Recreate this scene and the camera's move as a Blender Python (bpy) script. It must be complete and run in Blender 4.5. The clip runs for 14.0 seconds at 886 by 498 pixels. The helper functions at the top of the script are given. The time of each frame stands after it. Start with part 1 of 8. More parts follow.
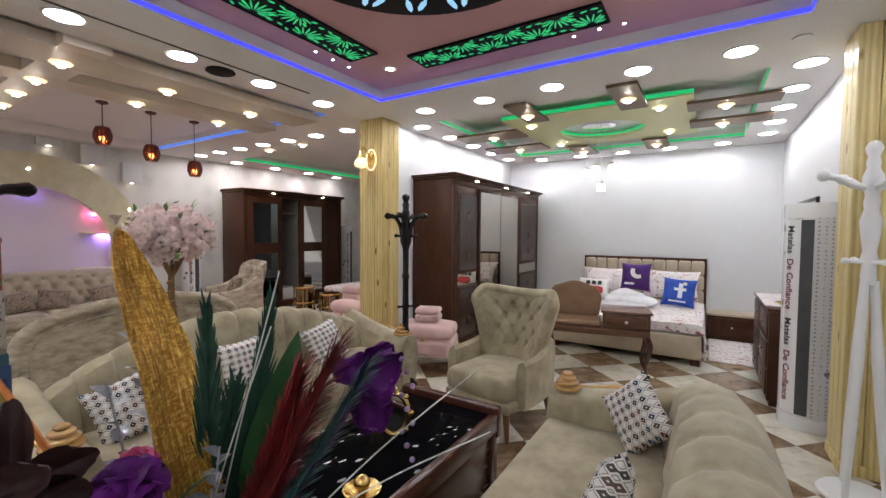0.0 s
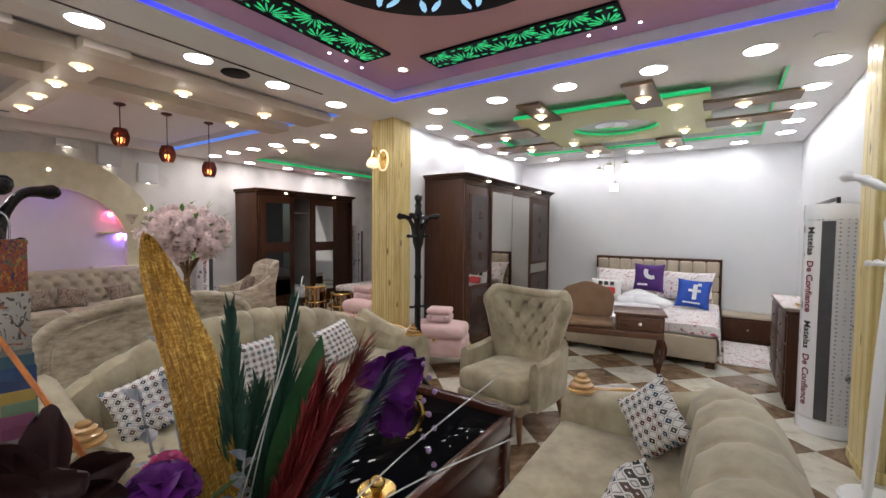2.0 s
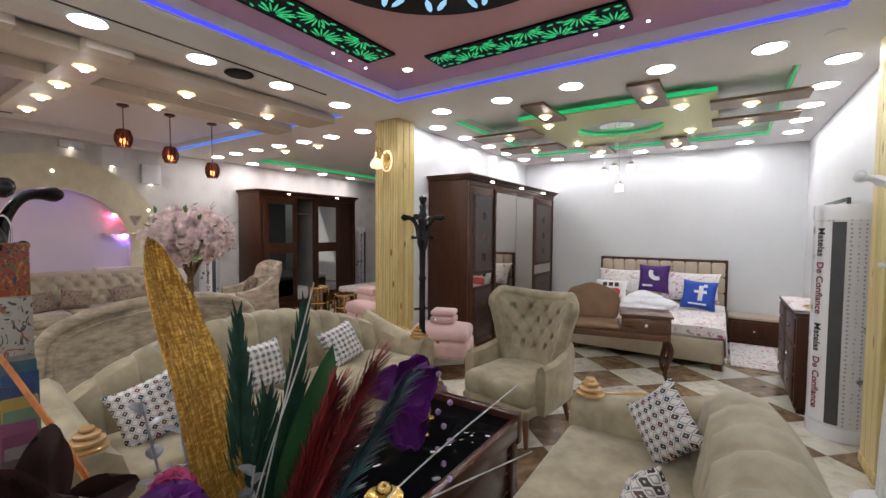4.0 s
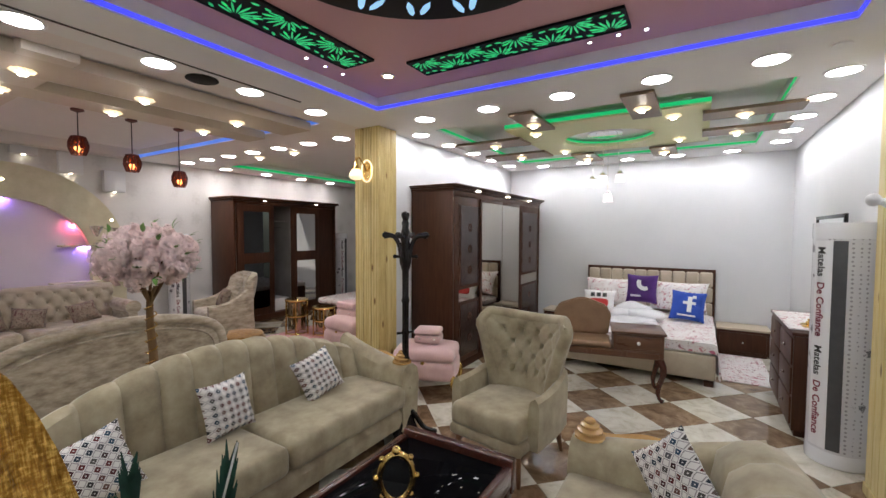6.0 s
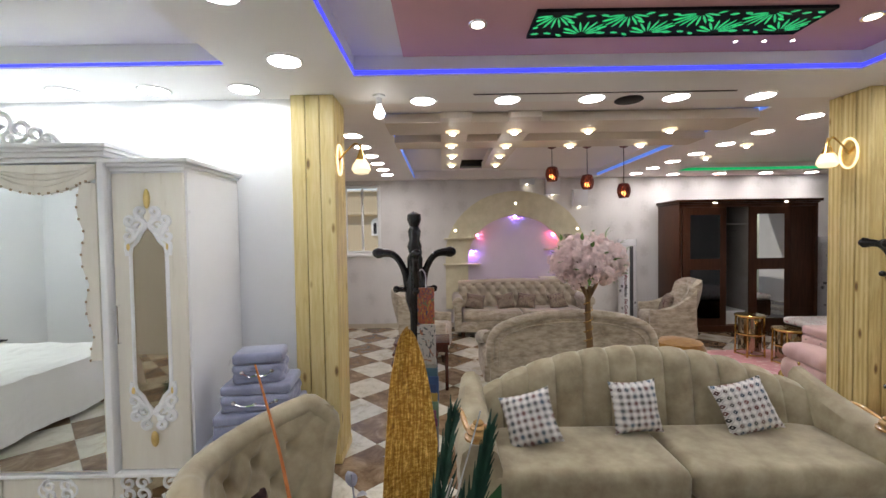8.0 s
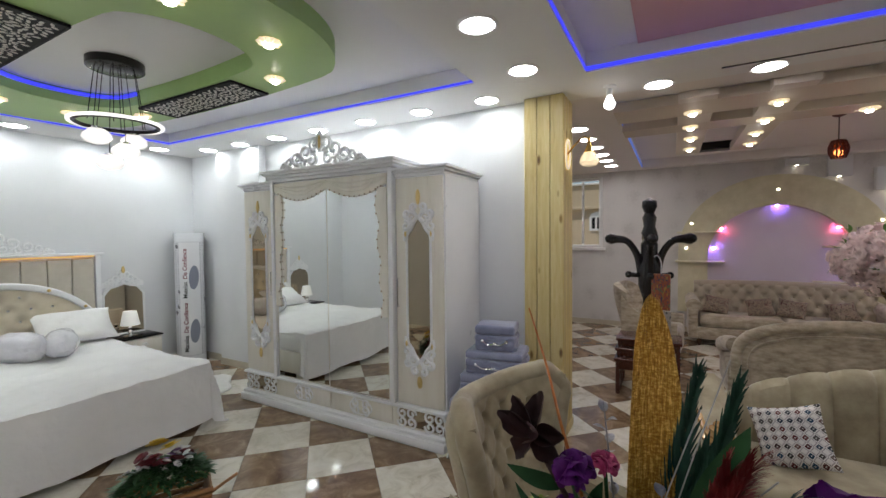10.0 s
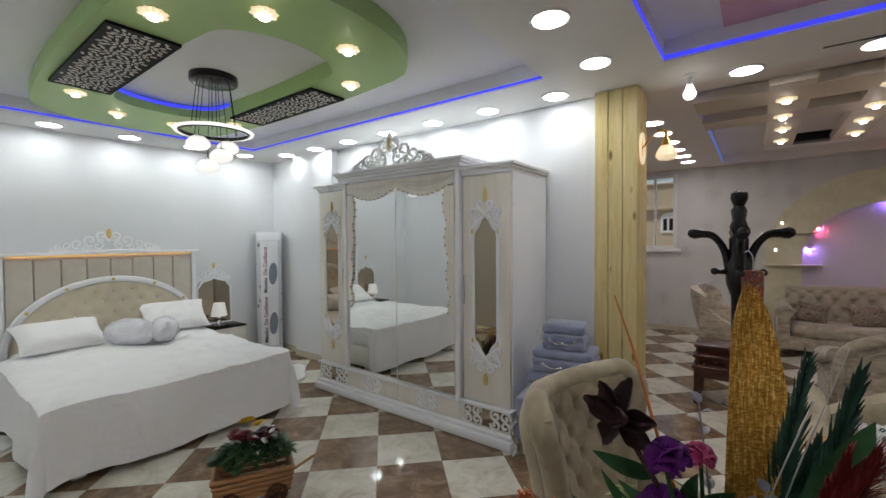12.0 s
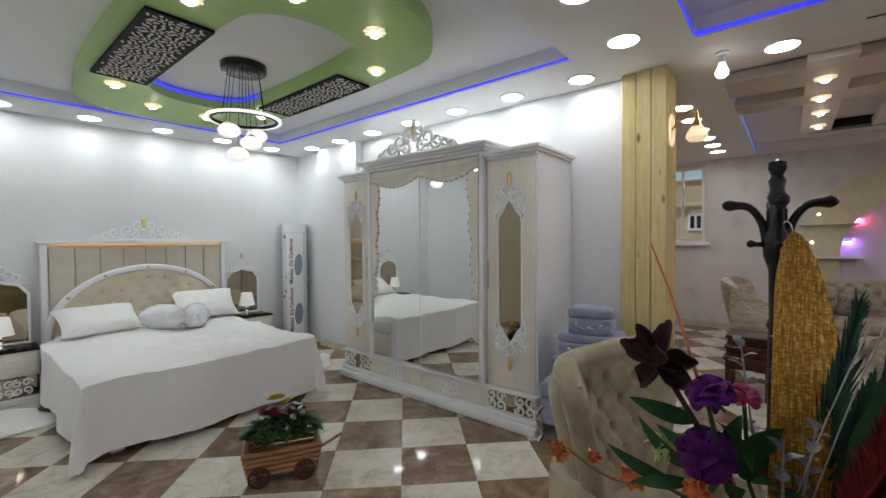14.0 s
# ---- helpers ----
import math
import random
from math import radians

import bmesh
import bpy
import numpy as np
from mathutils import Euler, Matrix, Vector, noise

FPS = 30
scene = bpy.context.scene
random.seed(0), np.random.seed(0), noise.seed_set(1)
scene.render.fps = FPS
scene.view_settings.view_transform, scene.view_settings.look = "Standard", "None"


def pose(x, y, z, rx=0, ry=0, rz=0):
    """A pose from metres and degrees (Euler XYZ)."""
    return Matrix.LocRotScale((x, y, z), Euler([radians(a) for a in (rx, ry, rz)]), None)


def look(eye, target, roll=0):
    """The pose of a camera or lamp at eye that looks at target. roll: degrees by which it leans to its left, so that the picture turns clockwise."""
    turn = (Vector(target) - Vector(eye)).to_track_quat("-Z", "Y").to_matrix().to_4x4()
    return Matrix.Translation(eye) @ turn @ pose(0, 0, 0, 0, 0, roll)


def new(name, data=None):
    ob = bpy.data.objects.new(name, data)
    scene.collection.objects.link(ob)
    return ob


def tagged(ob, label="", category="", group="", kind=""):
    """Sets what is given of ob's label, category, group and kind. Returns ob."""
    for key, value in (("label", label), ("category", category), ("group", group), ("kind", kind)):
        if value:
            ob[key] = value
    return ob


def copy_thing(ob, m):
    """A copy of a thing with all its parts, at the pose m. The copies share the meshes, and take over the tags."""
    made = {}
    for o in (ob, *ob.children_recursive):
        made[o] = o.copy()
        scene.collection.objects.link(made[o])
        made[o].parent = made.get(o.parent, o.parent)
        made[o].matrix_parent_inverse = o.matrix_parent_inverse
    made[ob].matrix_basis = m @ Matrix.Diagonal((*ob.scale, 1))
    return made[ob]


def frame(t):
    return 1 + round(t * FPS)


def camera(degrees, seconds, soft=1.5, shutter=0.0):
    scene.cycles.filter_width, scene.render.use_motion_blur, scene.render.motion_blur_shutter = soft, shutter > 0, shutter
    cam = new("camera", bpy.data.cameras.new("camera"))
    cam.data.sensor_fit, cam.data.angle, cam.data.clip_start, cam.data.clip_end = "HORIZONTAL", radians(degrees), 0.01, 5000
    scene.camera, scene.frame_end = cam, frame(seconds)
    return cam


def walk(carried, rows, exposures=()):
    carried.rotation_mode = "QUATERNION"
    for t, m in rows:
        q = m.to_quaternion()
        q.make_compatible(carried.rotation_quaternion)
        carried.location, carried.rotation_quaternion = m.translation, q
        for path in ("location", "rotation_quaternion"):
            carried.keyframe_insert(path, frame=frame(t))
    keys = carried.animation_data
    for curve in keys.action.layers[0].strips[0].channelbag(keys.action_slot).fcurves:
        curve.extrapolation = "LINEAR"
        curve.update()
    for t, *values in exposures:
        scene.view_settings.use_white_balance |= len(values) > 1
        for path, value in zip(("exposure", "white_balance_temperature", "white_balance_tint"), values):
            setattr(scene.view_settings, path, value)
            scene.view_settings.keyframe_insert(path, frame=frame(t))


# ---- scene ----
cam = camera(93.6, 14.0)

PATH = [
    (0, (0.314, 0.304, 1.448), (-0.756, 1.992, 1.364), 0.4),
    (0.5, (0.311, 0.315, 1.456), (-0.778, 1.99, 1.369), 0.3),
    (1, (0.303, 0.31, 1.454), (-0.8, 1.977, 1.367), 0.3),
    (1.5, (0.301, 0.31, 1.444), (-0.802, 1.977, 1.362), 0.5),
    (2, (0.293, 0.294, 1.458), (-0.815, 1.957, 1.37), 0.5),
    (2.5, (0.284, 0.287, 1.462), (-0.836, 1.941, 1.375), 0.4),
    (3, (0.271, 0.286, 1.451), (-0.858, 1.934, 1.368), 0.4),
    (5.5, (0.196, 0.392, 1.556), (-0.866, 2.084, 1.468), 0.3),
    (6, (0.122, 0.491, 1.605), (-0.926, 2.192, 1.52), 0.2),
    (6.5, (0.092, 0.705, 1.641), (-1.005, 2.375, 1.553), 0.0),
    (6.7, (0.093, 0.709, 1.655), (-1.178, 2.251, 1.567), -0.0),
    (7, (0.147, 0.672, 1.676), (-1.509, 1.791, 1.594), -0.4),
    (7.2, (0.196, 0.67, 1.659), (-1.643, 1.454, 1.593), -0.8),
    (7.5, (0.257, 0.701, 1.685), (-1.698, 1.117, 1.618), -0.8),
    (8, (0.328, 0.692, 1.642), (-1.672, 0.693, 1.584), -0.9),
    (8.5, (0.37, 0.675, 1.602), (-1.592, 0.287, 1.544), -0.8),
    (9, (0.464, 0.654, 1.603), (-1.428, 0.008, 1.537), -0.6),
    (11.5, (0.603, 0.662, 1.574), (-1.014, -0.514, 1.525), -0.5),
    (12, (0.623, 0.624, 1.56), (-0.975, -0.579, 1.51), -0.4),
    (12.5, (0.637, 0.577, 1.535), (-0.937, -0.656, 1.487), -0.7),
    (13, (0.675, 0.562, 1.502), (-0.877, -0.699, 1.449), -0.8),
    (13.5, (0.69, 0.58, 1.452), (-0.856, -0.689, 1.408), -0.5),
    (14, (0.649, 0.604, 1.438), (-0.888, -0.674, 1.392), -0.4),
]
EXPO = [(0, 0.2), (6.5, 0.16), (7.5, 0.3), (8.0, 0.24), (8.5, 0.14), (9.2, -0.12), (11.3, -0.5), (14, -0.47)]
walk(cam, [(t, look(eye, target, roll)) for t, eye, target, roll in PATH], exposures=EXPO)

# ---- light ----
world = bpy.data.worlds.new("world")
scene.world = world
world.use_nodes = True
wn = world.node_tree
sky = wn.nodes.new("ShaderNodeTexSky")
sky.sky_type, sky.sun_disc, sky.sun_elevation, sky.sun_rotation = "NISHITA", False, radians(40), radians(200)
wn.links.new(sky.outputs[0], wn.nodes["Background"].inputs[0])
wn.nodes["Background"].inputs[1].default_value = 0.10
sun = new("sun", bpy.data.lights.new("sun", "SUN"))
sun.data.energy, sun.data.angle, sun.data.color = 3.0, radians(0.6), (1.0, 0.95, 0.88)
sun.matrix_world = look((0, 0, 20), (-9.0, 8.0, 0))

DOWN, WARM, LED = 40.0, 15.0, 1.0     # glow of the downlights, flower lamps and strips


# ---- materials ----
def nodes_of(m):
    m.use_nodes = True
    t = m.node_tree
    return t, t.nodes["Principled BSDF"]


def ramp(t, fac, stops):
    r = t.nodes.new("ShaderNodeValToRGB")
    r.color_ramp.elements[0].position, r.color_ramp.elements[0].color = stops[0][0], (*stops[0][1], 1)
    r.color_ramp.elements[1].position, r.color_ramp.elements[1].color = stops[-1][0], (*stops[-1][1], 1)
    for p, c in stops[1:-1]:
        r.color_ramp.elements.new(p).color = (*c, 1)
    t.links.new(fac, r.inputs[0])
    return r.outputs[0]


def tex(t, kind, scale, stretch=(1, 1, 1), space="Object", **settings):
    co, mp = t.nodes.new("ShaderNodeTexCoord"), t.nodes.new("ShaderNodeMapping")
    mp.inputs["Scale"].default_value = stretch
    t.links.new(co.outputs[space], mp.inputs[0])
    n = t.nodes.new(kind)
    t.links.new(mp.outputs[0], n.inputs["Vector"])
    n.inputs["Scale"].default_value = scale
    for k, v in settings.items():
        n.inputs[k].default_value = v
    return n


def bump(t, p, height, strength, distance=0.01):
    b = t.nodes.new("ShaderNodeBump")
    b.inputs["Strength"].default_value, b.inputs["Distance"].default_value = strength, distance
    t.links.new(height, b.inputs["Height"])
    t.links.new(b.outputs[0], p.inputs["Normal"])


def surface(name, c1, c2, rough, metal=0.0, scale=6.0, stretch=(1, 1, 1), detail=6.0, relief=0.15, fine=90.0,
            sheen=0.0, coat=0.0, vary=0.0, c3=None, space="Object"):
    """A mottled surface: two colours mixed by broad noise, fine relief, gloss that wanders a little."""
    m = bpy.data.materials.new(name)
    t, p = nodes_of(m)
    n = tex(t, "ShaderNodeTexNoise", scale, stretch, space, Detail=detail, Roughness=0.6)
    col = ramp(t, n.outputs["Fac"], [(0.3, c1), (0.7, c2)] if c3 is None else [(0.3, c1), (0.52, c2), (0.72, c3)])
    if vary:
        info, hsv, mr = t.nodes.new("ShaderNodeObjectInfo"), t.nodes.new("ShaderNodeHueSaturation"), t.nodes.new("ShaderNodeMapRange")
        mr.inputs["To Min"].default_value, mr.inputs["To Max"].default_value = 1 - vary, 1 + vary
        t.links.new(info.outputs["Random"], mr.inputs[0])
        t.links.new(mr.outputs[0], hsv.inputs["Value"])
        t.links.new(col, hsv.inputs["Color"])
        col = hsv.outputs[0]
    t.links.new(col, p.inputs["Base Color"])
    f = tex(t, "ShaderNodeTexNoise", fine, stretch, space, Detail=4.0)
    rr = t.nodes.new("ShaderNodeMapRange")
    rr.inputs["To Min"].default_value, rr.inputs["To Max"].default_value = max(rough - 0.08, 0.02), min(rough + 0.08, 1)
    t.links.new(n.outputs["Fac"], rr.inputs[0])
    t.links.new(rr.outputs[0], p.inputs["Roughness"])
    p.inputs["Metallic"].default_value = metal
    p.inputs["Sheen Weight"].default_value = sheen
    p.inputs["Coat Weight"].default_value = coat
    p.inputs["Coat Roughness"].default_value = 0.08
    if relief:
        bump(t, p, f.outputs["Fac"], relief, 0.004)
    return m


def glow(name, colour, strength):
    m = bpy.data.materials.new(name)
    t, p = nodes_of(m)
    p.inputs["Base Color"].default_value = (*colour, 1)
    p.inputs["Emission Color"].default_value = (*colour, 1)
    p.inputs["Emission Strength"].default_value = strength
    return m


def plain(name, colour, rough, metal=0.0, trans=0.0, coat=0.0):
    m = bpy.data.materials.new(name)
    t, p = nodes_of(m)
    p.inputs["Base Color"].default_value = (*colour, 1)
    p.inputs["Roughness"].default_value, p.inputs["Metallic"].default_value = rough, metal
    p.inputs["Transmission Weight"].default_value = trans
    p.inputs["Coat Weight"].default_value = coat
    return m


def pine_wood():
    m = bpy.data.materials.new("pine_boards")
    t, p = nodes_of(m)
    grain = tex(t, "ShaderNodeTexNoise", 5.0, (6, 6, 0.55), Detail=7.0, Roughness=0.62, Distortion=1.2)
    rings = tex(t, "ShaderNodeTexWave", 3.0, (3, 3, 0.18), Distortion=5.0, Detail=3.0)
    mix = t.nodes.new("ShaderNodeMath")
    mix.operation = "MULTIPLY_ADD"
    mix.inputs[1].default_value = 0.35
    t.links.new(rings.outputs["Fac"], mix.inputs[0])
    t.links.new(grain.outputs["Fac"], mix.inputs[2])
    col = ramp(t, mix.outputs[0], [(0.35, (0.77, 0.65, 0.34)), (0.65, (0.68, 0.54, 0.23)), (0.95, (0.52, 0.37, 0.13))])
    knots = tex(t, "ShaderNodeTexVoronoi", 1.0, (9, 9, 3.2), Randomness=1.0)
    k = ramp(t, knots.outputs["Distance"], [(0.06, (0.16, 0.07, 0.02)), (0.10, (0.5, 0.36, 0.2)), (0.16, (1, 1, 1))])
    mul = t.nodes.new("ShaderNodeMix")
    mul.data_type, mul.blend_type = "RGBA", "MULTIPLY"
    mul.inputs[0].default_value = 0.9
    t.links.new(col, mul.inputs[6])
    t.links.new(k, mul.inputs[7])
    t.links.new(mul.outputs[2], p.inputs["Base Color"])
    p.inputs["Roughness"].default_value, p.inputs["Coat Weight"].default_value = 0.45, 0.08
    bump(t, p, grain.outputs["Fac"], 0.15)
    return m


def marble_tile(name, a, b, c):
    m = bpy.data.materials.new(name)
    t, p = nodes_of(m)
    info, co, add = t.nodes.new("ShaderNodeObjectInfo"), t.nodes.new("ShaderNodeTexCoord"), t.nodes.new("ShaderNodeVectorMath")
    geo = t.nodes.new("ShaderNodeNewGeometry")
    t.links.new(geo.outputs["Position"], add.inputs[0])
    sc = t.nodes.new("ShaderNodeVectorMath")
    sc.operation = "SCALE"
    sc.inputs[0].default_value = (37, 11, 5)
    t.links.new(info.outputs["Random"], sc.inputs["Scale"])
    t.links.new(sc.outputs[0], add.inputs[1])
    n = t.nodes.new("ShaderNodeTexNoise")
    n.inputs["Scale"].default_value, n.inputs["Detail"].default_value, n.inputs["Roughness"].default_value = 6.0, 9.0, 0.66
    n.inputs["Distortion"].default_value = 0.8
    t.links.new(add.outputs[0], n.inputs["Vector"])
    col = ramp(t, n.outputs["Fac"], [(0.32, a), (0.5, b), (0.68, c)])
    hsv, mr = t.nodes.new("ShaderNodeHueSaturation"), t.nodes.new("ShaderNodeMapRange")
    mr.inputs["To Min"].default_value, mr.inputs["To Max"].default_value = 0.9, 1.1
    t.links.new(info.outputs["Random"], mr.inputs[0])
    t.links.new(mr.outputs[0], hsv.inputs["Value"])
    t.links.new(col, hsv.inputs["Color"])
    t.links.new(hsv.outputs[0], p.inputs["Base Color"])
    p.inputs["Roughness"].default_value = 0.13
    n2 = t.nodes.new("ShaderNodeTexNoise")
    n2.inputs["Scale"].default_value = 3.0
    t.links.new(geo.outputs["Position"], n2.inputs["Vector"])
    r2 = t.nodes.new("ShaderNodeMapRange")
    r2.inputs["To Min"].default_value, r2.inputs["To Max"].default_value = 0.035, 0.10
    t.links.new(n2.outputs["Fac"], r2.inputs[0])
    t.links.new(r2.outputs[0], p.inputs["Roughness"])
    return m


def wallpaper(name):
    m = bpy.data.materials.new(name)
    t, p = nodes_of(m)
    v = tex(t, "ShaderNodeTexVoronoi", 3.0, (1, 1, 0.8), Randomness=0.35)
    n = tex(t, "ShaderNodeTexNoise", 26.0, Detail=5.0)
    add = t.nodes.new("ShaderNodeMath")
    add.operation = "MULTIPLY_ADD"
    add.inputs[1].default_value = 0.5
    t.links.new(n.outputs["Fac"], add.inputs[0])
    t.links.new(v.outputs["Distance"], add.inputs[2])
    t.links.new(ramp(t, add.outputs[0], [(0.40, (0.57, 0.55, 0.54)), (0.55, (0.64, 0.62, 0.61)), (0.8, (0.67, 0.65, 0.64))]), p.inputs["Base Color"])
    p.inputs["Roughness"].default_value = 0.55
    bump(t, p, add.outputs[0], 0.25)
    return m


def printed(name, ground, inks, scale, rough=0.7, space="Object", density=0.16):
    """Cloth printed with scattered blossoms."""
    m = bpy.data.materials.new(name)
    t, p = nodes_of(m)
    col = None
    for i, ink in enumerate(inks):
        w = tex(t, "ShaderNodeTexNoise", scale * (1 + 0.7 * i), (1, 1, 1), space, Detail=2.0, Distortion=2.5)
        off = t.nodes.new("ShaderNodeMapRange")
        off.inputs["From Min"].default_value, off.inputs["From Max"].default_value = 0.62 - density * 0.25, 0.64 - density * 0.25
        t.links.new(w.outputs["Fac"], off.inputs[0])
        mx = t.nodes.new("ShaderNodeMix")
        mx.data_type = "RGBA"
        t.links.new(off.outputs[0], mx.inputs[0])
        if col is None:
            mx.inputs[6].default_value = (*ground, 1)
        else:
            t.links.new(col, mx.inputs[6])
        mx.inputs[7].default_value = (*ink, 1)
        col = mx.outputs[2]
    t.links.new(col, p.inputs["Base Color"])
    p.inputs["Roughness"].default_value = rough
    f = tex(t, "ShaderNodeTexNoise", 300.0, Detail=2.0)
    bump(t, p, f.outputs["Fac"], 0.1)
    return m


def duller(m, level):
    m.node_tree.nodes["Principled BSDF"].inputs["Specular IOR Level"].default_value = level
    return m


WALL = surface("white_wall_paint", (0.69, 0.70, 0.72), (0.74, 0.74, 0.755), 0.6, scale=1.5, relief=0.06, fine=60)
CEIL = surface("white_ceiling_paint", (0.86, 0.855, 0.85), (0.90, 0.895, 0.89), 0.65, scale=1.2, relief=0.05, fine=50)
HALLC = surface("warm_white_ceiling_paint", (0.84, 0.79, 0.765), (0.88, 0.83, 0.805), 0.6, scale=1.2, relief=0.05)
PINK = surface("mauve_ceiling_paint", (0.68, 0.385, 0.42), (0.73, 0.425, 0.46), 0.5, scale=1.5, relief=0.04)
LIME = surface("pale_lime_ceiling_paint", (0.68, 0.70, 0.38), (0.74, 0.75, 0.44), 0.5, scale=2, relief=0.04)
LEAF_GREEN = surface("apple_green_ceiling_paint", (0.35, 0.53, 0.19), (0.40, 0.58, 0.22), 0.45, scale=2, relief=0.04)
BROWN_PAINT = surface("brown_ceiling_panel", (0.16, 0.10, 0.055), (0.20, 0.13, 0.075), 0.4, scale=5, relief=0.05)
TAUPE = surface("tan_beam_paint", (0.60, 0.51, 0.41), (0.66, 0.57, 0.46), 0.5, scale=2, relief=0.04)
PANEL_TAN = surface("pale_tan_panel_paint", (0.68, 0.60, 0.51), (0.73, 0.65, 0.56), 0.5, scale=2, relief=0.04)
PAPER = wallpaper("damask_wallpaper")
ARCHP = surface("cream_stone_plaster", (0.58, 0.53, 0.36), (0.70, 0.65, 0.48), 0.6, scale=7, relief=0.2, fine=50)
PINE = pine_wood()
CREAM_T = marble_tile("cream_marble_tile", (0.43, 0.385, 0.295), (0.62, 0.58, 0.49), (0.71, 0.68, 0.60))
BROWN_T = marble_tile("brown_marble_tile", (0.115, 0.068, 0.036), (0.22, 0.142, 0.082), (0.37, 0.26, 0.165))
GROUT = surface("grout", (0.30, 0.26, 0.21), (0.36, 0.32, 0.26), 0.8, scale=20)
SKIRT = surface("cream_skirting_tile", (0.52, 0.46, 0.36), (0.6, 0.54, 0.44), 0.2, scale=6, relief=0)
LAMP = glow("downlight_glow", (0.96, 0.965, 1.0), DOWN * 1.12)
LAMPC = glow("cool_downlight_glow", (0.915, 0.975, 0.975), DOWN * 1.36)
LAMPH = glow("warm_white_downlight_glow", (1.0, 0.955, 0.945), DOWN * 1.5)
FLOWER = glow("flower_lamp_glow", (1.0, 0.84, 0.58), WARM * 0.055)
CORE = glow("flower_lamp_core", (1.0, 0.93, 0.82), WARM * 3)
BLUE = glow("blue_strip", (0.06, 0.07, 1.0), LED * 1.0)
BLUE_DIM = glow("soft_blue_strip", (0.12, 0.28, 1.0), LED * 0.6)
GREEN = glow("green_strip", (0.01, 0.55, 0.18), LED * 0.6)
GREENLIT = glow("green_lit_slits", (0.04, 0.66, 0.24), 0.46)
CYANLIT = glow("pale_blue_lit_slits", (0.34, 0.66, 1.0), 0.7)
BLACK = duller(surface("black_lacquer", (0.008, 0.006, 0.006), (0.015, 0.011, 0.010), 0.25, scale=9, relief=0.03), 0.4)
WHITE_METAL = plain("white_trim", (0.85, 0.85, 0.85), 0.4)
CHROME = plain("chrome", (0.82, 0.82, 0.84), 0.08, 1.0)
GOLD = surface("polished_gold", (0.70, 0.46, 0.13), (0.85, 0.62, 0.24), 0.2, 1.0, scale=14, relief=0.05)
MIRROR = plain("mirror_glass", (0.86, 0.88, 0.87), 0.015, 1.0)
SMOKE_MIRROR = plain("smoked_mirror_glass", (0.48, 0.45, 0.41), 0.02, 1.0)
BRONZE_MIRROR = plain("bronze_mirror_glass", (0.42, 0.35, 0.26), 0.03, 1.0)
GLASS = plain("clear_glass", (0.95, 0.97, 0.97), 0.02, 0.0, 1.0)
BLACKGLASS = duller(plain("black_glass", (0.004, 0.004, 0.005), 0.02), 0.015)
MATTE = duller(plain("matte_black_metal", (0.010, 0.009, 0.009), 0.6), 0.25)


# ---- mesh helpers ----
def bx(bm, x0, x1, y0, y1, z0, z1):
    v = [bm.verts.new(p) for p in ((x0, y0, z0), (x1, y0, z0), (x1, y1, z0), (x0, y1, z0), (x0, y0, z1), (x1, y0, z1), (x1, y1, z1), (x0, y1, z1))]
    for f in ((0, 3, 2, 1), (4, 5, 6, 7), (0, 1, 5, 4), (1, 2, 6, 5), (2, 3, 7, 6), (3, 0, 4, 7)):
        bm.faces.new([v[i] for i in f])
    return bm


def join(bm, other, m=None):
    if m is not None:
        other.transform(m)
    me = bpy.data.meshes.new("piece")
    other.to_mesh(me)
    other.free()
    bm.from_mesh(me)
    bpy.data.meshes.remove(me)
    return bm


def rbx(bm, x0, x1, y0, y1, z0, z1, r=0.01, seg=2, m=None):
    b = bx(bmesh.new(), x0, x1, y0, y1, z0, z1)
    bmesh.ops.bevel(b, geom=b.edges[:], offset=min(r, (x1 - x0) * 0.49, (y1 - y0) * 0.49, (z1 - z0) * 0.49), segments=seg, profile=0.5, affect="EDGES")
    return join(bm, b, m)


def ring(bm, rows, close=False, cap=True):
    """Skins rows of points, each row a closed loop."""
    vs = [[bm.verts.new(p) for p in row] for row in rows]
    n = len(vs[0])
    pairs = list(zip(vs, vs[1:])) + ([(vs[-1], vs[0])] if close else [])
    for a, b in pairs:
        for i in range(n):
            j = (i + 1) % n
            bm.faces.new((a[i], a[j], b[j], b[i]))
    if cap and not close:
        bm.faces.new(vs[0][::-1])
        bm.faces.new(vs[-1])
    return bm


def lathe(bm, profile, c=(0, 0, 0), n=20, m=None):
    b = bmesh.new()
    ring(b, [[(c[0] + max(r, 1e-4) * math.cos(2 * math.pi * i / n), c[1] + max(r, 1e-4) * math.sin(2 * math.pi * i / n), c[2] + z) for i in range(n)] for r, z in profile])
    return join(bm, b, m)


def tube(bm, pts, rad, n=8, squash=1.0):
    pts = [Vector(p) for p in pts]
    rads = rad if isinstance(rad, (list, tuple)) else [rad] * len(pts)
    rows, side = [], None
    for i, p in enumerate(pts):
        d = (pts[min(i + 1, len(pts) - 1)] - pts[max(i - 1, 0)]).normalized()
        if side is None:
            side = d.cross(Vector((0, 0, 1)) if abs(d.z) < 0.9 else Vector((0, 1, 0))).normalized()
        side = (side - d * side.dot(d)).normalized()
        up = d.cross(side)
        rows.append([p + rads[i] * (math.cos(2 * math.pi * k / n) * side + squash * math.sin(2 * math.pi * k / n) * up) for k in range(n)])
    return ring(bm, rows)


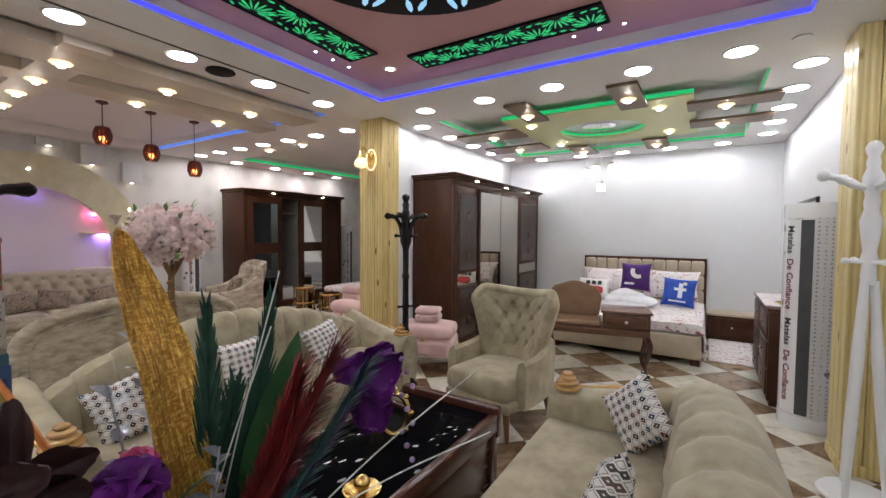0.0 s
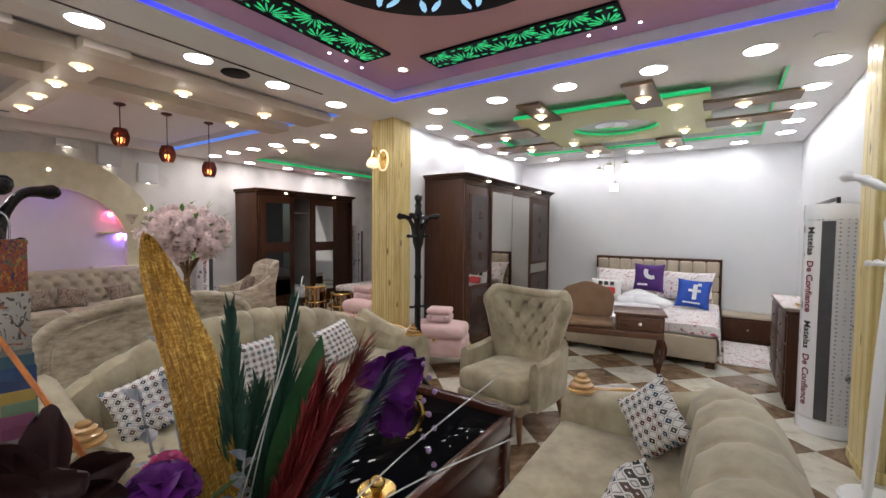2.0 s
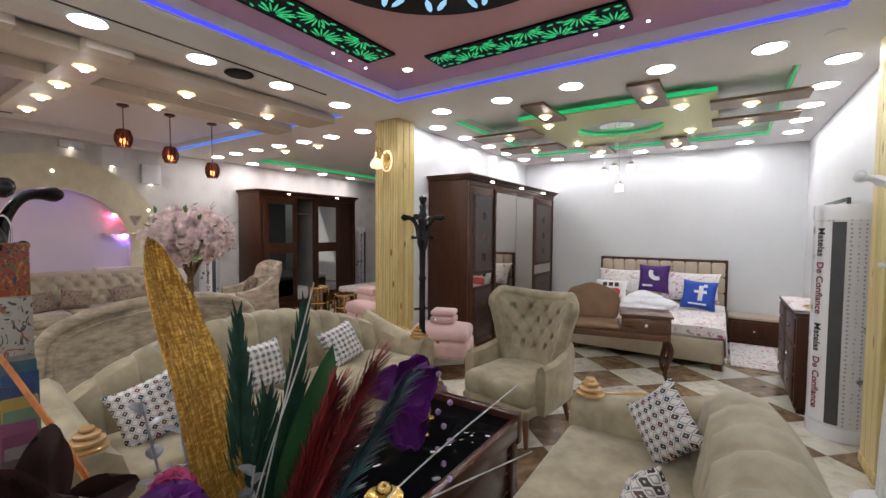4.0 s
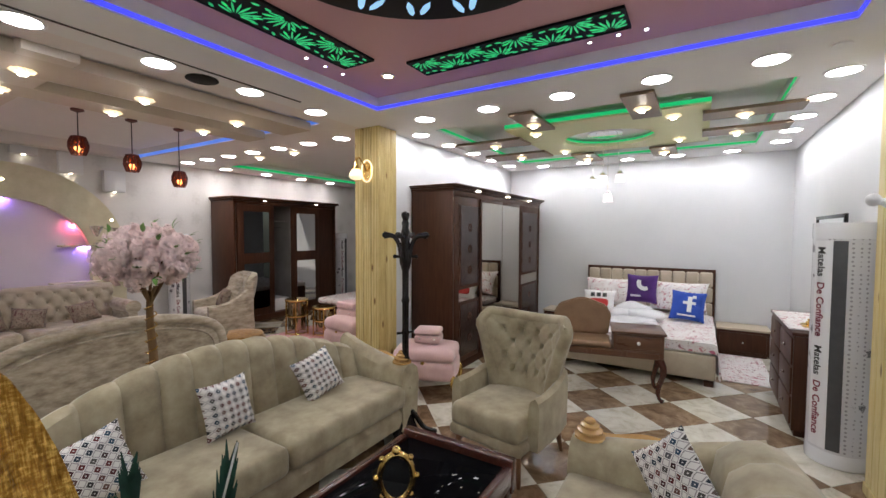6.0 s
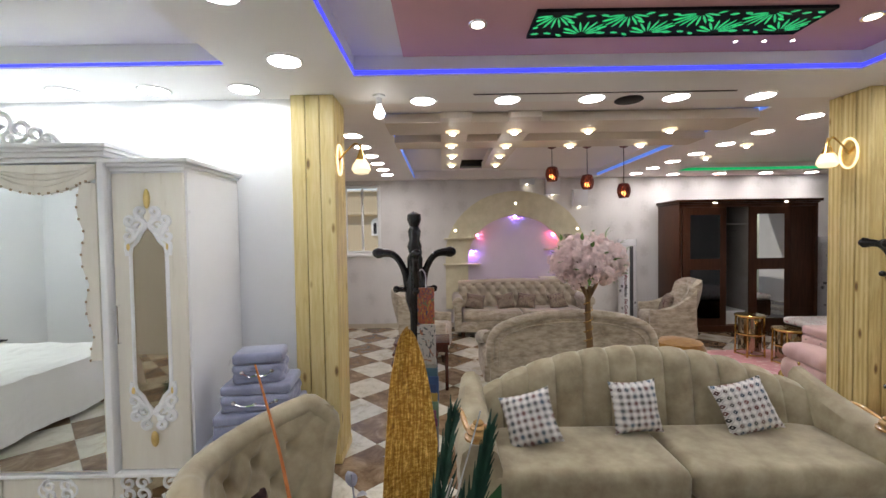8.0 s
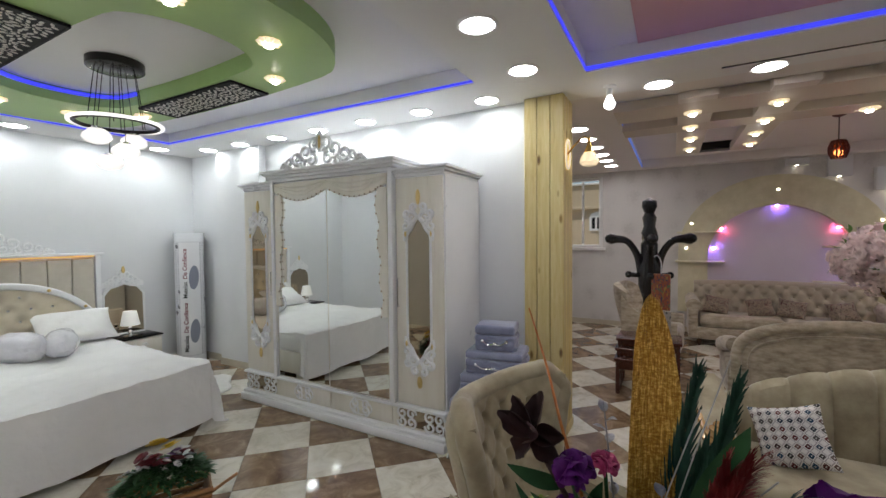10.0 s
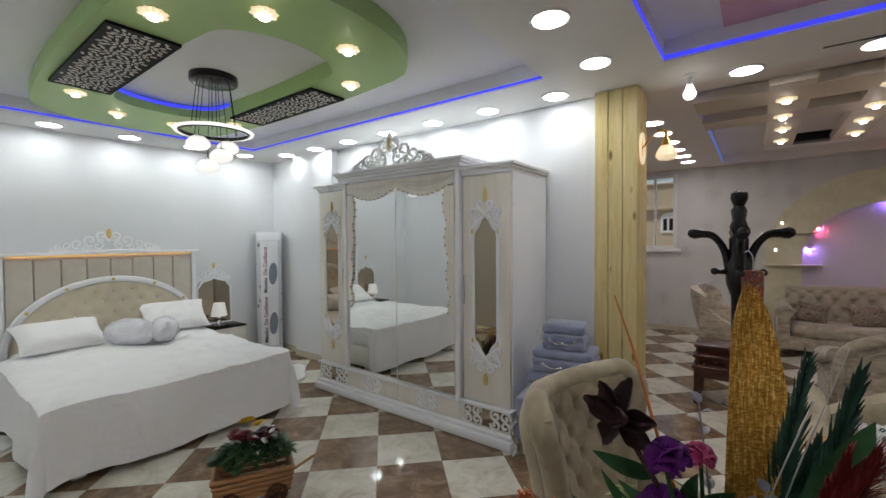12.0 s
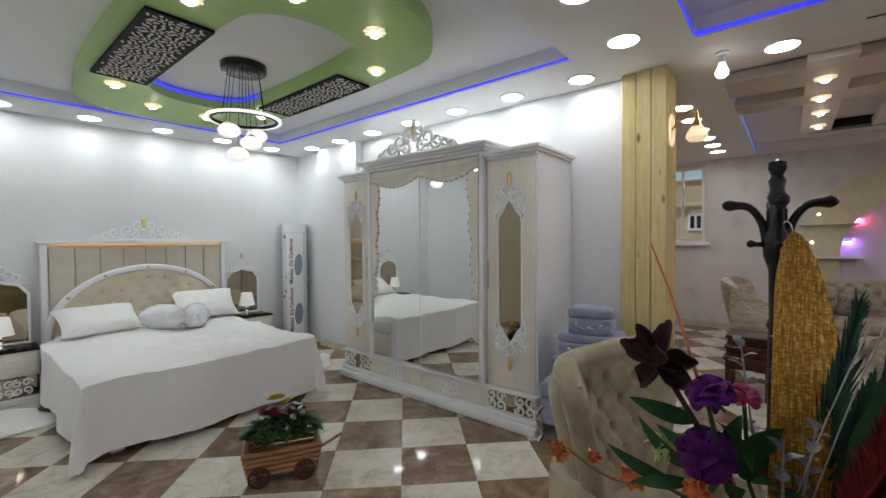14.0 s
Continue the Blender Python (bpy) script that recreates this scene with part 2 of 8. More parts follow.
def ball(bm, c, r, s=(1, 1, 1), u=12, v=8):
    b = bmesh.new()
    bmesh.ops.create_uvsphere(b, u_segments=u, v_segments=v, radius=r)
    return join(bm, b, Matrix.Translation(c) @ Matrix.Diagonal((*s, 1)))


def prism(bm, outline, z0, z1, m=None):
    b = bmesh.new()
    ring(b, [[(x, y, z0) for x, y in outline], [(x, y, z1) for x, y in outline]])
    return join(bm, b, m)


def curve_pts(pts, n=8):
    """A smooth line through the points."""
    p = [Vector(q) for q in pts]
    p = [2 * p[0] - p[1]] + p + [2 * p[-1] - p[-2]]
    out = []
    for a, b, c, d in zip(p, p[1:], p[2:], p[3:]):
        for i in range(n):
            t = i / n
            out.append(0.5 * (2 * b + (c - a) * t + (2 * a - 5 * b + 4 * c - d) * t * t + (3 * b - a - 3 * c + d) * t ** 3))
    return out + [p[-2]]


def smooth(me, angle=40):
    for f in me.polygons:
        f.use_smooth = True
    me.set_sharp_from_angle(angle=radians(angle))


def part(name, bm, material, parent=None, label="", flat=False):
    bmesh.ops.recalc_face_normals(bm, faces=bm.faces[:])
    me = bpy.data.meshes.new(name)
    bm.to_mesh(me)
    bm.free()
    me.materials.append(material)
    if not flat:
        smooth(me)
    ob = new(name, me)
    if parent is not None:
        ob.parent = parent
    return tagged(ob, label)


def thing(name, m, label, category, group="", kind=""):
    ob = new(name)
    ob.empty_display_size = 0.1
    ob.matrix_basis = m
    return tagged(ob, label, category, group, kind)


def struct(name, bm, material, label="", flat=True):
    return tagged(part(name, bm, material, None, label, flat), kind="structure")


def box(*a):
    return bx(bmesh.new(), *a)


def rbox(*a, **k):
    return rbx(bmesh.new(), *a, **k)


# ---- the large structure ----
SOF, TOP = 2.67, 2.80
XW, XE, YN, YS, XH, YHN, YHS = -2.75, 1.15, 7.45, -5.02, -7.22, 8.6, -2.2

floor = struct("floor", box(XH - 0.2, 1.7, YS - 0.2, YHN + 0.2, -0.12, -0.004), GROUT, "diagonal chequered floor of cream and brown marble tiles")
struct("wall_north", box(XW, XE + 0.2, YN, YN + 0.2, 0, 2.9), WALL, "plain white wall washed by downlights")
struct("wall_east", box(XE, XE + 0.2, 3.86, YN, 0, 2.9), WALL, "plain white wall beside the mattress roll")
struct("wall_east_south", box(1.5, 1.7, YS, 3.86, 0, 2.9), WALL, "plain white wall")
struct("wall_south", box(XW - 0.15, 1.7, YS - 0.2, YS, 0, 2.9), WALL, "plain white wall behind the carved bed")
struct("wall_west_bedroom", box(XW - 0.15, XW, YS, -0.2, 0, 2.9), WALL, "white wall behind the ivory wardrobe")
struct("wall_west_alcove", box(XW - 0.15, XW, 3.9, YN + 0.2, 0, 2.9), WALL, "white wall behind the walnut wardrobe")
struct("pilaster", box(XW, XW + 0.09, -4.35, -3.55, 0, SOF), WALL, "shallow white pilaster")

# hall, with the window opening in its far wall
b = box(XH - 0.2, XH, -0.42, YHN, 0, 2.9)
bx(b, XH - 0.2, XH, YHS, -1.12, 0, 2.9)
bx(b, XH - 0.2, XH, -1.12, -0.42, 0, 1.36)
bx(b, XH - 0.2, XH, -1.12, -0.42, 2.6, 2.9)
struct("wall_hall_west", b, PAPER, "off-white damask wallpaper on the hall's far wall")
struct("wall_hall_north", box(XH - 0.2, XW - 0.15, YHN, YHN + 0.2, 0, 2.9), PAPER, "off-white damask wallpaper")
struct("wall_hall_south", box(XH - 0.2, XW - 0.15, YHS - 0.2, YHS, 0, 2.9), PAPER, "off-white damask wallpaper")

# skirting
b = bmesh.new()
for a in ((XW + 0.6, XE, YN - 0.012, YN, 0, 0.08), (XE - 0.012, XE, 4.0, YN - 0.013, 0, 0.08), (XW + 0.1, 1.5, YS, YS + 0.012, 0, 0.08),
          (XW, XW + 0.012, YS + 0.013, -4.36, 0, 0.08), (XW + 0.09, XW + 0.102, -4.35, -3.55, 0, 0.08), (XW, XW + 0.012, -0.78, -0.4, 0, 0.08),
          (XH, XH + 0.012, YHS, YHN, 0, 0.08)):
    bx(b, *a)
struct("baseboard", b, SKIRT, "cream stone skirting")


def soffit(name, rect, holes, material, label):
    xs = sorted({rect[0], rect[1], *[h[0] for h in holes], *[h[1] for h in holes]})
    ys = sorted({rect[2], rect[3], *[h[2] for h in holes], *[h[3] for h in holes]})
    b = bmesh.new()
    for x0, x1 in zip(xs, xs[1:]):
        for y0, y1 in zip(ys, ys[1:]):
            if not any(h[0] <= x0 and x1 <= h[1] and h[2] <= y0 and y1 <= h[3] for h in holes):
                bx(b, x0, x1, y0, y1, SOF, TOP)
    return struct(name, b, material, label)


COF = (-2.35, 0.77, 0.145, 3.38)
REC_N = (-2.28, 0.68, 4.22, 6.83)
REC_S = (-2.15, 1.2, -4.43, -0.57)
REC_H = (-7.0, -3.12, 0.21, 3.42)
REC_HN = (-6.6, -3.9, 4.58, 7.6)
soffit("ceiling_border", (XW - 0.15, 1.7, YS - 0.2, YN + 0.2), [COF, REC_N, REC_S], CEIL, "white plasterboard border with recessed downlights")
soffit("ceiling_border_hall", (XH - 0.2, XW - 0.15, YHS, YHN), [REC_H, REC_HN], HALLC, "warm white plasterboard border of the hall")
struct("ceiling_slab", box(XW - 0.15, 1.7, YS - 0.2, YN + 0.2, TOP, 2.92), CEIL, "white recessed ceiling")
struct("ceiling_slab_hall", box(XH - 0.2, XW - 0.15, YHS, YHN, TOP, 2.92), HALLC, "warm white recessed ceiling")
struct("ceiling_pink", box(COF[0] + 0.004, COF[1] - 0.004, 0.46, COF[3] - 0.004, TOP - 0.012, TOP - 0.001), PINK, "mauve painted square of the coffered ceiling")


def strip(name, r, material, label, h0=0.0, h1=0.034, sides="wens", t=0.006):
    z0, z1 = SOF + h0, SOF + h1
    root = thing(name, pose(0, 0, 0), label, "light strip")
    runs = {"w": (r[0] + 0.001, r[0] + t, r[2] + t, r[3] - t), "e": (r[1] - t, r[1] - 0.001, r[2] + t, r[3] - t),
            "s": (r[0] + t, r[1] - t, r[2] + 0.001, r[2] + t), "n": (r[0] + t, r[1] - t, r[3] - t, r[3] - 0.001)}
    for k in sides:
        part("strip_run", box(*runs[k], z0, z1), material, root, flat=True)
    return root


strip("led_strip", COF, BLUE, "glowing blue light strip round the mauve coffer", 0.010, 0.036)
strip("led_strip", REC_S, BLUE, "glowing blue light strip round the white bedroom's recess", 0.008, 0.024)
strip("led_strip", REC_N, GREEN, "glowing green light strip round the alcove's recess", 0.026, 0.05)
strip("led_strip", REC_H, BLUE_DIM, "dim blue light strip in the hall's recess", 0.01, 0.05, "ns")
strip("led_strip", REC_HN, GREEN, "green light strip in the far recess", 0.01, 0.05, "ws")


# pillars clad in pine boards
def pillar(name, x0, x1, y0, y1, faces):
    root = thing(name, pose(x0, y0, 0), "square pillar clad in knotty varnished pine boards", "pillar", kind="structure")
    w, d = x1 - x0, y1 - y0
    part("core", box(0.02, w - 0.02, 0.02, d - 0.02, 0, SOF), PINE, root)
    for f in faces:
        along = w if f in "sn" else d
        n, g = 3, 0.004
        for i in range(n):
            a0, a1 = along * i / n + g / 2, along * (i + 1) / n - g / 2
            if f == "s":
                q = (a0, a1, 0.0, 0.02, 0.06, SOF - 0.002)
            elif f == "n":
                q = (a0, a1, d - 0.02, d, 0.06, SOF - 0.002)
            elif f == "e":
                q = (w - 0.02, w, a0, a1, 0.06, SOF - 0.002)
            else:
                q = (0.0, 0.02, a0, a1, 0.06, SOF - 0.002)
            part("board", rbox(*q, r=0.005, seg=1), PINE, root)
    part("plinth", rbox(-0.008, w + 0.008, -0.008, d + 0.008, 0, 0.07, r=0.006), PINE, root)
    return root


pillar("pillar", -2.98, -2.65, 3.75, 4.04, "se")
pillar("pillar", -2.98, -2.66, -0.38, -0.07, "ne")
pillar("pillar", 1.03, 1.34, 3.68, 4.0, "sw")

# window with daylight
win = thing("window_1", pose(XH - 0.1, -0.77, 1.36), "white aluminium window with a view of a sandy building", "window", kind="structure")
b = bmesh.new()
for a in ((-0.03, 0.05, -0.35, -0.28, 0, 1.24), (-0.03, 0.05, 0.28, 0.35, 0, 1.24), (-0.03, 0.03, -0.3, 0.3, 0, 0.05), (-0.03, 0.03, -0.3, 0.3, 1.19, 1.24), (-0.025, 0.025, -0.02, 0.02, 0.05, 1.19)):
    rbx(b, *a, r=0.006)
part("window_frame", b, WHITE_METAL, win)
for s in (-1, 1):
    pane = part("pane", box(-0.003, 0.003, min(0.02 * s, 0.3 * s), max(0.02 * s, 0.3 * s), 0.05, 1.19), GLASS, win)
    pane.visible_shadow = False
part("window_sill", rbox(0.09, 0.16, -0.4, 0.4, -0.05, 0.0, r=0.008), WHITE_METAL, win)

# downlights
bm_can = bmesh.new()
lathe(bm_can, [(0.105, 0.0), (0.105, -0.006), (0.098, -0.012), (0.088, -0.010), (0.088, 0.0)], n=24)


def downlight_proto(mat):
    root = thing("downlight", pose(0, 0, SOF), "round recessed downlight, switched on", "downlight", "ceiling downlights")
    part("rim", bm_can.copy(), WHITE_METAL, root)
    part("diffuser", lathe(bmesh.new(), [(0.0, -0.014), (0.045, -0.013), (0.075, -0.010), (0.087, -0.006), (0.087, -0.001), (0.0, -0.001)], n=24), mat, root, "glowing white diffuser")
    return root


d_main, d_cool = downlight_proto(LAMP), downlight_proto(LAMPC)
d_main.matrix_basis, d_cool.matrix_basis = pose(-2.12, 3.80, SOF), pose(-2.53, -0.64, SOF)
MAIN = [(-1.46, 3.80), (-0.82, 3.78), (-0.16, 3.77), (0.47, 3.76)]
MAIN += [(-2.53, 4.32 + 0.63 * i) for i in range(5)] + [(0.9, 4.23 + 0.62 * i) for i in range(5)]
MAIN += [(-2.06 + 0.63 * i, 7.12) for i in range(5)]
# the two at x 1.1 are unseen, added by symmetry with the west row
MAIN += [(-2.83, 0.56 + 0.635 * i) for i in range(5)] + [(1.1, 2.16 + 0.8 * i) for i in range(2)]
MAIN += [(-2.09, -0.2), (-1.41, -0.22), (-0.75, -0.22), (-0.1, -0.22), (0.55, -0.22)]
COOL = [(-2.53, -1.25 - 0.61 * i) for i in range(6)] + [(-2.2 + 0.63 * i, -4.74) for i in range(6)] + [(1.34, -1.25 - 0.61 * i) for i in range(5)]
HALL = [(-3.4 - 0.555 * i, 3.98) for i in range(7)] + [(-3.86 - 0.52 * i, -0.19) for i in range(6)]
for x, y in MAIN:
    copy_thing(d_main, pose(x, y, SOF))
d_hall = downlight_proto(LAMPH)
d_hall.matrix_basis = pose(*HALL[0], SOF)
for x, y in HALL[1:]:
    copy_thing(d_hall, pose(x, y, SOF))
for x, y in COOL:
    copy_thing(d_cool, pose(x, y, SOF))
for i in range(4):
    copy_thing(d_hall, pose(-6.9, 4.7 + 0.8 * i, SOF))


# ---- furniture ----
VELVET = surface("beige_velvet", (0.25, 0.20, 0.122), (0.37, 0.312, 0.20), 0.75, scale=7, relief=0.12, fine=140, sheen=0.25, c3=(0.47, 0.405, 0.275))
BROCADE = surface("pale_brocade", (0.23, 0.185, 0.13), (0.42, 0.36, 0.27), 0.6, scale=11, stretch=(0.8, 0.8, 2.0), relief=0.3, fine=70, sheen=0.3, c3=(0.56, 0.495, 0.40))
TUFTED = surface("beige_tufted_cloth", (0.36, 0.30, 0.225), (0.43, 0.365, 0.28), 0.5, scale=9, relief=0.12, fine=120, sheen=0.2)
SCROLL = surface("honey_lacquered_wood", (0.42, 0.22, 0.07), (0.58, 0.35, 0.13), 0.2, scale=9, stretch=(1, 1, 4), relief=0.03, coat=0.6)
WALNUT = duller(surface("dark_walnut", (0.045, 0.017, 0.009), (0.078, 0.031, 0.016), 0.34, scale=5, stretch=(7, 7, 0.6), relief=0.03), 0.2)
CHERRY = surface("red_brown_wood", (0.045, 0.012, 0.008), (0.085, 0.024, 0.014), 0.25, scale=5, stretch=(6, 1, 6), relief=0.04, coat=0.15)
OAK_LEG = surface("brown_leg_wood", (0.14, 0.06, 0.025), (0.20, 0.09, 0.04), 0.3, scale=6, relief=0.03)
MIDWOOD = surface("mid_brown_wood", (0.09, 0.038, 0.019), (0.14, 0.06, 0.029), 0.3, scale=5, stretch=(1, 6, 6), relief=0.04, coat=0.2)
PINKV = surface("pale_pink_velvet", (0.60, 0.38, 0.37), (0.70, 0.48, 0.46), 0.7, scale=6, relief=0.2, sheen=0.4)
LILAC = surface("grey_lilac_velvet", (0.17, 0.185, 0.29), (0.28, 0.295, 0.42), 0.65, scale=6, relief=0.2, sheen=0.4)
IVORY = surface("ivory_lacquer", (0.72, 0.675, 0.585), (0.80, 0.765, 0.69), 0.3, scale=3, stretch=(4, 4, 0.5), relief=0.02, coat=0.2)
WHITE_LAC = surface("white_lacquer", (0.83, 0.83, 0.845), (0.87, 0.87, 0.88), 0.3, scale=3, relief=0.02, coat=0.2)
LINEN = surface("white_bedspread", (0.74, 0.73, 0.71), (0.80, 0.79, 0.77), 0.7, scale=3, relief=0.2, fine=120, sheen=0.1)
BEDCLOTH = surface("creased_bedspread", (0.81, 0.80, 0.79), (0.87, 0.86, 0.85), 0.7, scale=3, relief=0.0, sheen=0.1)
cloth_tree, cloth_bsdf = nodes_of(BEDCLOTH)
crease = tex(cloth_tree, "ShaderNodeTexNoise", 5.0, (1.0, 1.6, 1.0), Detail=5.0, Roughness=0.5, Distortion=0.3)
bump(cloth_tree, cloth_bsdf, crease.outputs["Fac"], 0.4, 0.05)
LEATHER = surface("beige_leather", (0.46, 0.38, 0.28), (0.54, 0.46, 0.35), 0.42, scale=8, relief=0.15, fine=200)
PALE_LEATHER = surface("pale_leather", (0.56, 0.51, 0.43), (0.63, 0.58, 0.50), 0.42, scale=8, relief=0.15, fine=200)
TAN_LEATHER = surface("tan_leather", (0.21, 0.12, 0.065), (0.27, 0.165, 0.095), 0.45, scale=8, relief=0.15, fine=200)
FUR = surface("white_fur", (0.72, 0.70, 0.67), (0.82, 0.81, 0.79), 0.9, scale=20, relief=0.8, fine=60, sheen=0.5)
FLORAL = printed("rose_printed_cotton", (0.78, 0.74, 0.73), [(0.42, 0.10, 0.15), (0.55, 0.24, 0.27), (0.18, 0.06, 0.06)], 8.0, density=-0.06)
PINK_RUG = printed("pink_rug_pile", (0.66, 0.33, 0.35), [(0.75, 0.50, 0.50)], 5.0)


def diamond_print(name):
    m = bpy.data.materials.new(name)
    t, p = nodes_of(m)
    co, sep = t.nodes.new("ShaderNodeTexCoord"), t.nodes.new("ShaderNodeSeparateXYZ")
    t.links.new(co.outputs["Object"], sep.inputs[0])

    def calc(op, a, b=0.0):
        n = t.nodes.new("ShaderNodeMath")
        n.operation = op
        for k, v in enumerate((a, b)):
            if isinstance(v, float):
                n.inputs[k].default_value = v
            else:
                t.links.new(v, n.inputs[k])
        return n.outputs[0]
    us, fs = [], []
    for axis in ("X", "Z"):
        u = calc("MULTIPLY", sep.outputs[axis], 25.0)
        us.append(calc("FLOOR", u))
        fs.append(calc("ABSOLUTE", calc("SUBTRACT", calc("FRACT", u), 0.5)))
    d = calc("ADD", fs[0], fs[1])
    comb, wn2 = t.nodes.new("ShaderNodeCombineXYZ"), t.nodes.new("ShaderNodeTexWhiteNoise")
    t.links.new(us[0], comb.inputs[0])
    t.links.new(us[1], comb.inputs[1])
    t.links.new(comb.outputs[0], wn2.inputs["Vector"])
    inks = ramp(t, wn2.outputs["Value"], [(0.0, (0.02, 0.018, 0.02)), (0.3, (0.15, 0.022, 0.018)), (0.45, (0.14, 0.11, 0.09)), (0.6, (0.02, 0.07, 0.13)), (0.8, (0.02, 0.02, 0.02)), (1.0, (0.10, 0.09, 0.08))])
    base = ramp(t, d, [(0.49, (0.76, 0.73, 0.70)), (0.57, (0.17, 0.15, 0.15)), (0.65, (0.76, 0.73, 0.70))])
    inside = calc("LESS_THAN", d, 0.36)
    heart = calc("GREATER_THAN", d, 0.09)
    mx = t.nodes.new("ShaderNodeMix")
    mx.data_type = "RGBA"
    t.links.new(calc("MULTIPLY", inside, heart), mx.inputs[0])
    t.links.new(base, mx.inputs[6])
    t.links.new(inks, mx.inputs[7])
    t.links.new(mx.outputs[2], p.inputs["Base Color"])
    p.inputs["Roughness"].default_value = 0.75
    f = tex(t, "ShaderNodeTexNoise", 250.0, Detail=2.0)
    bump(t, p, f.outputs["Fac"], 0.3)
    return m


DIAMOND = diamond_print("diamond_printed_cloth")


def shell(bm, f, nu, nv, thick, base=None):
    """A padded sheet: the points f(u, v) in front, and those of base (or f) moved back along the normal by thick."""
    front = [[Vector(f(i / nu, j / nv)) for j in range(nv + 1)] for i in range(nu + 1)]
    P = front if base is None else [[Vector(base(i / nu, j / nv)) for j in range(nv + 1)] for i in range(nu + 1)]
    Q = []
    for i in range(nu + 1):
        row = []
        for j in range(nv + 1):
            du = P[min(i + 1, nu)][j] - P[max(i - 1, 0)][j]
            dv = P[i][min(j + 1, nv)] - P[i][max(j - 1, 0)]
            n = du.cross(dv).normalized()
            row.append(P[i][j] - n * (thick(i / nu, j / nv) if callable(thick) else thick))
        Q.append(row)
    a = [[bm.verts.new(p) for p in r] for r in front]
    c = [[bm.verts.new(p) for p in r] for r in Q]
    for i in range(nu):
        for j in range(nv):
            bm.faces.new((a[i][j], a[i + 1][j], a[i + 1][j + 1], a[i][j + 1]))
            bm.faces.new((c[i][j], c[i][j + 1], c[i + 1][j + 1], c[i + 1][j]))
    for i in range(nu):
        bm.faces.new((a[i][0], c[i][0], c[i + 1][0], a[i + 1][0]))
        bm.faces.new((a[i][nv], a[i + 1][nv], c[i + 1][nv], c[i][nv]))
    for j in range(nv):
        bm.faces.new((a[0][j], a[0][j + 1], c[0][j + 1], c[0][j]))
        bm.faces.new((a[nu][j], c[nu][j], c[nu][j + 1], a[nu][j + 1]))
    return bm


def pillow_mesh(w, h, t, n=14, pinch=0.09, seed=1):
    """A stuffed square cushion in the x-z plane, standing on its lower edge."""
    b = bmesh.new()
    grids = []
    for side in (-1, 1):
        g = []
        for i in range(n + 1):
            row = []
            for j in range(n + 1):
                u, v = 2 * i / n - 1, 2 * j / n - 1
                x = u * w / 2 * (1 - pinch * (1 - v * v))
                z = v * h / 2 * (1 - pinch * (1 - u * u))
                k = max(0.0, (1 - u ** 4) * (1 - v ** 4)) ** 0.6
                d = t / 2 * k + k * (0.016 * noise.noise(Vector((u * 2.3, v * 2.3, seed + side))) + 0.008 * noise.noise(Vector((u * 6, v * 6, seed))))
                row.append((x, side * (d + 0.003), z + h / 2))
            g.append([b.verts.new(p) for p in row])
        grids.append(g)
    for g, flip in zip(grids, (False, True)):
        for i in range(n):
            for j in range(n):
                q = (g[i][j], g[i + 1][j], g[i + 1][j + 1], g[i][j + 1])
                b.faces.new(q[::-1] if flip else q)
    edge = [(i, 0) for i in range(n)] + [(n, j) for j in range(n)] + [(i, n) for i in range(n, 0, -1)] + [(0, j) for j in range(n, 0, -1)]
    for k in range(len(edge)):
        p, q = edge[k], edge[(k + 1) % len(edge)]
        b.faces.new((grids[0][p[0]][p[1]], grids[1][p[0]][p[1]], grids[1][q[0]][q[1]], grids[0][q[0]][q[1]]))
    return b


def cushion(m, mat, label, w=0.37, h=0.37, t=0.14, name="cushion", category="cushion", group="", seed=1):
    ob = part(name, pillow_mesh(w, h, t, seed=seed), mat)
    ob.matrix_basis = m
    return tagged(ob, label, category, group)


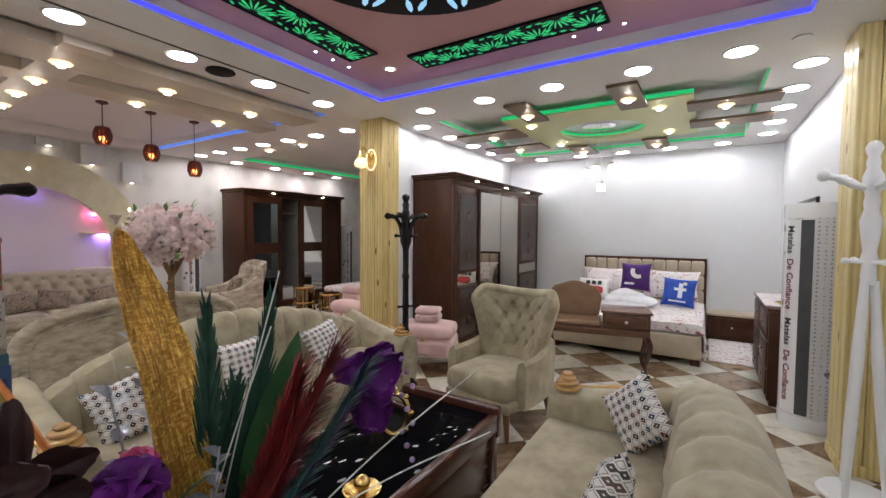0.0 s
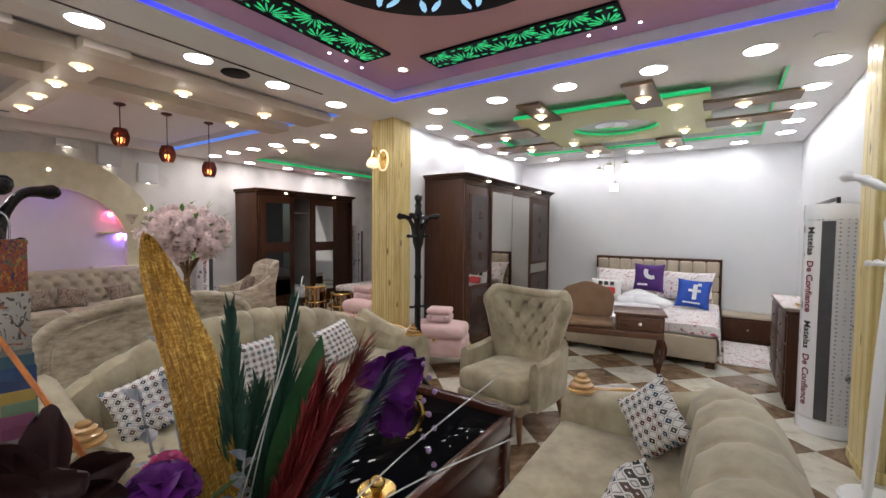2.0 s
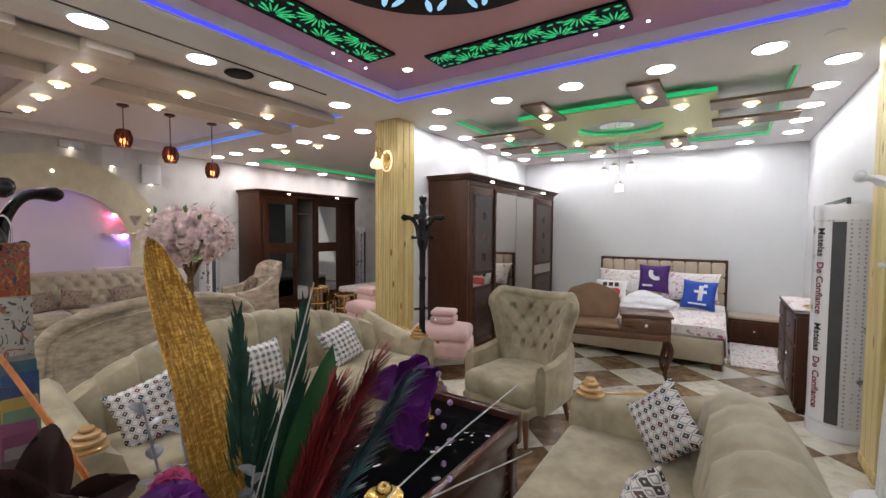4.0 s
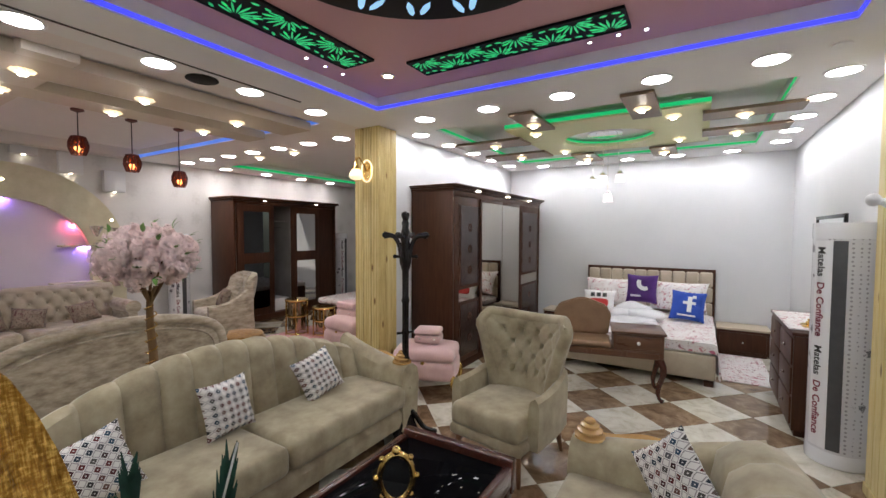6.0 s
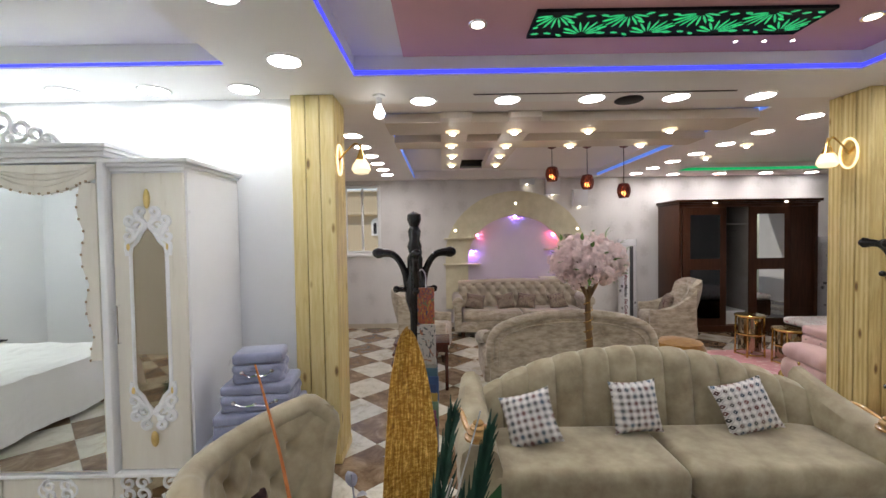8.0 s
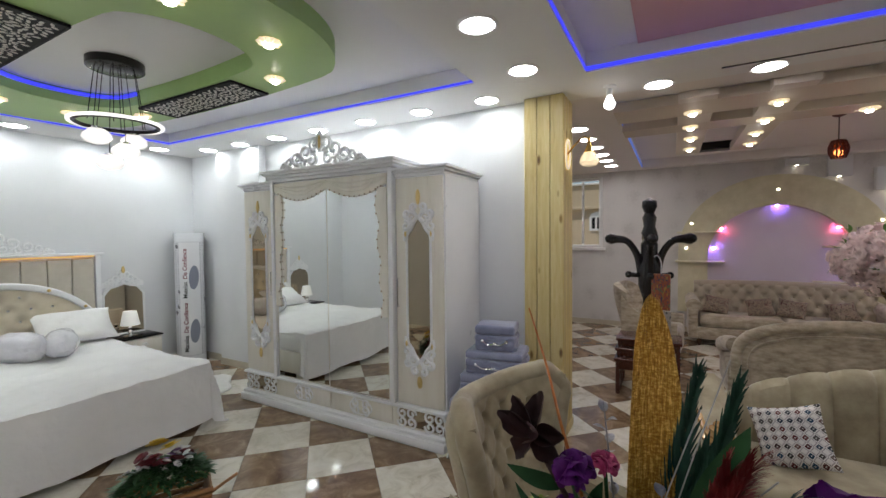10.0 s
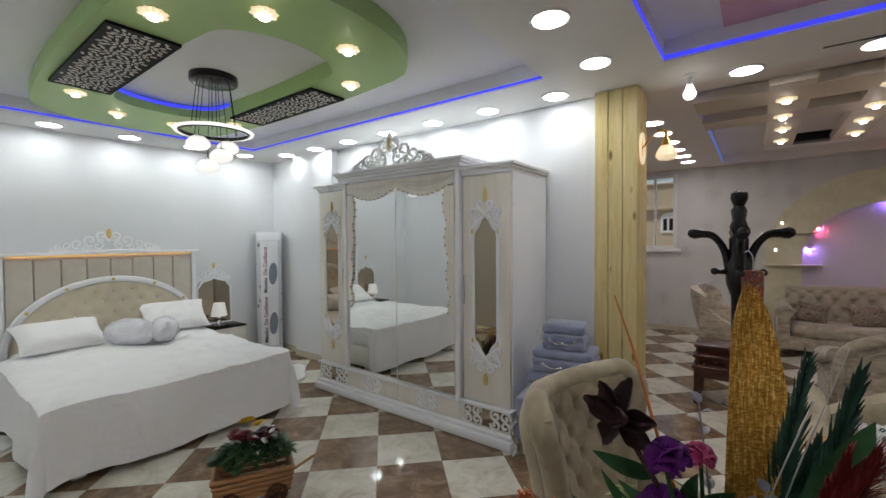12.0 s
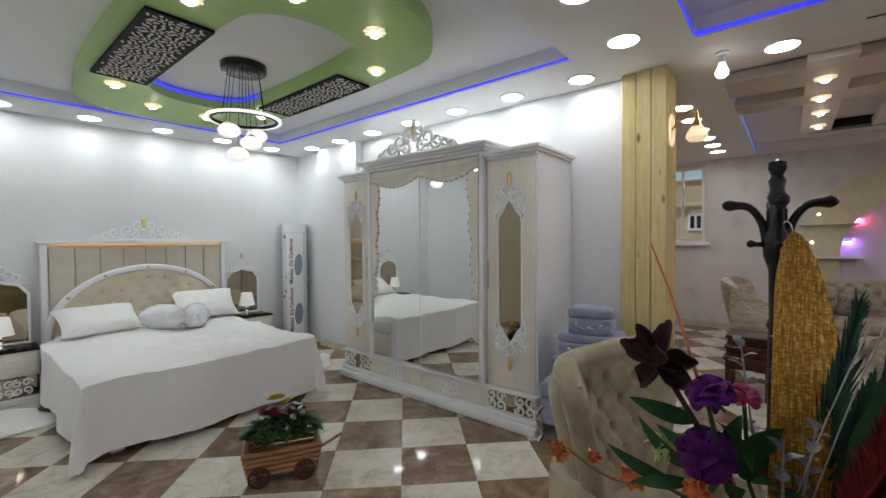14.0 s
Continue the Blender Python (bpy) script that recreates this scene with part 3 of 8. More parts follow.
# channel-backed sofas with coiled wooden arm ends; local: front at -y, width along x
def channel_sofa(m, W, label, D=0.9, nch=12, ends=0.60, rise=0.27, curl=0.16, deep=0.26):
    root = thing("sofa", m, label, "sofa", "channel-backed sofas")
    half = W / 2 - 0.1
    per = 12
    b = bmesh.new()
    rows = []
    for i in range(nch * per + 1):
        u = 2 * i / (nch * per) - 1
        bul = abs(math.sin(math.pi * i / per)) ** 0.5 * (0.026 if nch > 10 else 0.020)
        h = ends + rise * max(0.0, math.cos(u * math.pi / 2)) ** 0.75
        wrap = curl * abs(u) ** 3.5
        k = deep / 0.26
        x = u * half
        y0 = D / 2 - 0.01 - deep - wrap
        prof = [(y0 - bul, 0.36), (y0 + 0.02 - bul, 0.45), (y0 + 0.045 - bul, 0.36 + (h - 0.36) * 0.6), (y0 + 0.065 - bul, h - 0.07),
                (y0 + 0.09 * k - bul * 0.6, h - 0.02 + bul * 0.5), (y0 + 0.14 * k, h + bul * 0.8), (y0 + 0.20 * k, h - 0.015 + bul * 0.5), (y0 + 0.245 * k, h - 0.07),
                (y0 + deep, h * 0.6), (y0 + deep - 0.01, 0.10), (y0 + 0.05, 0.10)]
        rows.append([(x, y, z) for y, z in prof])
    part("backrest", ring(b, rows), VELVET, root)
    part("base", rbox(-half, half, -D / 2 + 0.07, D / 2 - 0.2, 0.09, 0.27, r=0.05, seg=3), VELVET, root)
    b = bmesh.new()
    n = 8
    rows = []
    for i in range(n * 6 + 1):
        u = 2 * i / (n * 6) - 1
        bul = abs(math.sin(math.pi * i / 6)) ** 0.6 * 0.014
        rows.append([(u * half, -D / 2 + 0.075, 0.09), (u * half, -D / 2 + 0.05 - bul, 0.12), (u * half, -D / 2 + 0.045 - bul, 0.22), (u * half, -D / 2 + 0.075, 0.27)])
    part("front_rail", ring(b, rows), VELVET, root)
    for s in (-1, 1):
        def f(u, v, s=s):
            x = s * (0.004 + (half - 0.03) * u)
            k = (1 - (2 * u - 1) ** 6) * (1 - (2 * v - 1) ** 6)
            return (x, -D / 2 + 0.015 + (D - 0.40) * v, 0.40 + 0.045 * max(k, 0) ** 0.5 + 0.012 * noise.noise(Vector((x * 3, v * 3, s))))
        b = bmesh.new()
        rbx(b, min(s * 0.004, s * (half - 0.03)), max(s * 0.004, s * (half - 0.03)), -D / 2 + 0.01, D / 2 - 0.32, 0.262, 0.43, r=0.05, seg=4)
        for vv in b.verts:
            if vv.co.z > 0.4:
                k = (1 - (2 * abs(vv.co.x) / half - 1) ** 4)
                vv.co.z += 0.02 * max(k, 0)
        part("seat_cushion", b, VELVET, root)
        # arm
        b = bmesh.new()
        rows = []
        for i in range(15):
            q = i / 14
            y = D / 2 - 0.18 - (D - 0.2) * q
            zt = 0.74 - 0.16 * q - 0.04 * math.sin(q * math.pi)
            w = 0.075 + 0.03 * q + 0.02 * math.sin(q * math.pi)
            cx = s * (W / 2 - 0.085 + 0.012 * math.sin(q * math.pi))
            rows.append([(cx + w * c1, y, z) for c1, z in ((-0.8, 0.08), (-0.9, zt * 0.55), (-1.0, zt - 0.12), (-0.85, zt - 0.04), (-0.4, zt), (0.3, zt), (0.85, zt - 0.04), (1.1, zt - 0.13), (0.95, zt * 0.5), (0.85, 0.08))])
        arm = part("arm", ring(b, rows), VELVET, root)
        for by, bz in ((0.0, 0.40), (0.0, 0.25)):
            part("button", lathe(bmesh.new(), [(0, 0.008), (0.012, 0.005), (0.014, 0)], n=10, m=Matrix.Translation((s * (W / 2 - 0.085), -D / 2 + 0.018, bz)) @ Matrix.Rotation(radians(90), 4, "X")), VELVET, arm)
        b = bmesh.new()
        z = 0.575
        for r, hh in ((0.075, 0.028), (0.062, 0.028), (0.046, 0.026), (0.028, 0.022)):
            lathe(b, [(r * 0.75, 0), (r, hh * 0.3), (r, hh * 0.7), (r * 0.75, hh)], (s * (W / 2 - 0.085), -D / 2 + 0.10, z), 20)
            z += hh * 0.93
        part("arm_coil", b, SCROLL, root, "coiled honey-coloured wooden arm end")
        b = tube(bmesh.new(), curve_pts([(s * (W / 2 - 0.0), -D / 2 + 0.42, 0.60), (s * (W / 2 - 0.012), -D / 2 + 0.33, 0.605), (s * (W / 2 - 0.03), -D / 2 + 0.22, 0.585), (s * (W / 2 - 0.05), -D / 2 + 0.14, 0.585)], 5), 0.017, 8)
        part("arm_trim", b, SCROLL, root, "curved wooden trim")
        for y in (-D / 2 + 0.12, D / 2 - 0.2):
            part("foot", lathe(bmesh.new(), [(0.03, 0), (0.04, 0.03), (0.035, 0.1)], (s * (W / 2 - 0.12), y, 0), 12), OAK_LEG, root)
    return root


channel_sofa(pose(-2.17, 1.96, 0, rz=90), 2.36, "beige velvet sofa with a fluted arched back and scatter cushions", 0.88)
channel_sofa(pose(0.07, 1.52, 0, rz=-90), 2.36, "beige velvet sofa with a fluted back facing the coffee table", 0.98, 9, 0.745, 0.07, 0.05, 0.35)
CUSH = "small square cushion printed with coloured diamonds, on a beige sofa"
cushion(pose(-2.01, 1.215, 0.435, -30, -17, 80), DIAMOND, CUSH, 0.31, 0.31, group="diamond cushions", seed=2)
cushion(pose(-2.14, 1.86, 0.44, -16, -3, 90), DIAMOND, CUSH, 0.29, 0.31, group="diamond cushions", seed=3)
cushion(pose(-2.12, 2.56, 0.44, -26, -13, 88), DIAMOND, CUSH, 0.32, 0.31, group="diamond cushions", seed=4)
cushion(pose(0.14, 2.335, 0.49, -18, -44, -20), DIAMOND, CUSH, 0.29, 0.31, 0.12, group="diamond cushions", seed=5)
cushion(pose(0.02, 1.62, 0.44, -20, -30, -80), DIAMOND, CUSH, 0.32, 0.32, 0.12, group="diamond cushions", seed=6)


# buttoned wing chairs; local: front at -y
def wing_chair(m, label):
    root = thing("armchair", m, label, "armchair", "buttoned armchairs")
    Z0 = 0.565

    def half(v):
        return 0.20 + 0.15 * max(0.0, v) ** 1.5

    def calm(u, v):
        a = 2 * u - 1
        return (a * half(v), 0.15 + 0.12 * v - (0.06 + 0.12 * v) * abs(a) ** 2.2, 0.36 + 0.60 * v + (0.055 * a * a - 0.05 * abs(a) ** 9 - 0.01) * v ** 3)

    def f(u, v):
        a = 2 * u - 1
        z = 0.36 + 0.60 * v + (0.055 * a * a - 0.05 * abs(a) ** 9 - 0.01) * v ** 3
        y = 0.15 + 0.12 * v - (0.06 + 0.12 * v) * abs(a) ** 2.2
        p, q = a / 0.44 + (z - Z0) / 0.19, a / 0.44 - (z - Z0) / 0.19
        dp, dq = abs(p - round(p)), abs(q - round(q))
        fade = max(0.0, min(1.0, (0.90 - abs(a)) / 0.12)) * max(0.0, min(1.0, (0.965 - v) / 0.06)) * max(0.0, min(1.0, (z - 0.50) / 0.05))
        d = 0.008 * math.exp(-(dp / 0.10) ** 2) + 0.008 * math.exp(-(dq / 0.10) ** 2) + 0.042 * math.exp(-(dp * dp + dq * dq) / 0.022)
        return (a * half(v), y + d * fade, z)
    b = shell(bmesh.new(), f, 72, 64, lambda u, v: 0.115 - 0.035 * max(0, (v - 0.85) / 0.15) ** 2 - 0.035 * max(0, (abs(2 * u - 1) - 0.85) / 0.15) ** 2, calm)
    back = part("backrest", b, VELVET, root)
    rim = []
    for u, v in [(0, j / 12) for j in range(12)] + [(i / 24, 1) for i in range(2, 23)] + [(1, 1 - j / 12) for j in range(1, 13)]:
        p, q, r = Vector(calm(u, v)), Vector(calm(min(u + 0.01, 1), v)) - Vector(calm(max(u - 0.01, 0), v)), Vector(calm(u, min(v + 0.01, 1))) - Vector(calm(u, max(v - 0.01, 0)))
        rim.append(p - q.cross(r).normalized() * 0.034)
    part("edge_roll", tube(bmesh.new(), curve_pts(rim, 2), 0.043, 12), VELVET, back, "rounded velvet edge")
    for r in range(4):
        z = Z0 + 0.095 * r
        v = (z - 0.36) / 0.60
        for c in (-1.5, -0.5, 0.5, 1.5) if r % 2 else (-1, 0, 1):
            y = f((c * 0.44 + 1) / 2, v)[1]
            part("button", ball(bmesh.new(), (c * 0.44 * half(v), y - 0.004, z), 0.0125, (1, 0.7, 1), 10, 6), VELVET, back)
    b = rbox(-0.275, 0.275, -0.38, 0.22, 0.27, 0.425, r=0.055, seg=4)
    for vv in b.verts:
        if vv.co.z > 0.38:
            vv.co.z += 0.022 * (1 - (vv.co.x / 0.275) ** 2) + 0.006 * noise.noise(vv.co * 6)
    part("seat_cushion", b, VELVET, root)
    part("seat_base", rbox(-0.285, 0.285, -0.37, 0.28, 0.20, 0.28, r=0.03, seg=3), VELVET, root)
    for s in (-1, 1):
        rows = []
        for i in range(13):
            q = i / 12
            y = 0.25 - 0.50 * q
            zt = 0.63 - 0.075 * q - 0.025 * math.sin(q * math.pi)
            w = 0.042
            cx = s * (0.275 + 0.035 * math.sin(min(1, q * 1.6) * math.pi / 2))
            rows.append([(cx + w * c1, y + 0.015 * (1 - abs(c1)), z) for c1, z in ((-0.9, 0.22), (-0.95, zt - 0.09), (-0.7, zt - 0.025), (0, zt), (0.7, zt - 0.025), (0.95, zt - 0.09), (0.7, 0.22))])
        part("arm", ring(bmesh.new(), rows), VELVET, root)
        for y in (-0.31, 0.24):
            part("leg", tube(bmesh.new(), [(s * 0.23, y, 0.21), (s * 0.255, y - 0.02 * (1 if y < 0 else -2), 0.0)], [0.027, 0.014], 10), OAK_LEG, root)
    return root


wing_chair(pose(-1.0, 3.26, 0, rz=-9), "beige velvet armchair with a buttoned wing back and wooden legs")
wing_chair(pose(-1.0, 0.25, 0, rz=168), "beige velvet armchair with a buttoned wing back beside the coat stand")

# coffee table
tb = thing("coffee_table", pose(-0.97, 1.80, 0) @ Matrix.Diagonal((0.84, 1, 1, 1)), "low dark wood coffee table with a black glass top", "coffee table")
part("tabletop", rbox(-0.35, 0.35, -0.6, 0.6, 0.40, 0.43, r=0.006), BLACKGLASS, tb, "shiny black glass top")
for s in (-1, 1):
    part("end_rail", rbox(-0.40, 0.40, 0.605 * s - 0.03, 0.605 * s + 0.03, 0.30, 0.47, r=0.012), CHERRY, tb)
    part("side_rail", rbox(s * 0.375 - 0.025, s * 0.375 + 0.025, -0.575, 0.575, 0.34, 0.445, r=0.01), CHERRY, tb)
    part("side_panel", rbox(s * 0.36 - 0.012, s * 0.36 + 0.012, -0.55, 0.55, 0.05, 0.345, r=0.004), CHERRY, tb)
    for y in (-0.56, 0.56):
        part("leg", rbox(s * 0.35 - 0.04, s * 0.35 + 0.04, y - 0.04, y + 0.04, 0, 0.34, r=0.012), CHERRY, tb)
part("shelf", rbox(-0.33, 0.33, -0.55, 0.55, 0.14, 0.165, r=0.006), CHERRY, tb)

# gilt ornament and tray on the table
orn = thing("picture_frame", pose(-0.95, 1.86, 0.43, rz=40), "small oval gilt frame with a mirror on the coffee table", "ornament")
b = tube(bmesh.new(), [(0.07 * math.cos(a), 0, 0.13 + 0.10 * math.sin(a)) for a in [2 * math.pi * i / 24 for i in range(25)]], 0.014, 8)
ball(b, (0, 0, 0.245), 0.02)
for a in range(8):
    ball(b, (0.085 * math.cos(a * 0.785), 0, 0.13 + 0.115 * math.sin(a * 0.785)), 0.014)
part("frame", b, GOLD, orn)
part("mirror", lathe(bmesh.new(), [(0.0, 0.004), (0.066, 0.004), (0.066, -0.004), (0, -0.004)], n=24, m=Matrix.Translation((0, 0, 0.13)) @ Matrix.Diagonal((1, 1, 1.45, 1)) @ Matrix.Rotation(radians(90), 4, "X")), MIRROR, orn)
part("foot", tube(bmesh.new(), [(0, 0.0, 0.04), (0, 0.06, 0.004)], 0.008, 6), GOLD, orn)
tray = thing("candle_dish", pose(-0.79, 1.47, 0.43), "small gold ball ornament on the black glass table", "ornament")
part("dish", lathe(bmesh.new(), [(0.0, 0.0), (0.05, 0.0), (0.075, 0.02), (0.07, 0.022), (0.04, 0.008), (0, 0.008)], n=20), GOLD, tray)
part("ball", ball(bmesh.new(), (0, 0, 0.04), 0.032, (1, 1, 1), 16, 10), GOLD, tray)


# coat stands
def coat_stand(m, mat, label, H=1.76):
    root = thing("coat_stand", m, label, "coat stand")
    prof = [(0.030, 0.10), (0.040, 0.18), (0.030, 0.30), (0.028, 0.60), (0.034, 0.62), (0.026, 0.64), (0.026, 0.80), (0.032, 0.82), (0.026, 0.84), (0.025, 1.05), (0.033, 1.07), (0.024, 1.10),
            (0.026, 1.30), (0.045, 1.36), (0.048, 1.44), (0.034, 1.48), (0.036, 1.55), (0.024, 1.57), (0.034, 1.60), (0.024, 1.63), (0.030, 1.67), (0.020, 1.69), (0.032, 1.72), (0.030, 1.745), (0.0, 1.76)]
    part("pole", lathe(bmesh.new(), [(r, z * H / 1.76) for r, z in prof], n=18), mat, root)
    part("base_cone", lathe(bmesh.new(), [(0, 0.02), (0.10, 0.02), (0.105, 0.05), (0.075, 0.12), (0.045, 0.20), (0.032, 0.27), (0, 0.27)], n=20), mat, root)
    k = H / 1.76
    for i in range(4):
        a = radians(90 * i + 20)
        c, s = math.cos(a), math.sin(a)
        p = curve_pts([(0.028 * c, 0.028 * s, 1.41 * k), (0.05 * c, 0.05 * s, 1.50 * k), (0.095 * c, 0.095 * s, 1.565 * k), (0.168 * c, 0.168 * s, 1.575 * k)], 5)
        n = len(p)
        b = tube(bmesh.new(), p, [0.026 - 0.008 * math.sin(math.pi * j / (n - 1)) + (0.004 if j > n - 3 else 0) for j in range(n)], 10, 0.8)
        ball(b, p[-1], 0.021)
        part("arm", b, mat, root)
        b = tube(bmesh.new(), [(0.02 * c, 0.02 * s, 1.405 * k), (0.078 * c, 0.078 * s, 1.41 * k)], [0.010, 0.012], 8)
        ball(b, (0.085 * c, 0.085 * s, 1.41 * k), 0.016)
        part("peg", b, mat, root)
    for i in range(2):
        a = radians(180 * i + 60)
        c, s = math.cos(a), math.sin(a)
        b = tube(bmesh.new(), [(0.02 * c, 0.02 * s, 0.82 * k), (0.07 * c, 0.07 * s, 0.82 * k)], [0.008, 0.011], 8)
        part("lower_peg", b, mat, root)
    for i in range(3):
        a = radians(120 * i + 40)
        c, s = math.cos(a), math.sin(a)
        p = curve_pts([(0.02 * c, 0.02 * s, 0.22), (0.07 * c, 0.07 * s, 0.17), (0.15 * c, 0.15 * s, 0.06), (0.24 * c, 0.24 * s, 0.02)], 5)
        part("foot", tube(bmesh.new(), p, [0.035] * 6 + [0.028] * (len(p) - 6), 8, 0.7), mat, root)
    return root


coat_stand(pose(-1.80, 3.06, 0), BLACK, "black lacquered turned-wood coat stand with curved arms")
coat_stand(pose(-1.545, 0.565, 0, rz=-14), BLACK, "black lacquered coat stand with fabric samples hanging from it")

# white coat stand, on splayed legs
ws = thing("coat_stand", pose(1.05, 3.40, 0), "white turned-wood coat stand on splayed legs beside a pine pillar", "coat stand")
part("pole", lathe(bmesh.new(), [(0.03, 1.18), (0.034, 1.22), (0.030, 1.28), (0.036, 1.32), (0.028, 1.36), (0.034, 1.40), (0.046, 1.52), (0.03, 1.58), (0.034, 1.62), (0.028, 1.66), (0.042, 1.70), (0.042, 1.76), (0.026, 1.80), (0.03, 1.83), (0.022, 1.86), (0.034, 1.89), (0.036, 1.91), (0.02, 1.94), (0, 1.945)], n=18), WHITE_LAC, ws)
for i in range(4):
    a = radians(90 * i + 200)
    c, s = math.cos(a), math.sin(a)
    b = tube(bmesh.new(), curve_pts([(0.03 * c, 0.03 * s, 1.70), (0.09 * c, 0.09 * s, 1.71), (0.16 * c, 0.16 * s, 1.75), (0.22 * c, 0.22 * s, 1.76)], 4), 0.018, 8)
    ball(b, (0.225 * c, 0.225 * s, 1.765), 0.032)
    part("arm", b, WHITE_LAC, ws)
    b = tube(bmesh.new(), [(0.02 * c, 0.02 * s, 1.30), (0.10 * c, 0.10 * s, 1.305)], 0.011, 8)
    ball(b, (0.11 * c, 0.11 * s, 1.305), 0.018)
    part("peg", b, WHITE_LAC, ws)
for i in range(3):
    a = radians(120 * i + 230)
    c, s = math.cos(a), math.sin(a)
    part("leg", tube(bmesh.new(), [(0.025 * c, 0.025 * s, 1.2), (0.05 * c, 0.05 * s, 0.8), (0.085 * c, 0.085 * s, 0.35), (0.11 * c, 0.11 * s, 0.03)], [0.018, 0.026, 0.024, 0.016], 10), WHITE_LAC, ws)
part("base_plate", lathe(bmesh.new(), [(0, 0), (0.17, 0), (0.175, 0.015), (0.16, 0.03), (0, 0.032)], n=24), WHITE_LAC, ws)

# fabric sample hanger
SAMPLES = [(0.30, 0.28, 0.24), (0.05, 0.12, 0.16), (0.03, 0.07, 0.18), (0.03, 0.05, 0.13), (0.40, 0.26, 0.05), (0.12, 0.20, 0.12), (0.22, 0.05, 0.12), (0.16, 0.03, 0.08), (0.20, 0.17, 0.16), (0.08, 0.05, 0.06), (0.06, 0.03, 0.035)]
sh = thing("fabric_samples", pose(-1.50, 0.614, 0, rz=82) @ Matrix.Diagonal((0.68, 1, 1, 1)), "rack of hanging velvet fabric samples in many colours", "fabric samples")
part("cover_card", rbox(-0.055, 0.055, -0.008, 0.008, 1.26, 1.42, r=0.003), printed("printed_card", (0.30, 0.07, 0.03), [(0.10, 0.16, 0.07), (0.40, 0.22, 0.04), (0.05, 0.04, 0.10)], 16.0, 0.4), sh, "printed red and green cover card")
part("hook", tube(bmesh.new(), curve_pts([(0, 0, 1.42), (0.0, 0, 1.47), (-0.02, 0, 1.50), (-0.05, 0, 1.49)], 4), 0.004, 6), CHROME, sh)
part("photo_card", rbox(-0.06, 0.06, -0.004, 0.004, 1.08, 1.255, r=0.002), printed("photo_card_print", (0.34, 0.31, 0.27), [(0.25, 0.09, 0.04), (0.05, 0.05, 0.05)], 12.0, 0.5), sh, "pale printed card with an orange motif")
for i, c in enumerate(SAMPLES + SAMPLES[1:5]):
    z = 1.10 - 0.036 * i
    c = tuple(q * 0.6 for q in c)
    mt = surface("sample_cloth", c, tuple(min(1, q * 1.4) for q in c), 0.8, scale=9, relief=0.2, sheen=0.1)
    part("swatch", rbox(-0.06 + 0.006 * (i % 3), 0.062 + 0.006 * (i % 3), 0.004 - 0.004 * i, 0.026 - 0.004 * i, z - 0.12, z, r=0.008), mt, sh)

# pink pouf with a small box on it
def pouf(m, mat, label, w=0.62, d=0.46, h=0.30, leg=GOLD):
    root = thing("pouf", m, label, "pouf", "storage poufs")

    def tuft(z0, z1, ins, nm):
        b = rbox(-w / 2 + ins, w / 2 - ins, -d / 2 + ins, d / 2 - ins, z0, z1, r=0.05, seg=4)
        bmesh.ops.subdivide_edges(b, edges=[e for e in b.edges if e.calc_length() > 0.08], cuts=9, use_grid_fill=True)
        for v in b.verts:
            a = math.atan2(v.co.y, v.co.x)
            if v.co.z > z0 + 0.08 and nm == "lid":
                v.co.z += 0.05 * max(0.0, 1 - (2 * v.co.x / w) ** 2) * max(0.0, 1 - (2 * v.co.y / d) ** 2)
            k = 1 + 0.05 * math.cos(a * 8) * (1 - abs(2 * (v.co.z - z0) / (z1 - z0) - 1))
            v.co.x *= k
            v.co.y *= k
        return part(nm, b, mat, root)
    tuft(0.16, 0.16 + h * 0.62, 0.0, "body")
    lid = tuft(0.16 + h * 0.60, 0.16 + h, 0.005, "lid")
    part("knob", ball(bmesh.new(), (0, -d / 2 - 0.012, 0.16 + h * 0.62), 0.018, (1, 0.6, 1), 10, 6), leg, lid)
    for sx in (-1, 1):
        for sy in (-1, 1):
            b = lathe(bmesh.new(), [(0.012, 0), (0.022, 0.01), (0.012, 0.05), (0.020, 0.09), (0.034, 0.14), (0.030, 0.20), (0.012, 0.23)], (sx * (w / 2 - 0.01), sy * (d / 2 - 0.01), 0), 10)
            part("leg", b, leg, root)
    return root


pouf(pose(-2.19, 3.95, 0, rz=22), PINKV, "pale pink velvet storage pouf on gilt legs")
def small_box(m, mat, label, w=0.26, d=0.22, h=0.14):
    root = thing("storage_box", m, label, "storage box")
    part("body", rbox(-w / 2, w / 2, -d / 2, d / 2, 0, h * 0.55, r=0.025, seg=3), mat, root)
    lid = part("lid", rbox(-w / 2, w / 2, -d / 2, d / 2, h * 0.56, h, r=0.028, seg=3), mat, root)
    for s in (-1, 1):
        part("stud", ball(bmesh.new(), (s * w * 0.28, -d / 2 - 0.004, h * 0.35), 0.012, (1, 0.6, 1), 8, 6), CHROME, root)
    return root


small_box(pose(-2.16, 3.93, 0.505, rz=22), PINKV, "small pale pink velvet box on a pouf")


# ---- alcove with the upholstered bed ----
def spot(root, x, y, z, m=None):
    part("spot", lathe(bmesh.new(), [(0.0, 0), (0.022, 0), (0.03, -0.012), (0.0, -0.013)], (x, y, z), 12), SPOT, root, "small lit spotlight")


SPOT = glow("small_spot_glow", (1.0, 0.9, 0.72), 14.0)
GREY_IN = surface("grey_interior_board", (0.20, 0.19, 0.18), (0.26, 0.25, 0.24), 0.5, scale=4, relief=0.03)
FROST = surface("smoked_panel", (0.035, 0.018, 0.015), (0.055, 0.032, 0.027), 0.22, scale=3, relief=0.02)

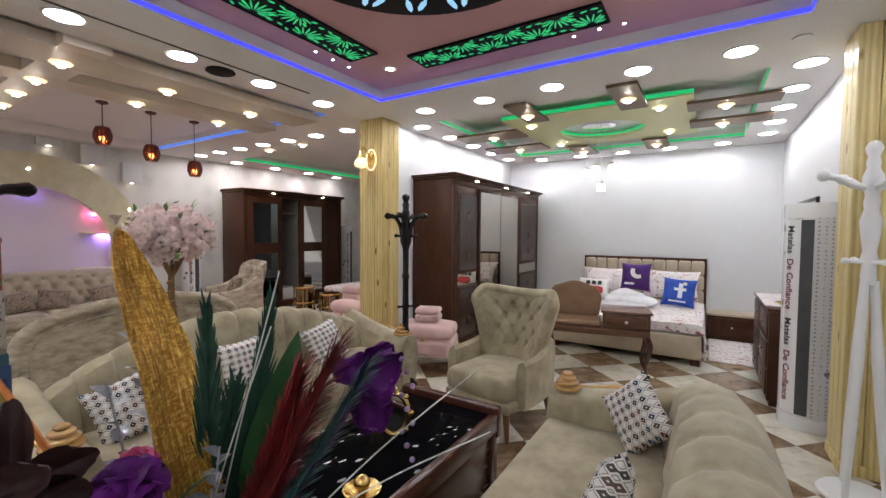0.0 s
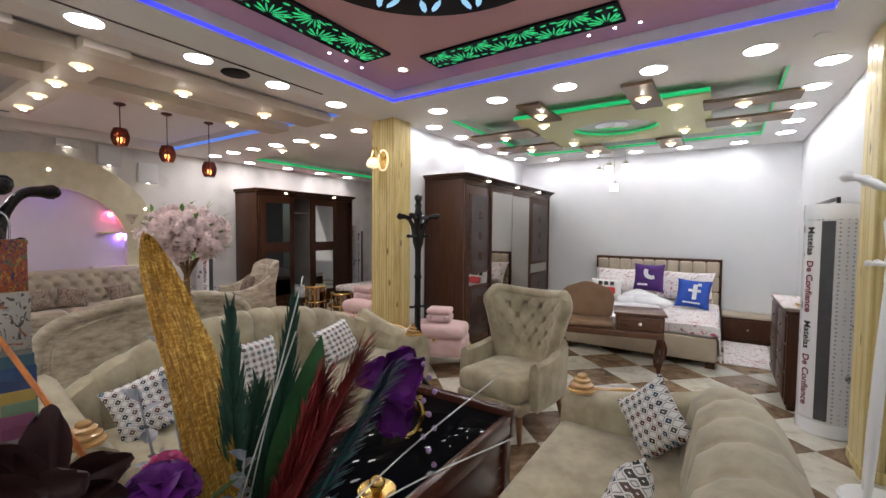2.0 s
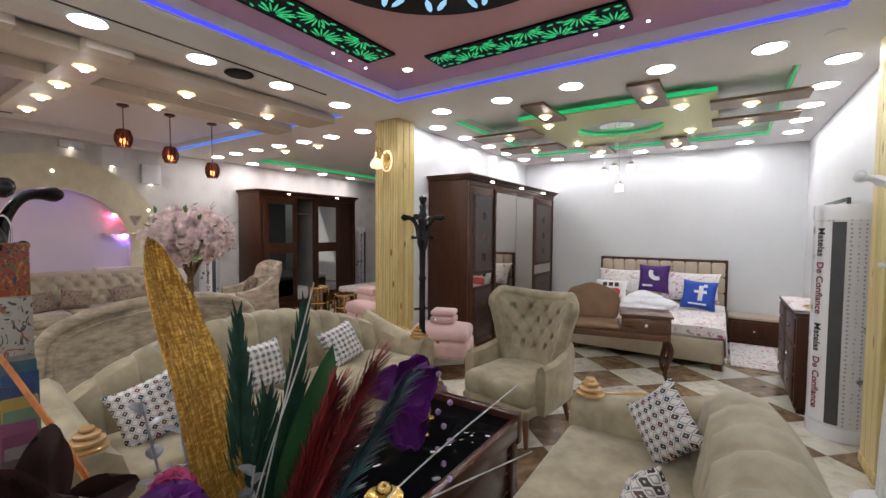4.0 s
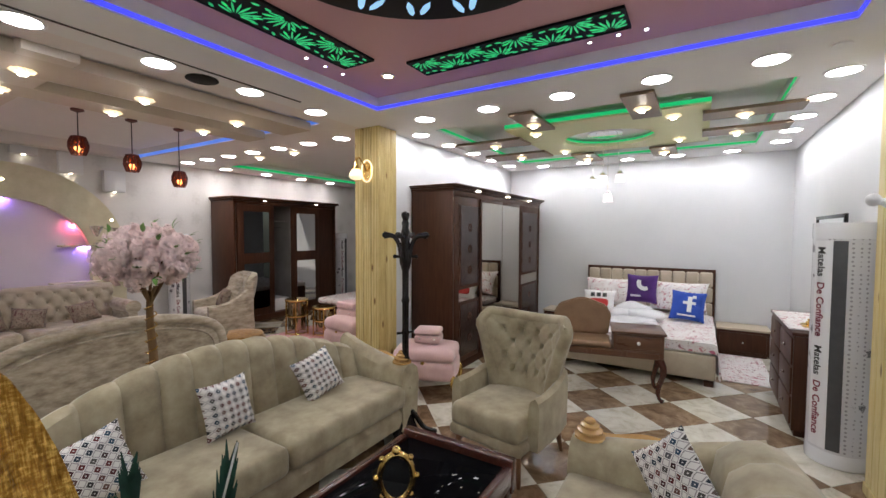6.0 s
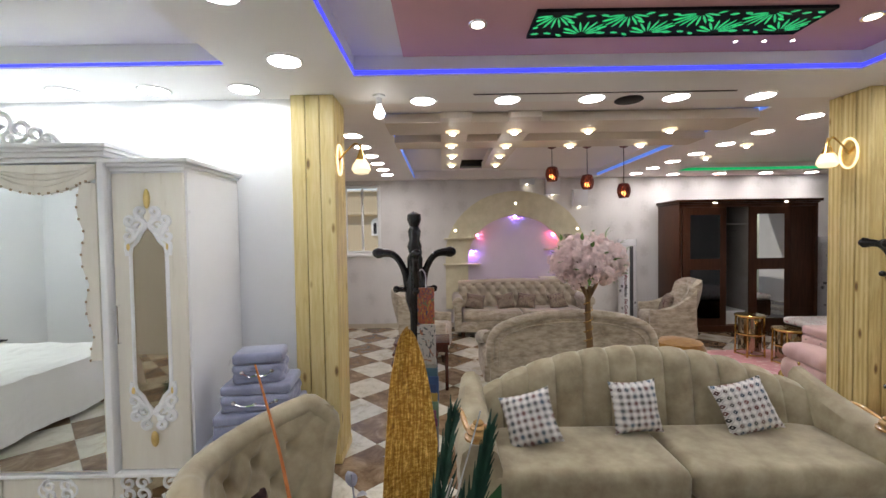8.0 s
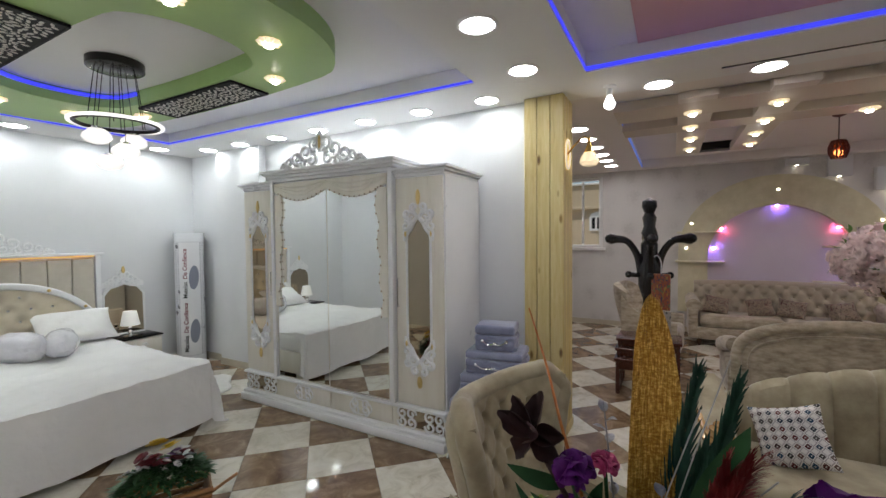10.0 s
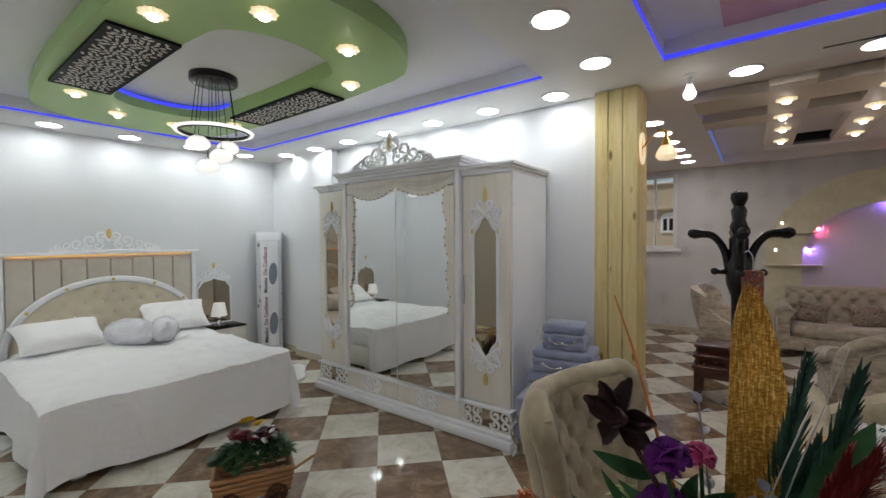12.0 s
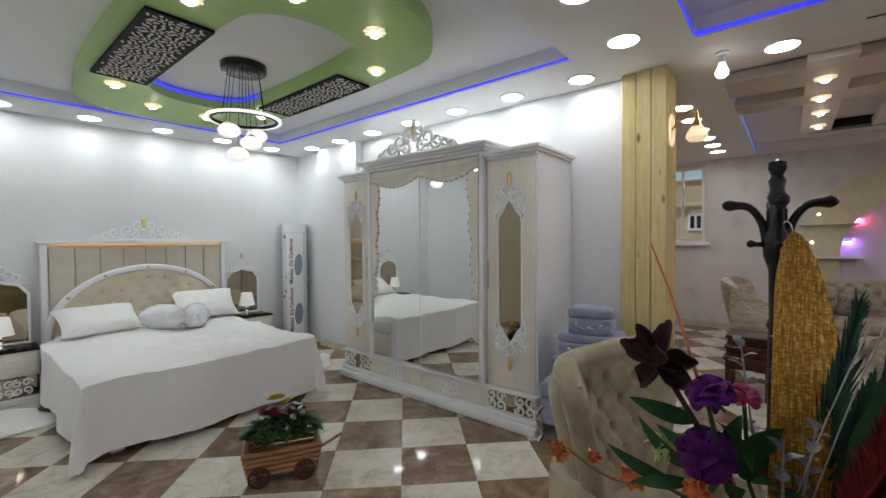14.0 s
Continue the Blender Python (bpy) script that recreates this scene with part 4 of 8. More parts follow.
wa = thing("wardrobe", pose(-2.73, 4.42, 0), "tall walnut wardrobe with two mirrored sliding doors", "wardrobe", "walnut wardrobes")
WL, WD = 2.90, 0.55
part("side_panel", rbox(0, WD, 0, 0.04, 0, 2.06, r=0.004), WALNUT, wa)
part("side_panel", rbox(0, WD, WL - 0.04, WL, 0, 2.06, r=0.004), WALNUT, wa)
part("back_panel", box(0.0, 0.02, 0.04, WL - 0.04, 0, 2.06), WALNUT, wa)
part("top_panel", rbox(0, WD, 0.04, WL - 0.04, 2.0, 2.06, r=0.004), WALNUT, wa)
part("plinth", rbox(0.02, WD - 0.02, 0.04, WL - 0.04, 0, 0.09, r=0.004), WALNUT, wa)
b = bmesh.new()
for k, (o, z0, z1) in enumerate(((0.02, 2.06, 2.085), (0.05, 2.085, 2.105), (0.08, 2.105, 2.125))):
    rbx(b, 0, WD + o, -o * 0.6, WL + o * 0.3, z0, z1, r=0.006)
corn = part("cornice", b, WALNUT, wa)
for y in (0.55, 1.45, 2.3):
    spot(wa, WD + 0.035, y, 2.085)


def carved_door(root, y0, y1, x):
    d = part("door", rbox(x, x + 0.03, y0, y1, 0.1, 2.0, r=0.005), WALNUT, root)
    part("inset_panel", box(x + 0.029, x + 0.034, y0 + 0.14, y1 - 0.06, 0.98, 1.9), FROST, d, "smoked inset panel")
    part("glass_band", box(x + 0.029, x + 0.033, y0 + 0.09, y1 - 0.05, 0.80, 0.94), SMOKE_MIRROR, d)
    part("inset_panel", box(x + 0.029, x + 0.034, y0 + 0.14, y1 - 0.06, 0.16, 0.76), FROST, d)
    for i in range(17):
        z = 0.2 + i * 0.102
        if 0.75 < z < 0.95:
            continue
        part("carved_block", rbox(x + 0.028, x + 0.042, y0 + 0.075 + 0.02 * (i % 2), y0 + 0.115 + 0.02 * (i % 2), z, z + 0.085, r=0.006, seg=1), WALNUT, d)
    for z in (0.35, 0.6, 1.15, 1.4, 1.65):
        b = bmesh.new()
        for k in range(6):
            a = k * math.pi / 3
            ball(b, (x + 0.034, (y0 + y1) / 2 + 0.04 + 0.035 * math.cos(a), z + 0.035 * math.sin(a)), 0.018, (0.25, 1, 1), 8, 5)
        part("rosette", b, WALNUT, d)
    return d


carved_door(wa, 0.06, 0.70, WD - 0.035)
for y0, y1, xx in ((0.66, 1.32, WD - 0.005), (1.30, 1.98, WD - 0.02)):
    d = part("mirror_door", rbox(xx, xx + 0.025, y0, y1, 0.1, 2.0, r=0.004), WALNUT, wa)
    part("mirror", box(xx + 0.024, xx + 0.028, y0 + 0.03, y1 - 0.025, 0.13, 1.96), SMOKE_MIRROR, d)
carved_door(wa, 1.99, 2.84, WD - 0.035)

# upholstered bed
BX0, BX1, BY0, BY1 = -1.36, 0.30, 5.53, 7.38
bed = thing("bed", pose((BX0 + BX1) / 2, BY0, 0), "double bed with a tufted beige headboard and a rose-printed cover", "bed")
hw = (BX1 - BX0) / 2
part("bed_base", rbox(-hw, hw, 0.0, BY1 - BY0, 0.07, 0.33, r=0.02, seg=3), LEATHER, bed, "beige leather bed base")
part("mattress", rbox(-hw + 0.02, hw - 0.02, 0.02, BY1 - BY0 - 0.02, 0.32, 0.44, r=0.05, seg=3), LINEN, bed)
for s in (-1, 1):
    part("leg", rbox(s * (hw - 0.06) - 0.045, s * (hw - 0.06) + 0.045, 0.02, 0.11, 0, 0.08, r=0.006), WALNUT, bed)
hb = part("headboard", rbox(-hw - 0.03, hw + 0.03, 1.86, 1.91, 0.1, 1.08, r=0.008), WALNUT, bed, "dark wood headboard frame")
ncol, x0, x1 = 10, -hw + 0.0, hw - 0.0
for i in range(ncol):
    for j in range(3):
        a0, a1 = x0 + (x1 - x0) * i / ncol, x0 + (x1 - x0) * (i + 1) / ncol
        z0, z1 = 0.40 + 0.215 * j, 0.40 + 0.215 * (j + 1)
        part("padded_square", rbox(a0 + 0.002, a1 - 0.002, 1.805, 1.862, z0 + 0.002, z1 - 0.002, r=0.028, seg=3), LEATHER, hb)


def coverlet(name, x0, x1, y0, y1, ztop, drops, mat, root_m, label, wave=0.012, seed=0.0, n=56, thick=0.012, fall=None):
    """A cloth over a mattress; drops: how far it hangs at -x, +x and -y."""
    W, L = x1 - x0, y1 - y0
    dl, dr, df = drops

    def f(u, v):
        s = -dl + (W + dl + dr) * u
        t = -df + (L + df) * v
        x, y = min(max(s, 0), W), max(t, 0)
        hx, hy = max(-s, 0, s - W), max(-t, 0)
        sx = -1 if s < W / 2 else 1
        hang = min(math.hypot(hx, hy), ztop - 0.03)
        z = ztop - hang
        if hang > 0:
            ripple = 0.020 * math.sin((t if hx > hy else s) * 8 + seed) * min(1, hang * 4)
            out = 0.015 + 0.04 * hang + ripple + 0.22 * min(hx, hy)
            x += sx * out * hx / math.hypot(hx, hy)
            y -= out * hy / math.hypot(hx, hy)
        else:
            edge = min(x, W - x, y)
            z -= 0.022 * math.exp(-edge / 0.03)
        z += wave * noise.noise(Vector((s * 2.2, t * 2.2, seed))) + 0.45 * wave * abs(noise.noise(Vector((s * 4, t * 8, seed)))) + 0.25 * wave * noise.noise(Vector((s * 11, t * 9, seed)))
        return (x0 + x, y0 + y, max(z, 0.012 + 0.006 * math.sin(s * 20)))
    b = shell(bmesh.new(), f, n, n, thick)
    ob = part(name, b, mat)
    ob.matrix_basis = root_m
    return tagged(ob, label, "bedspread")


coverlet("bedspread", BX0 + 0.01, BX1 - 0.01, BY0 + 0.02, BY1 - 0.1, 0.458, (0.10, 0.36, 0.10), FLORAL, Matrix.Identity(4), "white cotton bedspread printed with red roses", 0.012, 1.0)
PUR = surface("purple_cushion_cloth", (0.055, 0.008, 0.13), (0.075, 0.014, 0.18), 0.7, scale=8, relief=0.2)
BLU = surface("blue_cushion_cloth", (0.012, 0.06, 0.38), (0.018, 0.08, 0.46), 0.7, scale=8, relief=0.2)
WHT = surface("white_cushion_cloth", (0.74, 0.73, 0.72), (0.79, 0.78, 0.77), 0.7, scale=8, relief=0.2)
RED = plain("red_print", (0.55, 0.03, 0.03), 0.6)
INK = plain("black_print", (0.03, 0.03, 0.03), 0.6)
WPR = plain("white_print", (0.8, 0.8, 0.82), 0.6)
for i, (x, rz) in enumerate(((-1.02, 2), (-0.12, -4))):
    cushion(pose(x, 7.10, 0.50, -32, 0, rz), FLORAL, "large rose-printed pillow with a frilled edge", 0.72, 0.46, 0.18, "pillow", "pillow", "rose pillows", 10 + i)


def print_on(parent, outline, mat, y=-0.090, name="printed_mark"):
    b = bmesh.new()
    ring(b, [[(x, y, z) for x, z in outline], [(x, y + 0.03, z) for x, z in outline]])
    return part(name, b, mat, parent, flat=True)


def rect(x0, x1, z0, z1):
    return [(x0, z0), (x1, z0), (x1, z1), (x0, z1)]


pc = cushion(pose(-0.56, 6.95, 0.60, -14, 0, -3), PUR, "purple cushion with a white telephone mark", 0.41, 0.41, 0.15, seed=20)
print_on(pc, [(0.10 * math.cos(radians(a)) + 0.04, 0.10 * math.sin(radians(a)) + 0.27) for a in range(150, 301, 15)] + [(0.055 * math.cos(radians(a)) + 0.05, 0.055 * math.sin(radians(a)) + 0.28) for a in range(300, 149, -15)], WPR)
print_on(pc, rect(-0.13, 0.0, 0.08, 0.105), WPR)
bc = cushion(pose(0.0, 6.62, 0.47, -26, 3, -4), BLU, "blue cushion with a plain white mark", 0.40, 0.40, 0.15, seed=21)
print_on(bc, rect(0.0, 0.05, 0.10, 0.30), WPR)
print_on(bc, rect(-0.05, 0.09, 0.20, 0.235), WPR)
print_on(bc, rect(0.05, 0.09, 0.285, 0.32), WPR)
print_on(bc, rect(-0.10, 0.10, 0.045, 0.06), WPR)
wc = cushion(pose(-1.08, 6.66, 0.46, -35, 0, 6), WHT, "white cushion with a red and black printed mark", 0.44, 0.36, 0.15, seed=22)
for q in (-0.11, -0.03, 0.05):
    print_on(wc, rect(q, q + 0.055, 0.215, 0.27), INK)
print_on(wc, [(0.13 * math.copysign(abs(math.cos(a)) ** 0.5, math.cos(a)), 0.12 + 0.06 * math.copysign(abs(math.sin(a)) ** 0.5, math.sin(a))) for a in [2 * math.pi * i / 24 for i in range(24)]], RED)
PLASTIC = surface("milky_plastic_film", (0.70, 0.69, 0.73), (0.80, 0.79, 0.82), 0.22, scale=12, relief=0.5, fine=25)
b = bmesh.new()
ball(b, (-0.05, 0, 0.10), 0.24, (1.0, 0.62, 0.48), 24, 16)
ball(b, (0.10, -0.16, 0.08), 0.19, (1.3, 0.8, 0.46), 20, 12)
ball(b, (-0.16, -0.12, 0.07), 0.17, (1, 0.9, 0.45), 20, 12)
for v in b.verts:
    v.co += 0.018 * Vector((noise.noise(v.co * 7), noise.noise(v.co * 7 + Vector((9, 0, 0))), noise.noise(v.co * 7 + Vector((0, 9, 0)))))
ob = part("bagged_pillow", b, PLASTIC)
ob.matrix_basis = pose(-0.55, 6.55, 0.455)
tagged(ob, "pillows wrapped in clear plastic film on the bed", "wrapped bedding")
b = rbox(-0.34, 0.34, -0.22, 0.22, 0, 0.07, r=0.03, seg=3)
bmesh.ops.subdivide_edges(b, edges=b.edges[:], cuts=3, use_grid_fill=True)
for v in b.verts:
    v.co.z += 0.02 * noise.noise(v.co * 9)
ob = part("folded_cover", b, PLASTIC)
ob.matrix_basis = pose(-0.62, 6.05, 0.462, rz=8)
tagged(ob, "folded cover in plastic wrapping on the bed", "wrapped bedding")


def nightstand(m, w, label):
    root = thing("nightstand", m, label, "nightstand", "walnut nightstands")
    part("body", rbox(-w / 2, w / 2, -0.19, 0.19, 0.03, 0.33, r=0.006), WALNUT, root)
    d = part("drawer", rbox(-w / 2 + 0.03, w / 2 - 0.03, -0.20, -0.18, 0.06, 0.30, r=0.006), WALNUT, root)
    part("knob", ball(bmesh.new(), (0, -0.212, 0.18), 0.014), CHROME, d)
    part("top", rbox(-w / 2 - 0.01, w / 2 + 0.01, -0.205, 0.195, 0.33, 0.36, r=0.006), LEATHER, root, "cream top")
    part("plinth", rbox(-w / 2 + 0.02, w / 2 - 0.02, -0.18, 0.18, 0, 0.03, r=0.004), WALNUT, root)
    return root


nightstand(pose(0.63, 7.25, 0), 0.56, "low walnut nightstand with a cream top and one drawer")
nightstand(pose(-1.72, 7.25, 0), 0.56, "low walnut nightstand behind the telephone bench")
rug = part("rug", rbox(0.37, 0.83, 5.86, 7.02, 0.001, 0.012, r=0.004), FLORAL)
tagged(rug, "narrow white rug printed with roses beside the bed", "rug")

# telephone bench
tbh = thing("telephone_bench", pose(-0.66, 4.93, 0, rz=12), "brown wooden telephone bench with a padded seat and drawer", "bench")
part("seat_frame", rbox(-0.50, 0.50, -0.20, 0.20, 0.40, 0.47, r=0.01), MIDWOOD, tbh)
part("seat_pad", rbox(-0.49, 0.04, -0.195, 0.17, 0.47, 0.53, r=0.025, seg=3), TAN_LEATHER, tbh)
b = bmesh.new()
ring(b, [[(-0.5, y, 0.53), (0.02, y, 0.53), (0.05, y, 0.74), (0.0, y, 0.84), (-0.20, y, 0.91), (-0.28, y, 0.91), (-0.47, y, 0.84), (-0.53, y, 0.74)] for y in (0.13, 0.19)])
bmesh.ops.bevel(b, geom=b.edges[:], offset=0.014, segments=2, affect="EDGES")
part("back_pad", b, TAN_LEATHER, tbh)
part("drawer_box", rbox(0.06, 0.50, -0.20, 0.20, 0.47, 0.63, r=0.008), MIDWOOD, tbh)
part("drawer_top", rbox(0.04, 0.52, -0.215, 0.21, 0.63, 0.655, r=0.008), MIDWOOD, tbh)
d = part("drawer", rbox(0.09, 0.47, -0.213, -0.195, 0.49, 0.61, r=0.006), MIDWOOD, tbh)
part("knob", ball(bmesh.new(), (0.28, -0.225, 0.55), 0.017), WPR, d, "white porcelain knob")
for i in range(3):
    part("apron_drawer", rbox(-0.46 + 0.32 * i, -0.18 + 0.32 * i, -0.212, -0.195, 0.41, 0.46, r=0.005), MIDWOOD, tbh)
for sx in (-1, 1):
    for sy in (-1, 1):
        p = curve_pts([(sx * 0.46, sy * 0.16, 0.42), (sx * 0.50, sy * 0.19, 0.30), (sx * 0.46, sy * 0.17, 0.12), (sx * 0.47, sy * 0.175, 0.03), (sx * 0.50, sy * 0.20, 0.012)], 4)
        part("leg", tube(bmesh.new(), p, [0.038 - 0.022 * min(1, i / 11) for i in range(len(p) - 4)] + [0.016, 0.018, 0.022, 0.018], 8), CHERRY, tbh)

# dresser with its mirror
dr = thing("dresser", pose(0.77, 4.66, 0), "dark walnut dresser with a pink cloth on top", "dresser")
part("body", rbox(0, 0.38, 0, 1.12, 0.05, 0.80, r=0.006), WALNUT, dr)
part("top", rbox(-0.015, 0.39, -0.015, 1.135, 0.80, 0.83, r=0.008), WALNUT, dr)
part("plinth", rbox(0.02, 0.36, 0.02, 1.10, 0, 0.05, r=0.004), WALNUT, dr)
for i in range(2):
    for j in range(3):
        d = part("drawer", rbox(-0.012, 0.004, 0.03 + 0.54 * i, 0.55 + 0.54 * i, 0.09 + 0.235 * j, 0.305 + 0.235 * j, r=0.006), WALNUT, dr)
        part("knob", ball(bmesh.new(), (-0.022, 0.29 + 0.54 * i, 0.2 + 0.235 * j), 0.013), CHROME, d)
b = rbox(0.02, 0.36, 0.10, 1.0, 0.832, 0.842, r=0.004)
ob = part("table_runner", b, FLORAL)
ob.matrix_basis = pose(0.73, 4.66, 0)
tagged(ob, "rose-printed runner on the dresser", "cloth")
mr = thing("dresser_mirror", pose(1.06, 5.2, 0.832), "tall dresser mirror in a thin black frame", "mirror")
b = bmesh.new()
for a in ((-0.012, 0.012, -0.45, -0.42, 0, 0.92), (-0.012, 0.012, 0.42, 0.45, 0, 0.92), (-0.012, 0.012, -0.42, 0.42, 0.89, 0.92), (-0.012, 0.012, -0.42, 0.42, 0, 0.03)):
    rbx(b, *a, r=0.004)
part("frame", b, BLACK, mr)
part("mirror", box(-0.003, 0.006, -0.42, 0.42, 0.03, 0.89), MIRROR, mr)
dish = thing("perfume_tray", pose(0.92, 4.88, 0.843), "small gilt tray with bottles on the dresser", "ornament")
part("tray", lathe(bmesh.new(), [(0, 0), (0.07, 0), (0.085, 0.02), (0.08, 0.02), (0.065, 0.008), (0, 0.008)], n=20), GOLD, dish)
for x, y in ((0.02, 0.02), (-0.03, 0.0), (0.01, -0.035)):
    part("bottle", lathe(bmesh.new(), [(0.0, 0.008), (0.016, 0.008), (0.018, 0.04), (0.006, 0.05), (0.008, 0.065), (0, 0.068)], (x, y, 0), 10), GOLD, dish)


# mattress rolls in printed film
FILM = plain("clear_wrap_film", (0.86, 0.87, 0.9), 0.12, 0.0, 0.0, 0.5)


def quilt_print(name):
    m = bpy.data.materials.new(name)
    t, p = nodes_of(m)
    v = tex(t, "ShaderNodeTexVoronoi", 34.0, Randomness=0.2)
    dots = ramp(t, v.outputs["Distance"], [(0.20, (0.36, 0.36, 0.38)), (0.30, (0.72, 0.72, 0.75))])
    n = tex(t, "ShaderNodeTexVoronoi", 7.0, Randomness=0.7)
    w = tex(t, "ShaderNodeTexNoise", 30.0, Detail=3.0, Distortion=3.0)
    mm = t.nodes.new("ShaderNodeMath")
    mm.operation = "MULTIPLY_ADD"
    mm.inputs[1].default_value = 0.5
    t.links.new(w.outputs["Fac"], mm.inputs[0])
    t.links.new(n.outputs["Distance"], mm.inputs[2])
    big = ramp(t, mm.outputs[0], [(0.42, (0.22, 0.22, 0.24)), (0.46, (1, 1, 1))])
    mx = t.nodes.new("ShaderNodeMix")
    mx.data_type, mx.blend_type = "RGBA", "MULTIPLY"
    mx.inputs[0].default_value = 1.0
    t.links.new(dots, mx.inputs[6])
    t.links.new(big, mx.inputs[7])
    t.links.new(mx.outputs[2], p.inputs["Base Color"])
    p.inputs["Roughness"].default_value, p.inputs["Coat Weight"].default_value = 0.35, 0.7
    f = tex(t, "ShaderNodeTexNoise", 40.0, (1, 1, 0.4), Detail=3.0)
    bump(t, p, f.outputs["Fac"], 0.3)
    return m


QUILT = quilt_print("grey_printed_quilting")
BANDG = surface("charcoal_band", (0.045, 0.047, 0.055), (0.065, 0.067, 0.075), 0.4, scale=9, relief=0.1, coat=0.6)
MAROON = plain("maroon_print", (0.20, 0.015, 0.04), 0.5)


def words(text, size, mat, parent, m, name="lettering"):
    cu = bpy.data.curves.new(name, "FONT")
    cu.body, cu.size, cu.extrude, cu.align_x, cu.offset = text, size, 0.0008, "LEFT", 0.0011
    tmp = bpy.data.objects.new(name, cu)
    scene.collection.objects.link(tmp)
    bpy.context.view_layer.update()
    me = bpy.data.meshes.new_from_object(tmp)
    bpy.data.objects.remove(tmp)
    me.transform(m)
    me.materials.clear()
    me.materials.append(mat)
    ob = new(name, me)
    ob.parent = parent
    return ob


def mattress_roll(m, r, h, label, style=0):
    """label strip faces local -y"""
    root = thing("mattress_roll", m, label, "mattress", "rolled mattresses")
    b = lathe(bmesh.new(), [(0.0, 0.0), (r * 0.93, 0.0), (r, 0.015), (r * 1.0, 0.08), (r, h * 0.5), (r, h - 0.10), (r * 1.01, h - 0.02), (r * 0.92, h), (r * 0.5, h - 0.02), (0, h - 0.03)], n=40)
    part("roll", b, QUILT, root)
    for z0, z1 in ((0.0, 0.10), (h - 0.11, h + 0.002)):
        part("end_wrap", lathe(bmesh.new(), [(r + 0.002, z0 + 0.004), (r + 0.004, z0 + 0.02), (r + 0.004, z1 - 0.02), (r + 0.002, z1)], n=40), FILM, root, "shiny white wrap")

    def band(a0, a1, z0, z1, mat, o, nm):
        b = bmesh.new()
        n = 8
        rows = []
        for i in range(n + 1):
            a = radians(a0 + (a1 - a0) * i / n)
            rows.append([((r + q) * math.cos(a), (r + q) * math.sin(a), z) for q, z in ((o, z0), (o, z1), (o + 0.002, z1), (o + 0.002, z0))])
        return part(nm, ring(b, rows), mat, root)
    if style == 0:
        band(-128, -90, 0.12, h - 0.12, WPR, 0.003, "label_strip")
        band(-90, -66, 0.12, h - 0.12, BANDG, 0.004, "dark_band")
        spin, size = radians(-110), 0.068
    else:
        band(-130, -50, 0.12, h - 0.12, WPR, 0.003, "label_strip")
        for zc in (0.42, 1.1):
            b = bmesh.new()
            ring(b, [[(0.055 * math.cos(q) + 0.045, y, zc + 0.15 * math.sin(q) + 0.02 * math.cos(q)) for q in [2 * math.pi * i / 20 for i in range(20)]] for y in (-r - 0.007, -r + 0.02)])
            part("printed_shape", b, plain("slate_print", (0.22, 0.24, 0.30), 0.5), root)
        spin, size = radians(-108), 0.068
    for k in range(2):
        z = 0.16 + k * (h - 0.30) / 2
        x = (r + 0.0075)
        # reads upwards on one roll, downwards on the other
        if style == 0:
            mm = Matrix.Rotation(spin, 4, "Z") @ Matrix.Translation((x, -0.026, z + (h - 0.30) / 2 - 0.02)) @ Matrix.Rotation(radians(90), 4, "Z") @ Matrix.Rotation(radians(90), 4, "X") @ Matrix.Rotation(radians(-90), 4, "Z")
        else:
            mm = Matrix.Rotation(spin, 4, "Z") @ Matrix.Translation((x, 0.026, z)) @ Matrix.Rotation(radians(90), 4, "Z") @ Matrix.Rotation(radians(90), 4, "X") @ Matrix.Rotation(radians(90), 4, "Z")
        words("Matelas", size, INK, root, mm)
        words("De Confiance", size, MAROON if style == 0 else MAROON, root, mm @ Matrix.Translation((size * 3.6, 0, 0)))
    return root


mattress_roll(pose(0.985, 4.40, 0, rz=-32), 0.172, 1.67, "rolled mattress in printed film, lettered in black and maroon", 0)


# ---- white bedroom ----
GILT = surface("soft_gilding", (0.62, 0.45, 0.16), (0.76, 0.58, 0.26), 0.35, 0.7, scale=15, relief=0.05)
SHADE = glow("white_lamp_shade", (0.9, 0.88, 0.84), 0.25)
GLOBE = glow("opal_globe", (1.0, 0.96, 0.92), 1.1)
ROSE_GLOBE = glow("rose_opal_globe", (1.0, 0.86, 0.90), 1.3)


def spiral(y, z, R, a0, turns, sgn, x, n=16):
    out = []
    for i in range(n + 1):
        q = i / n
        a = radians(a0) + sgn * turns * 2 * math.pi * q
        r = R * (1 - 0.78 * q)
        out.append((x, y + r * math.cos(a), z + r * math.sin(a)))
    return out


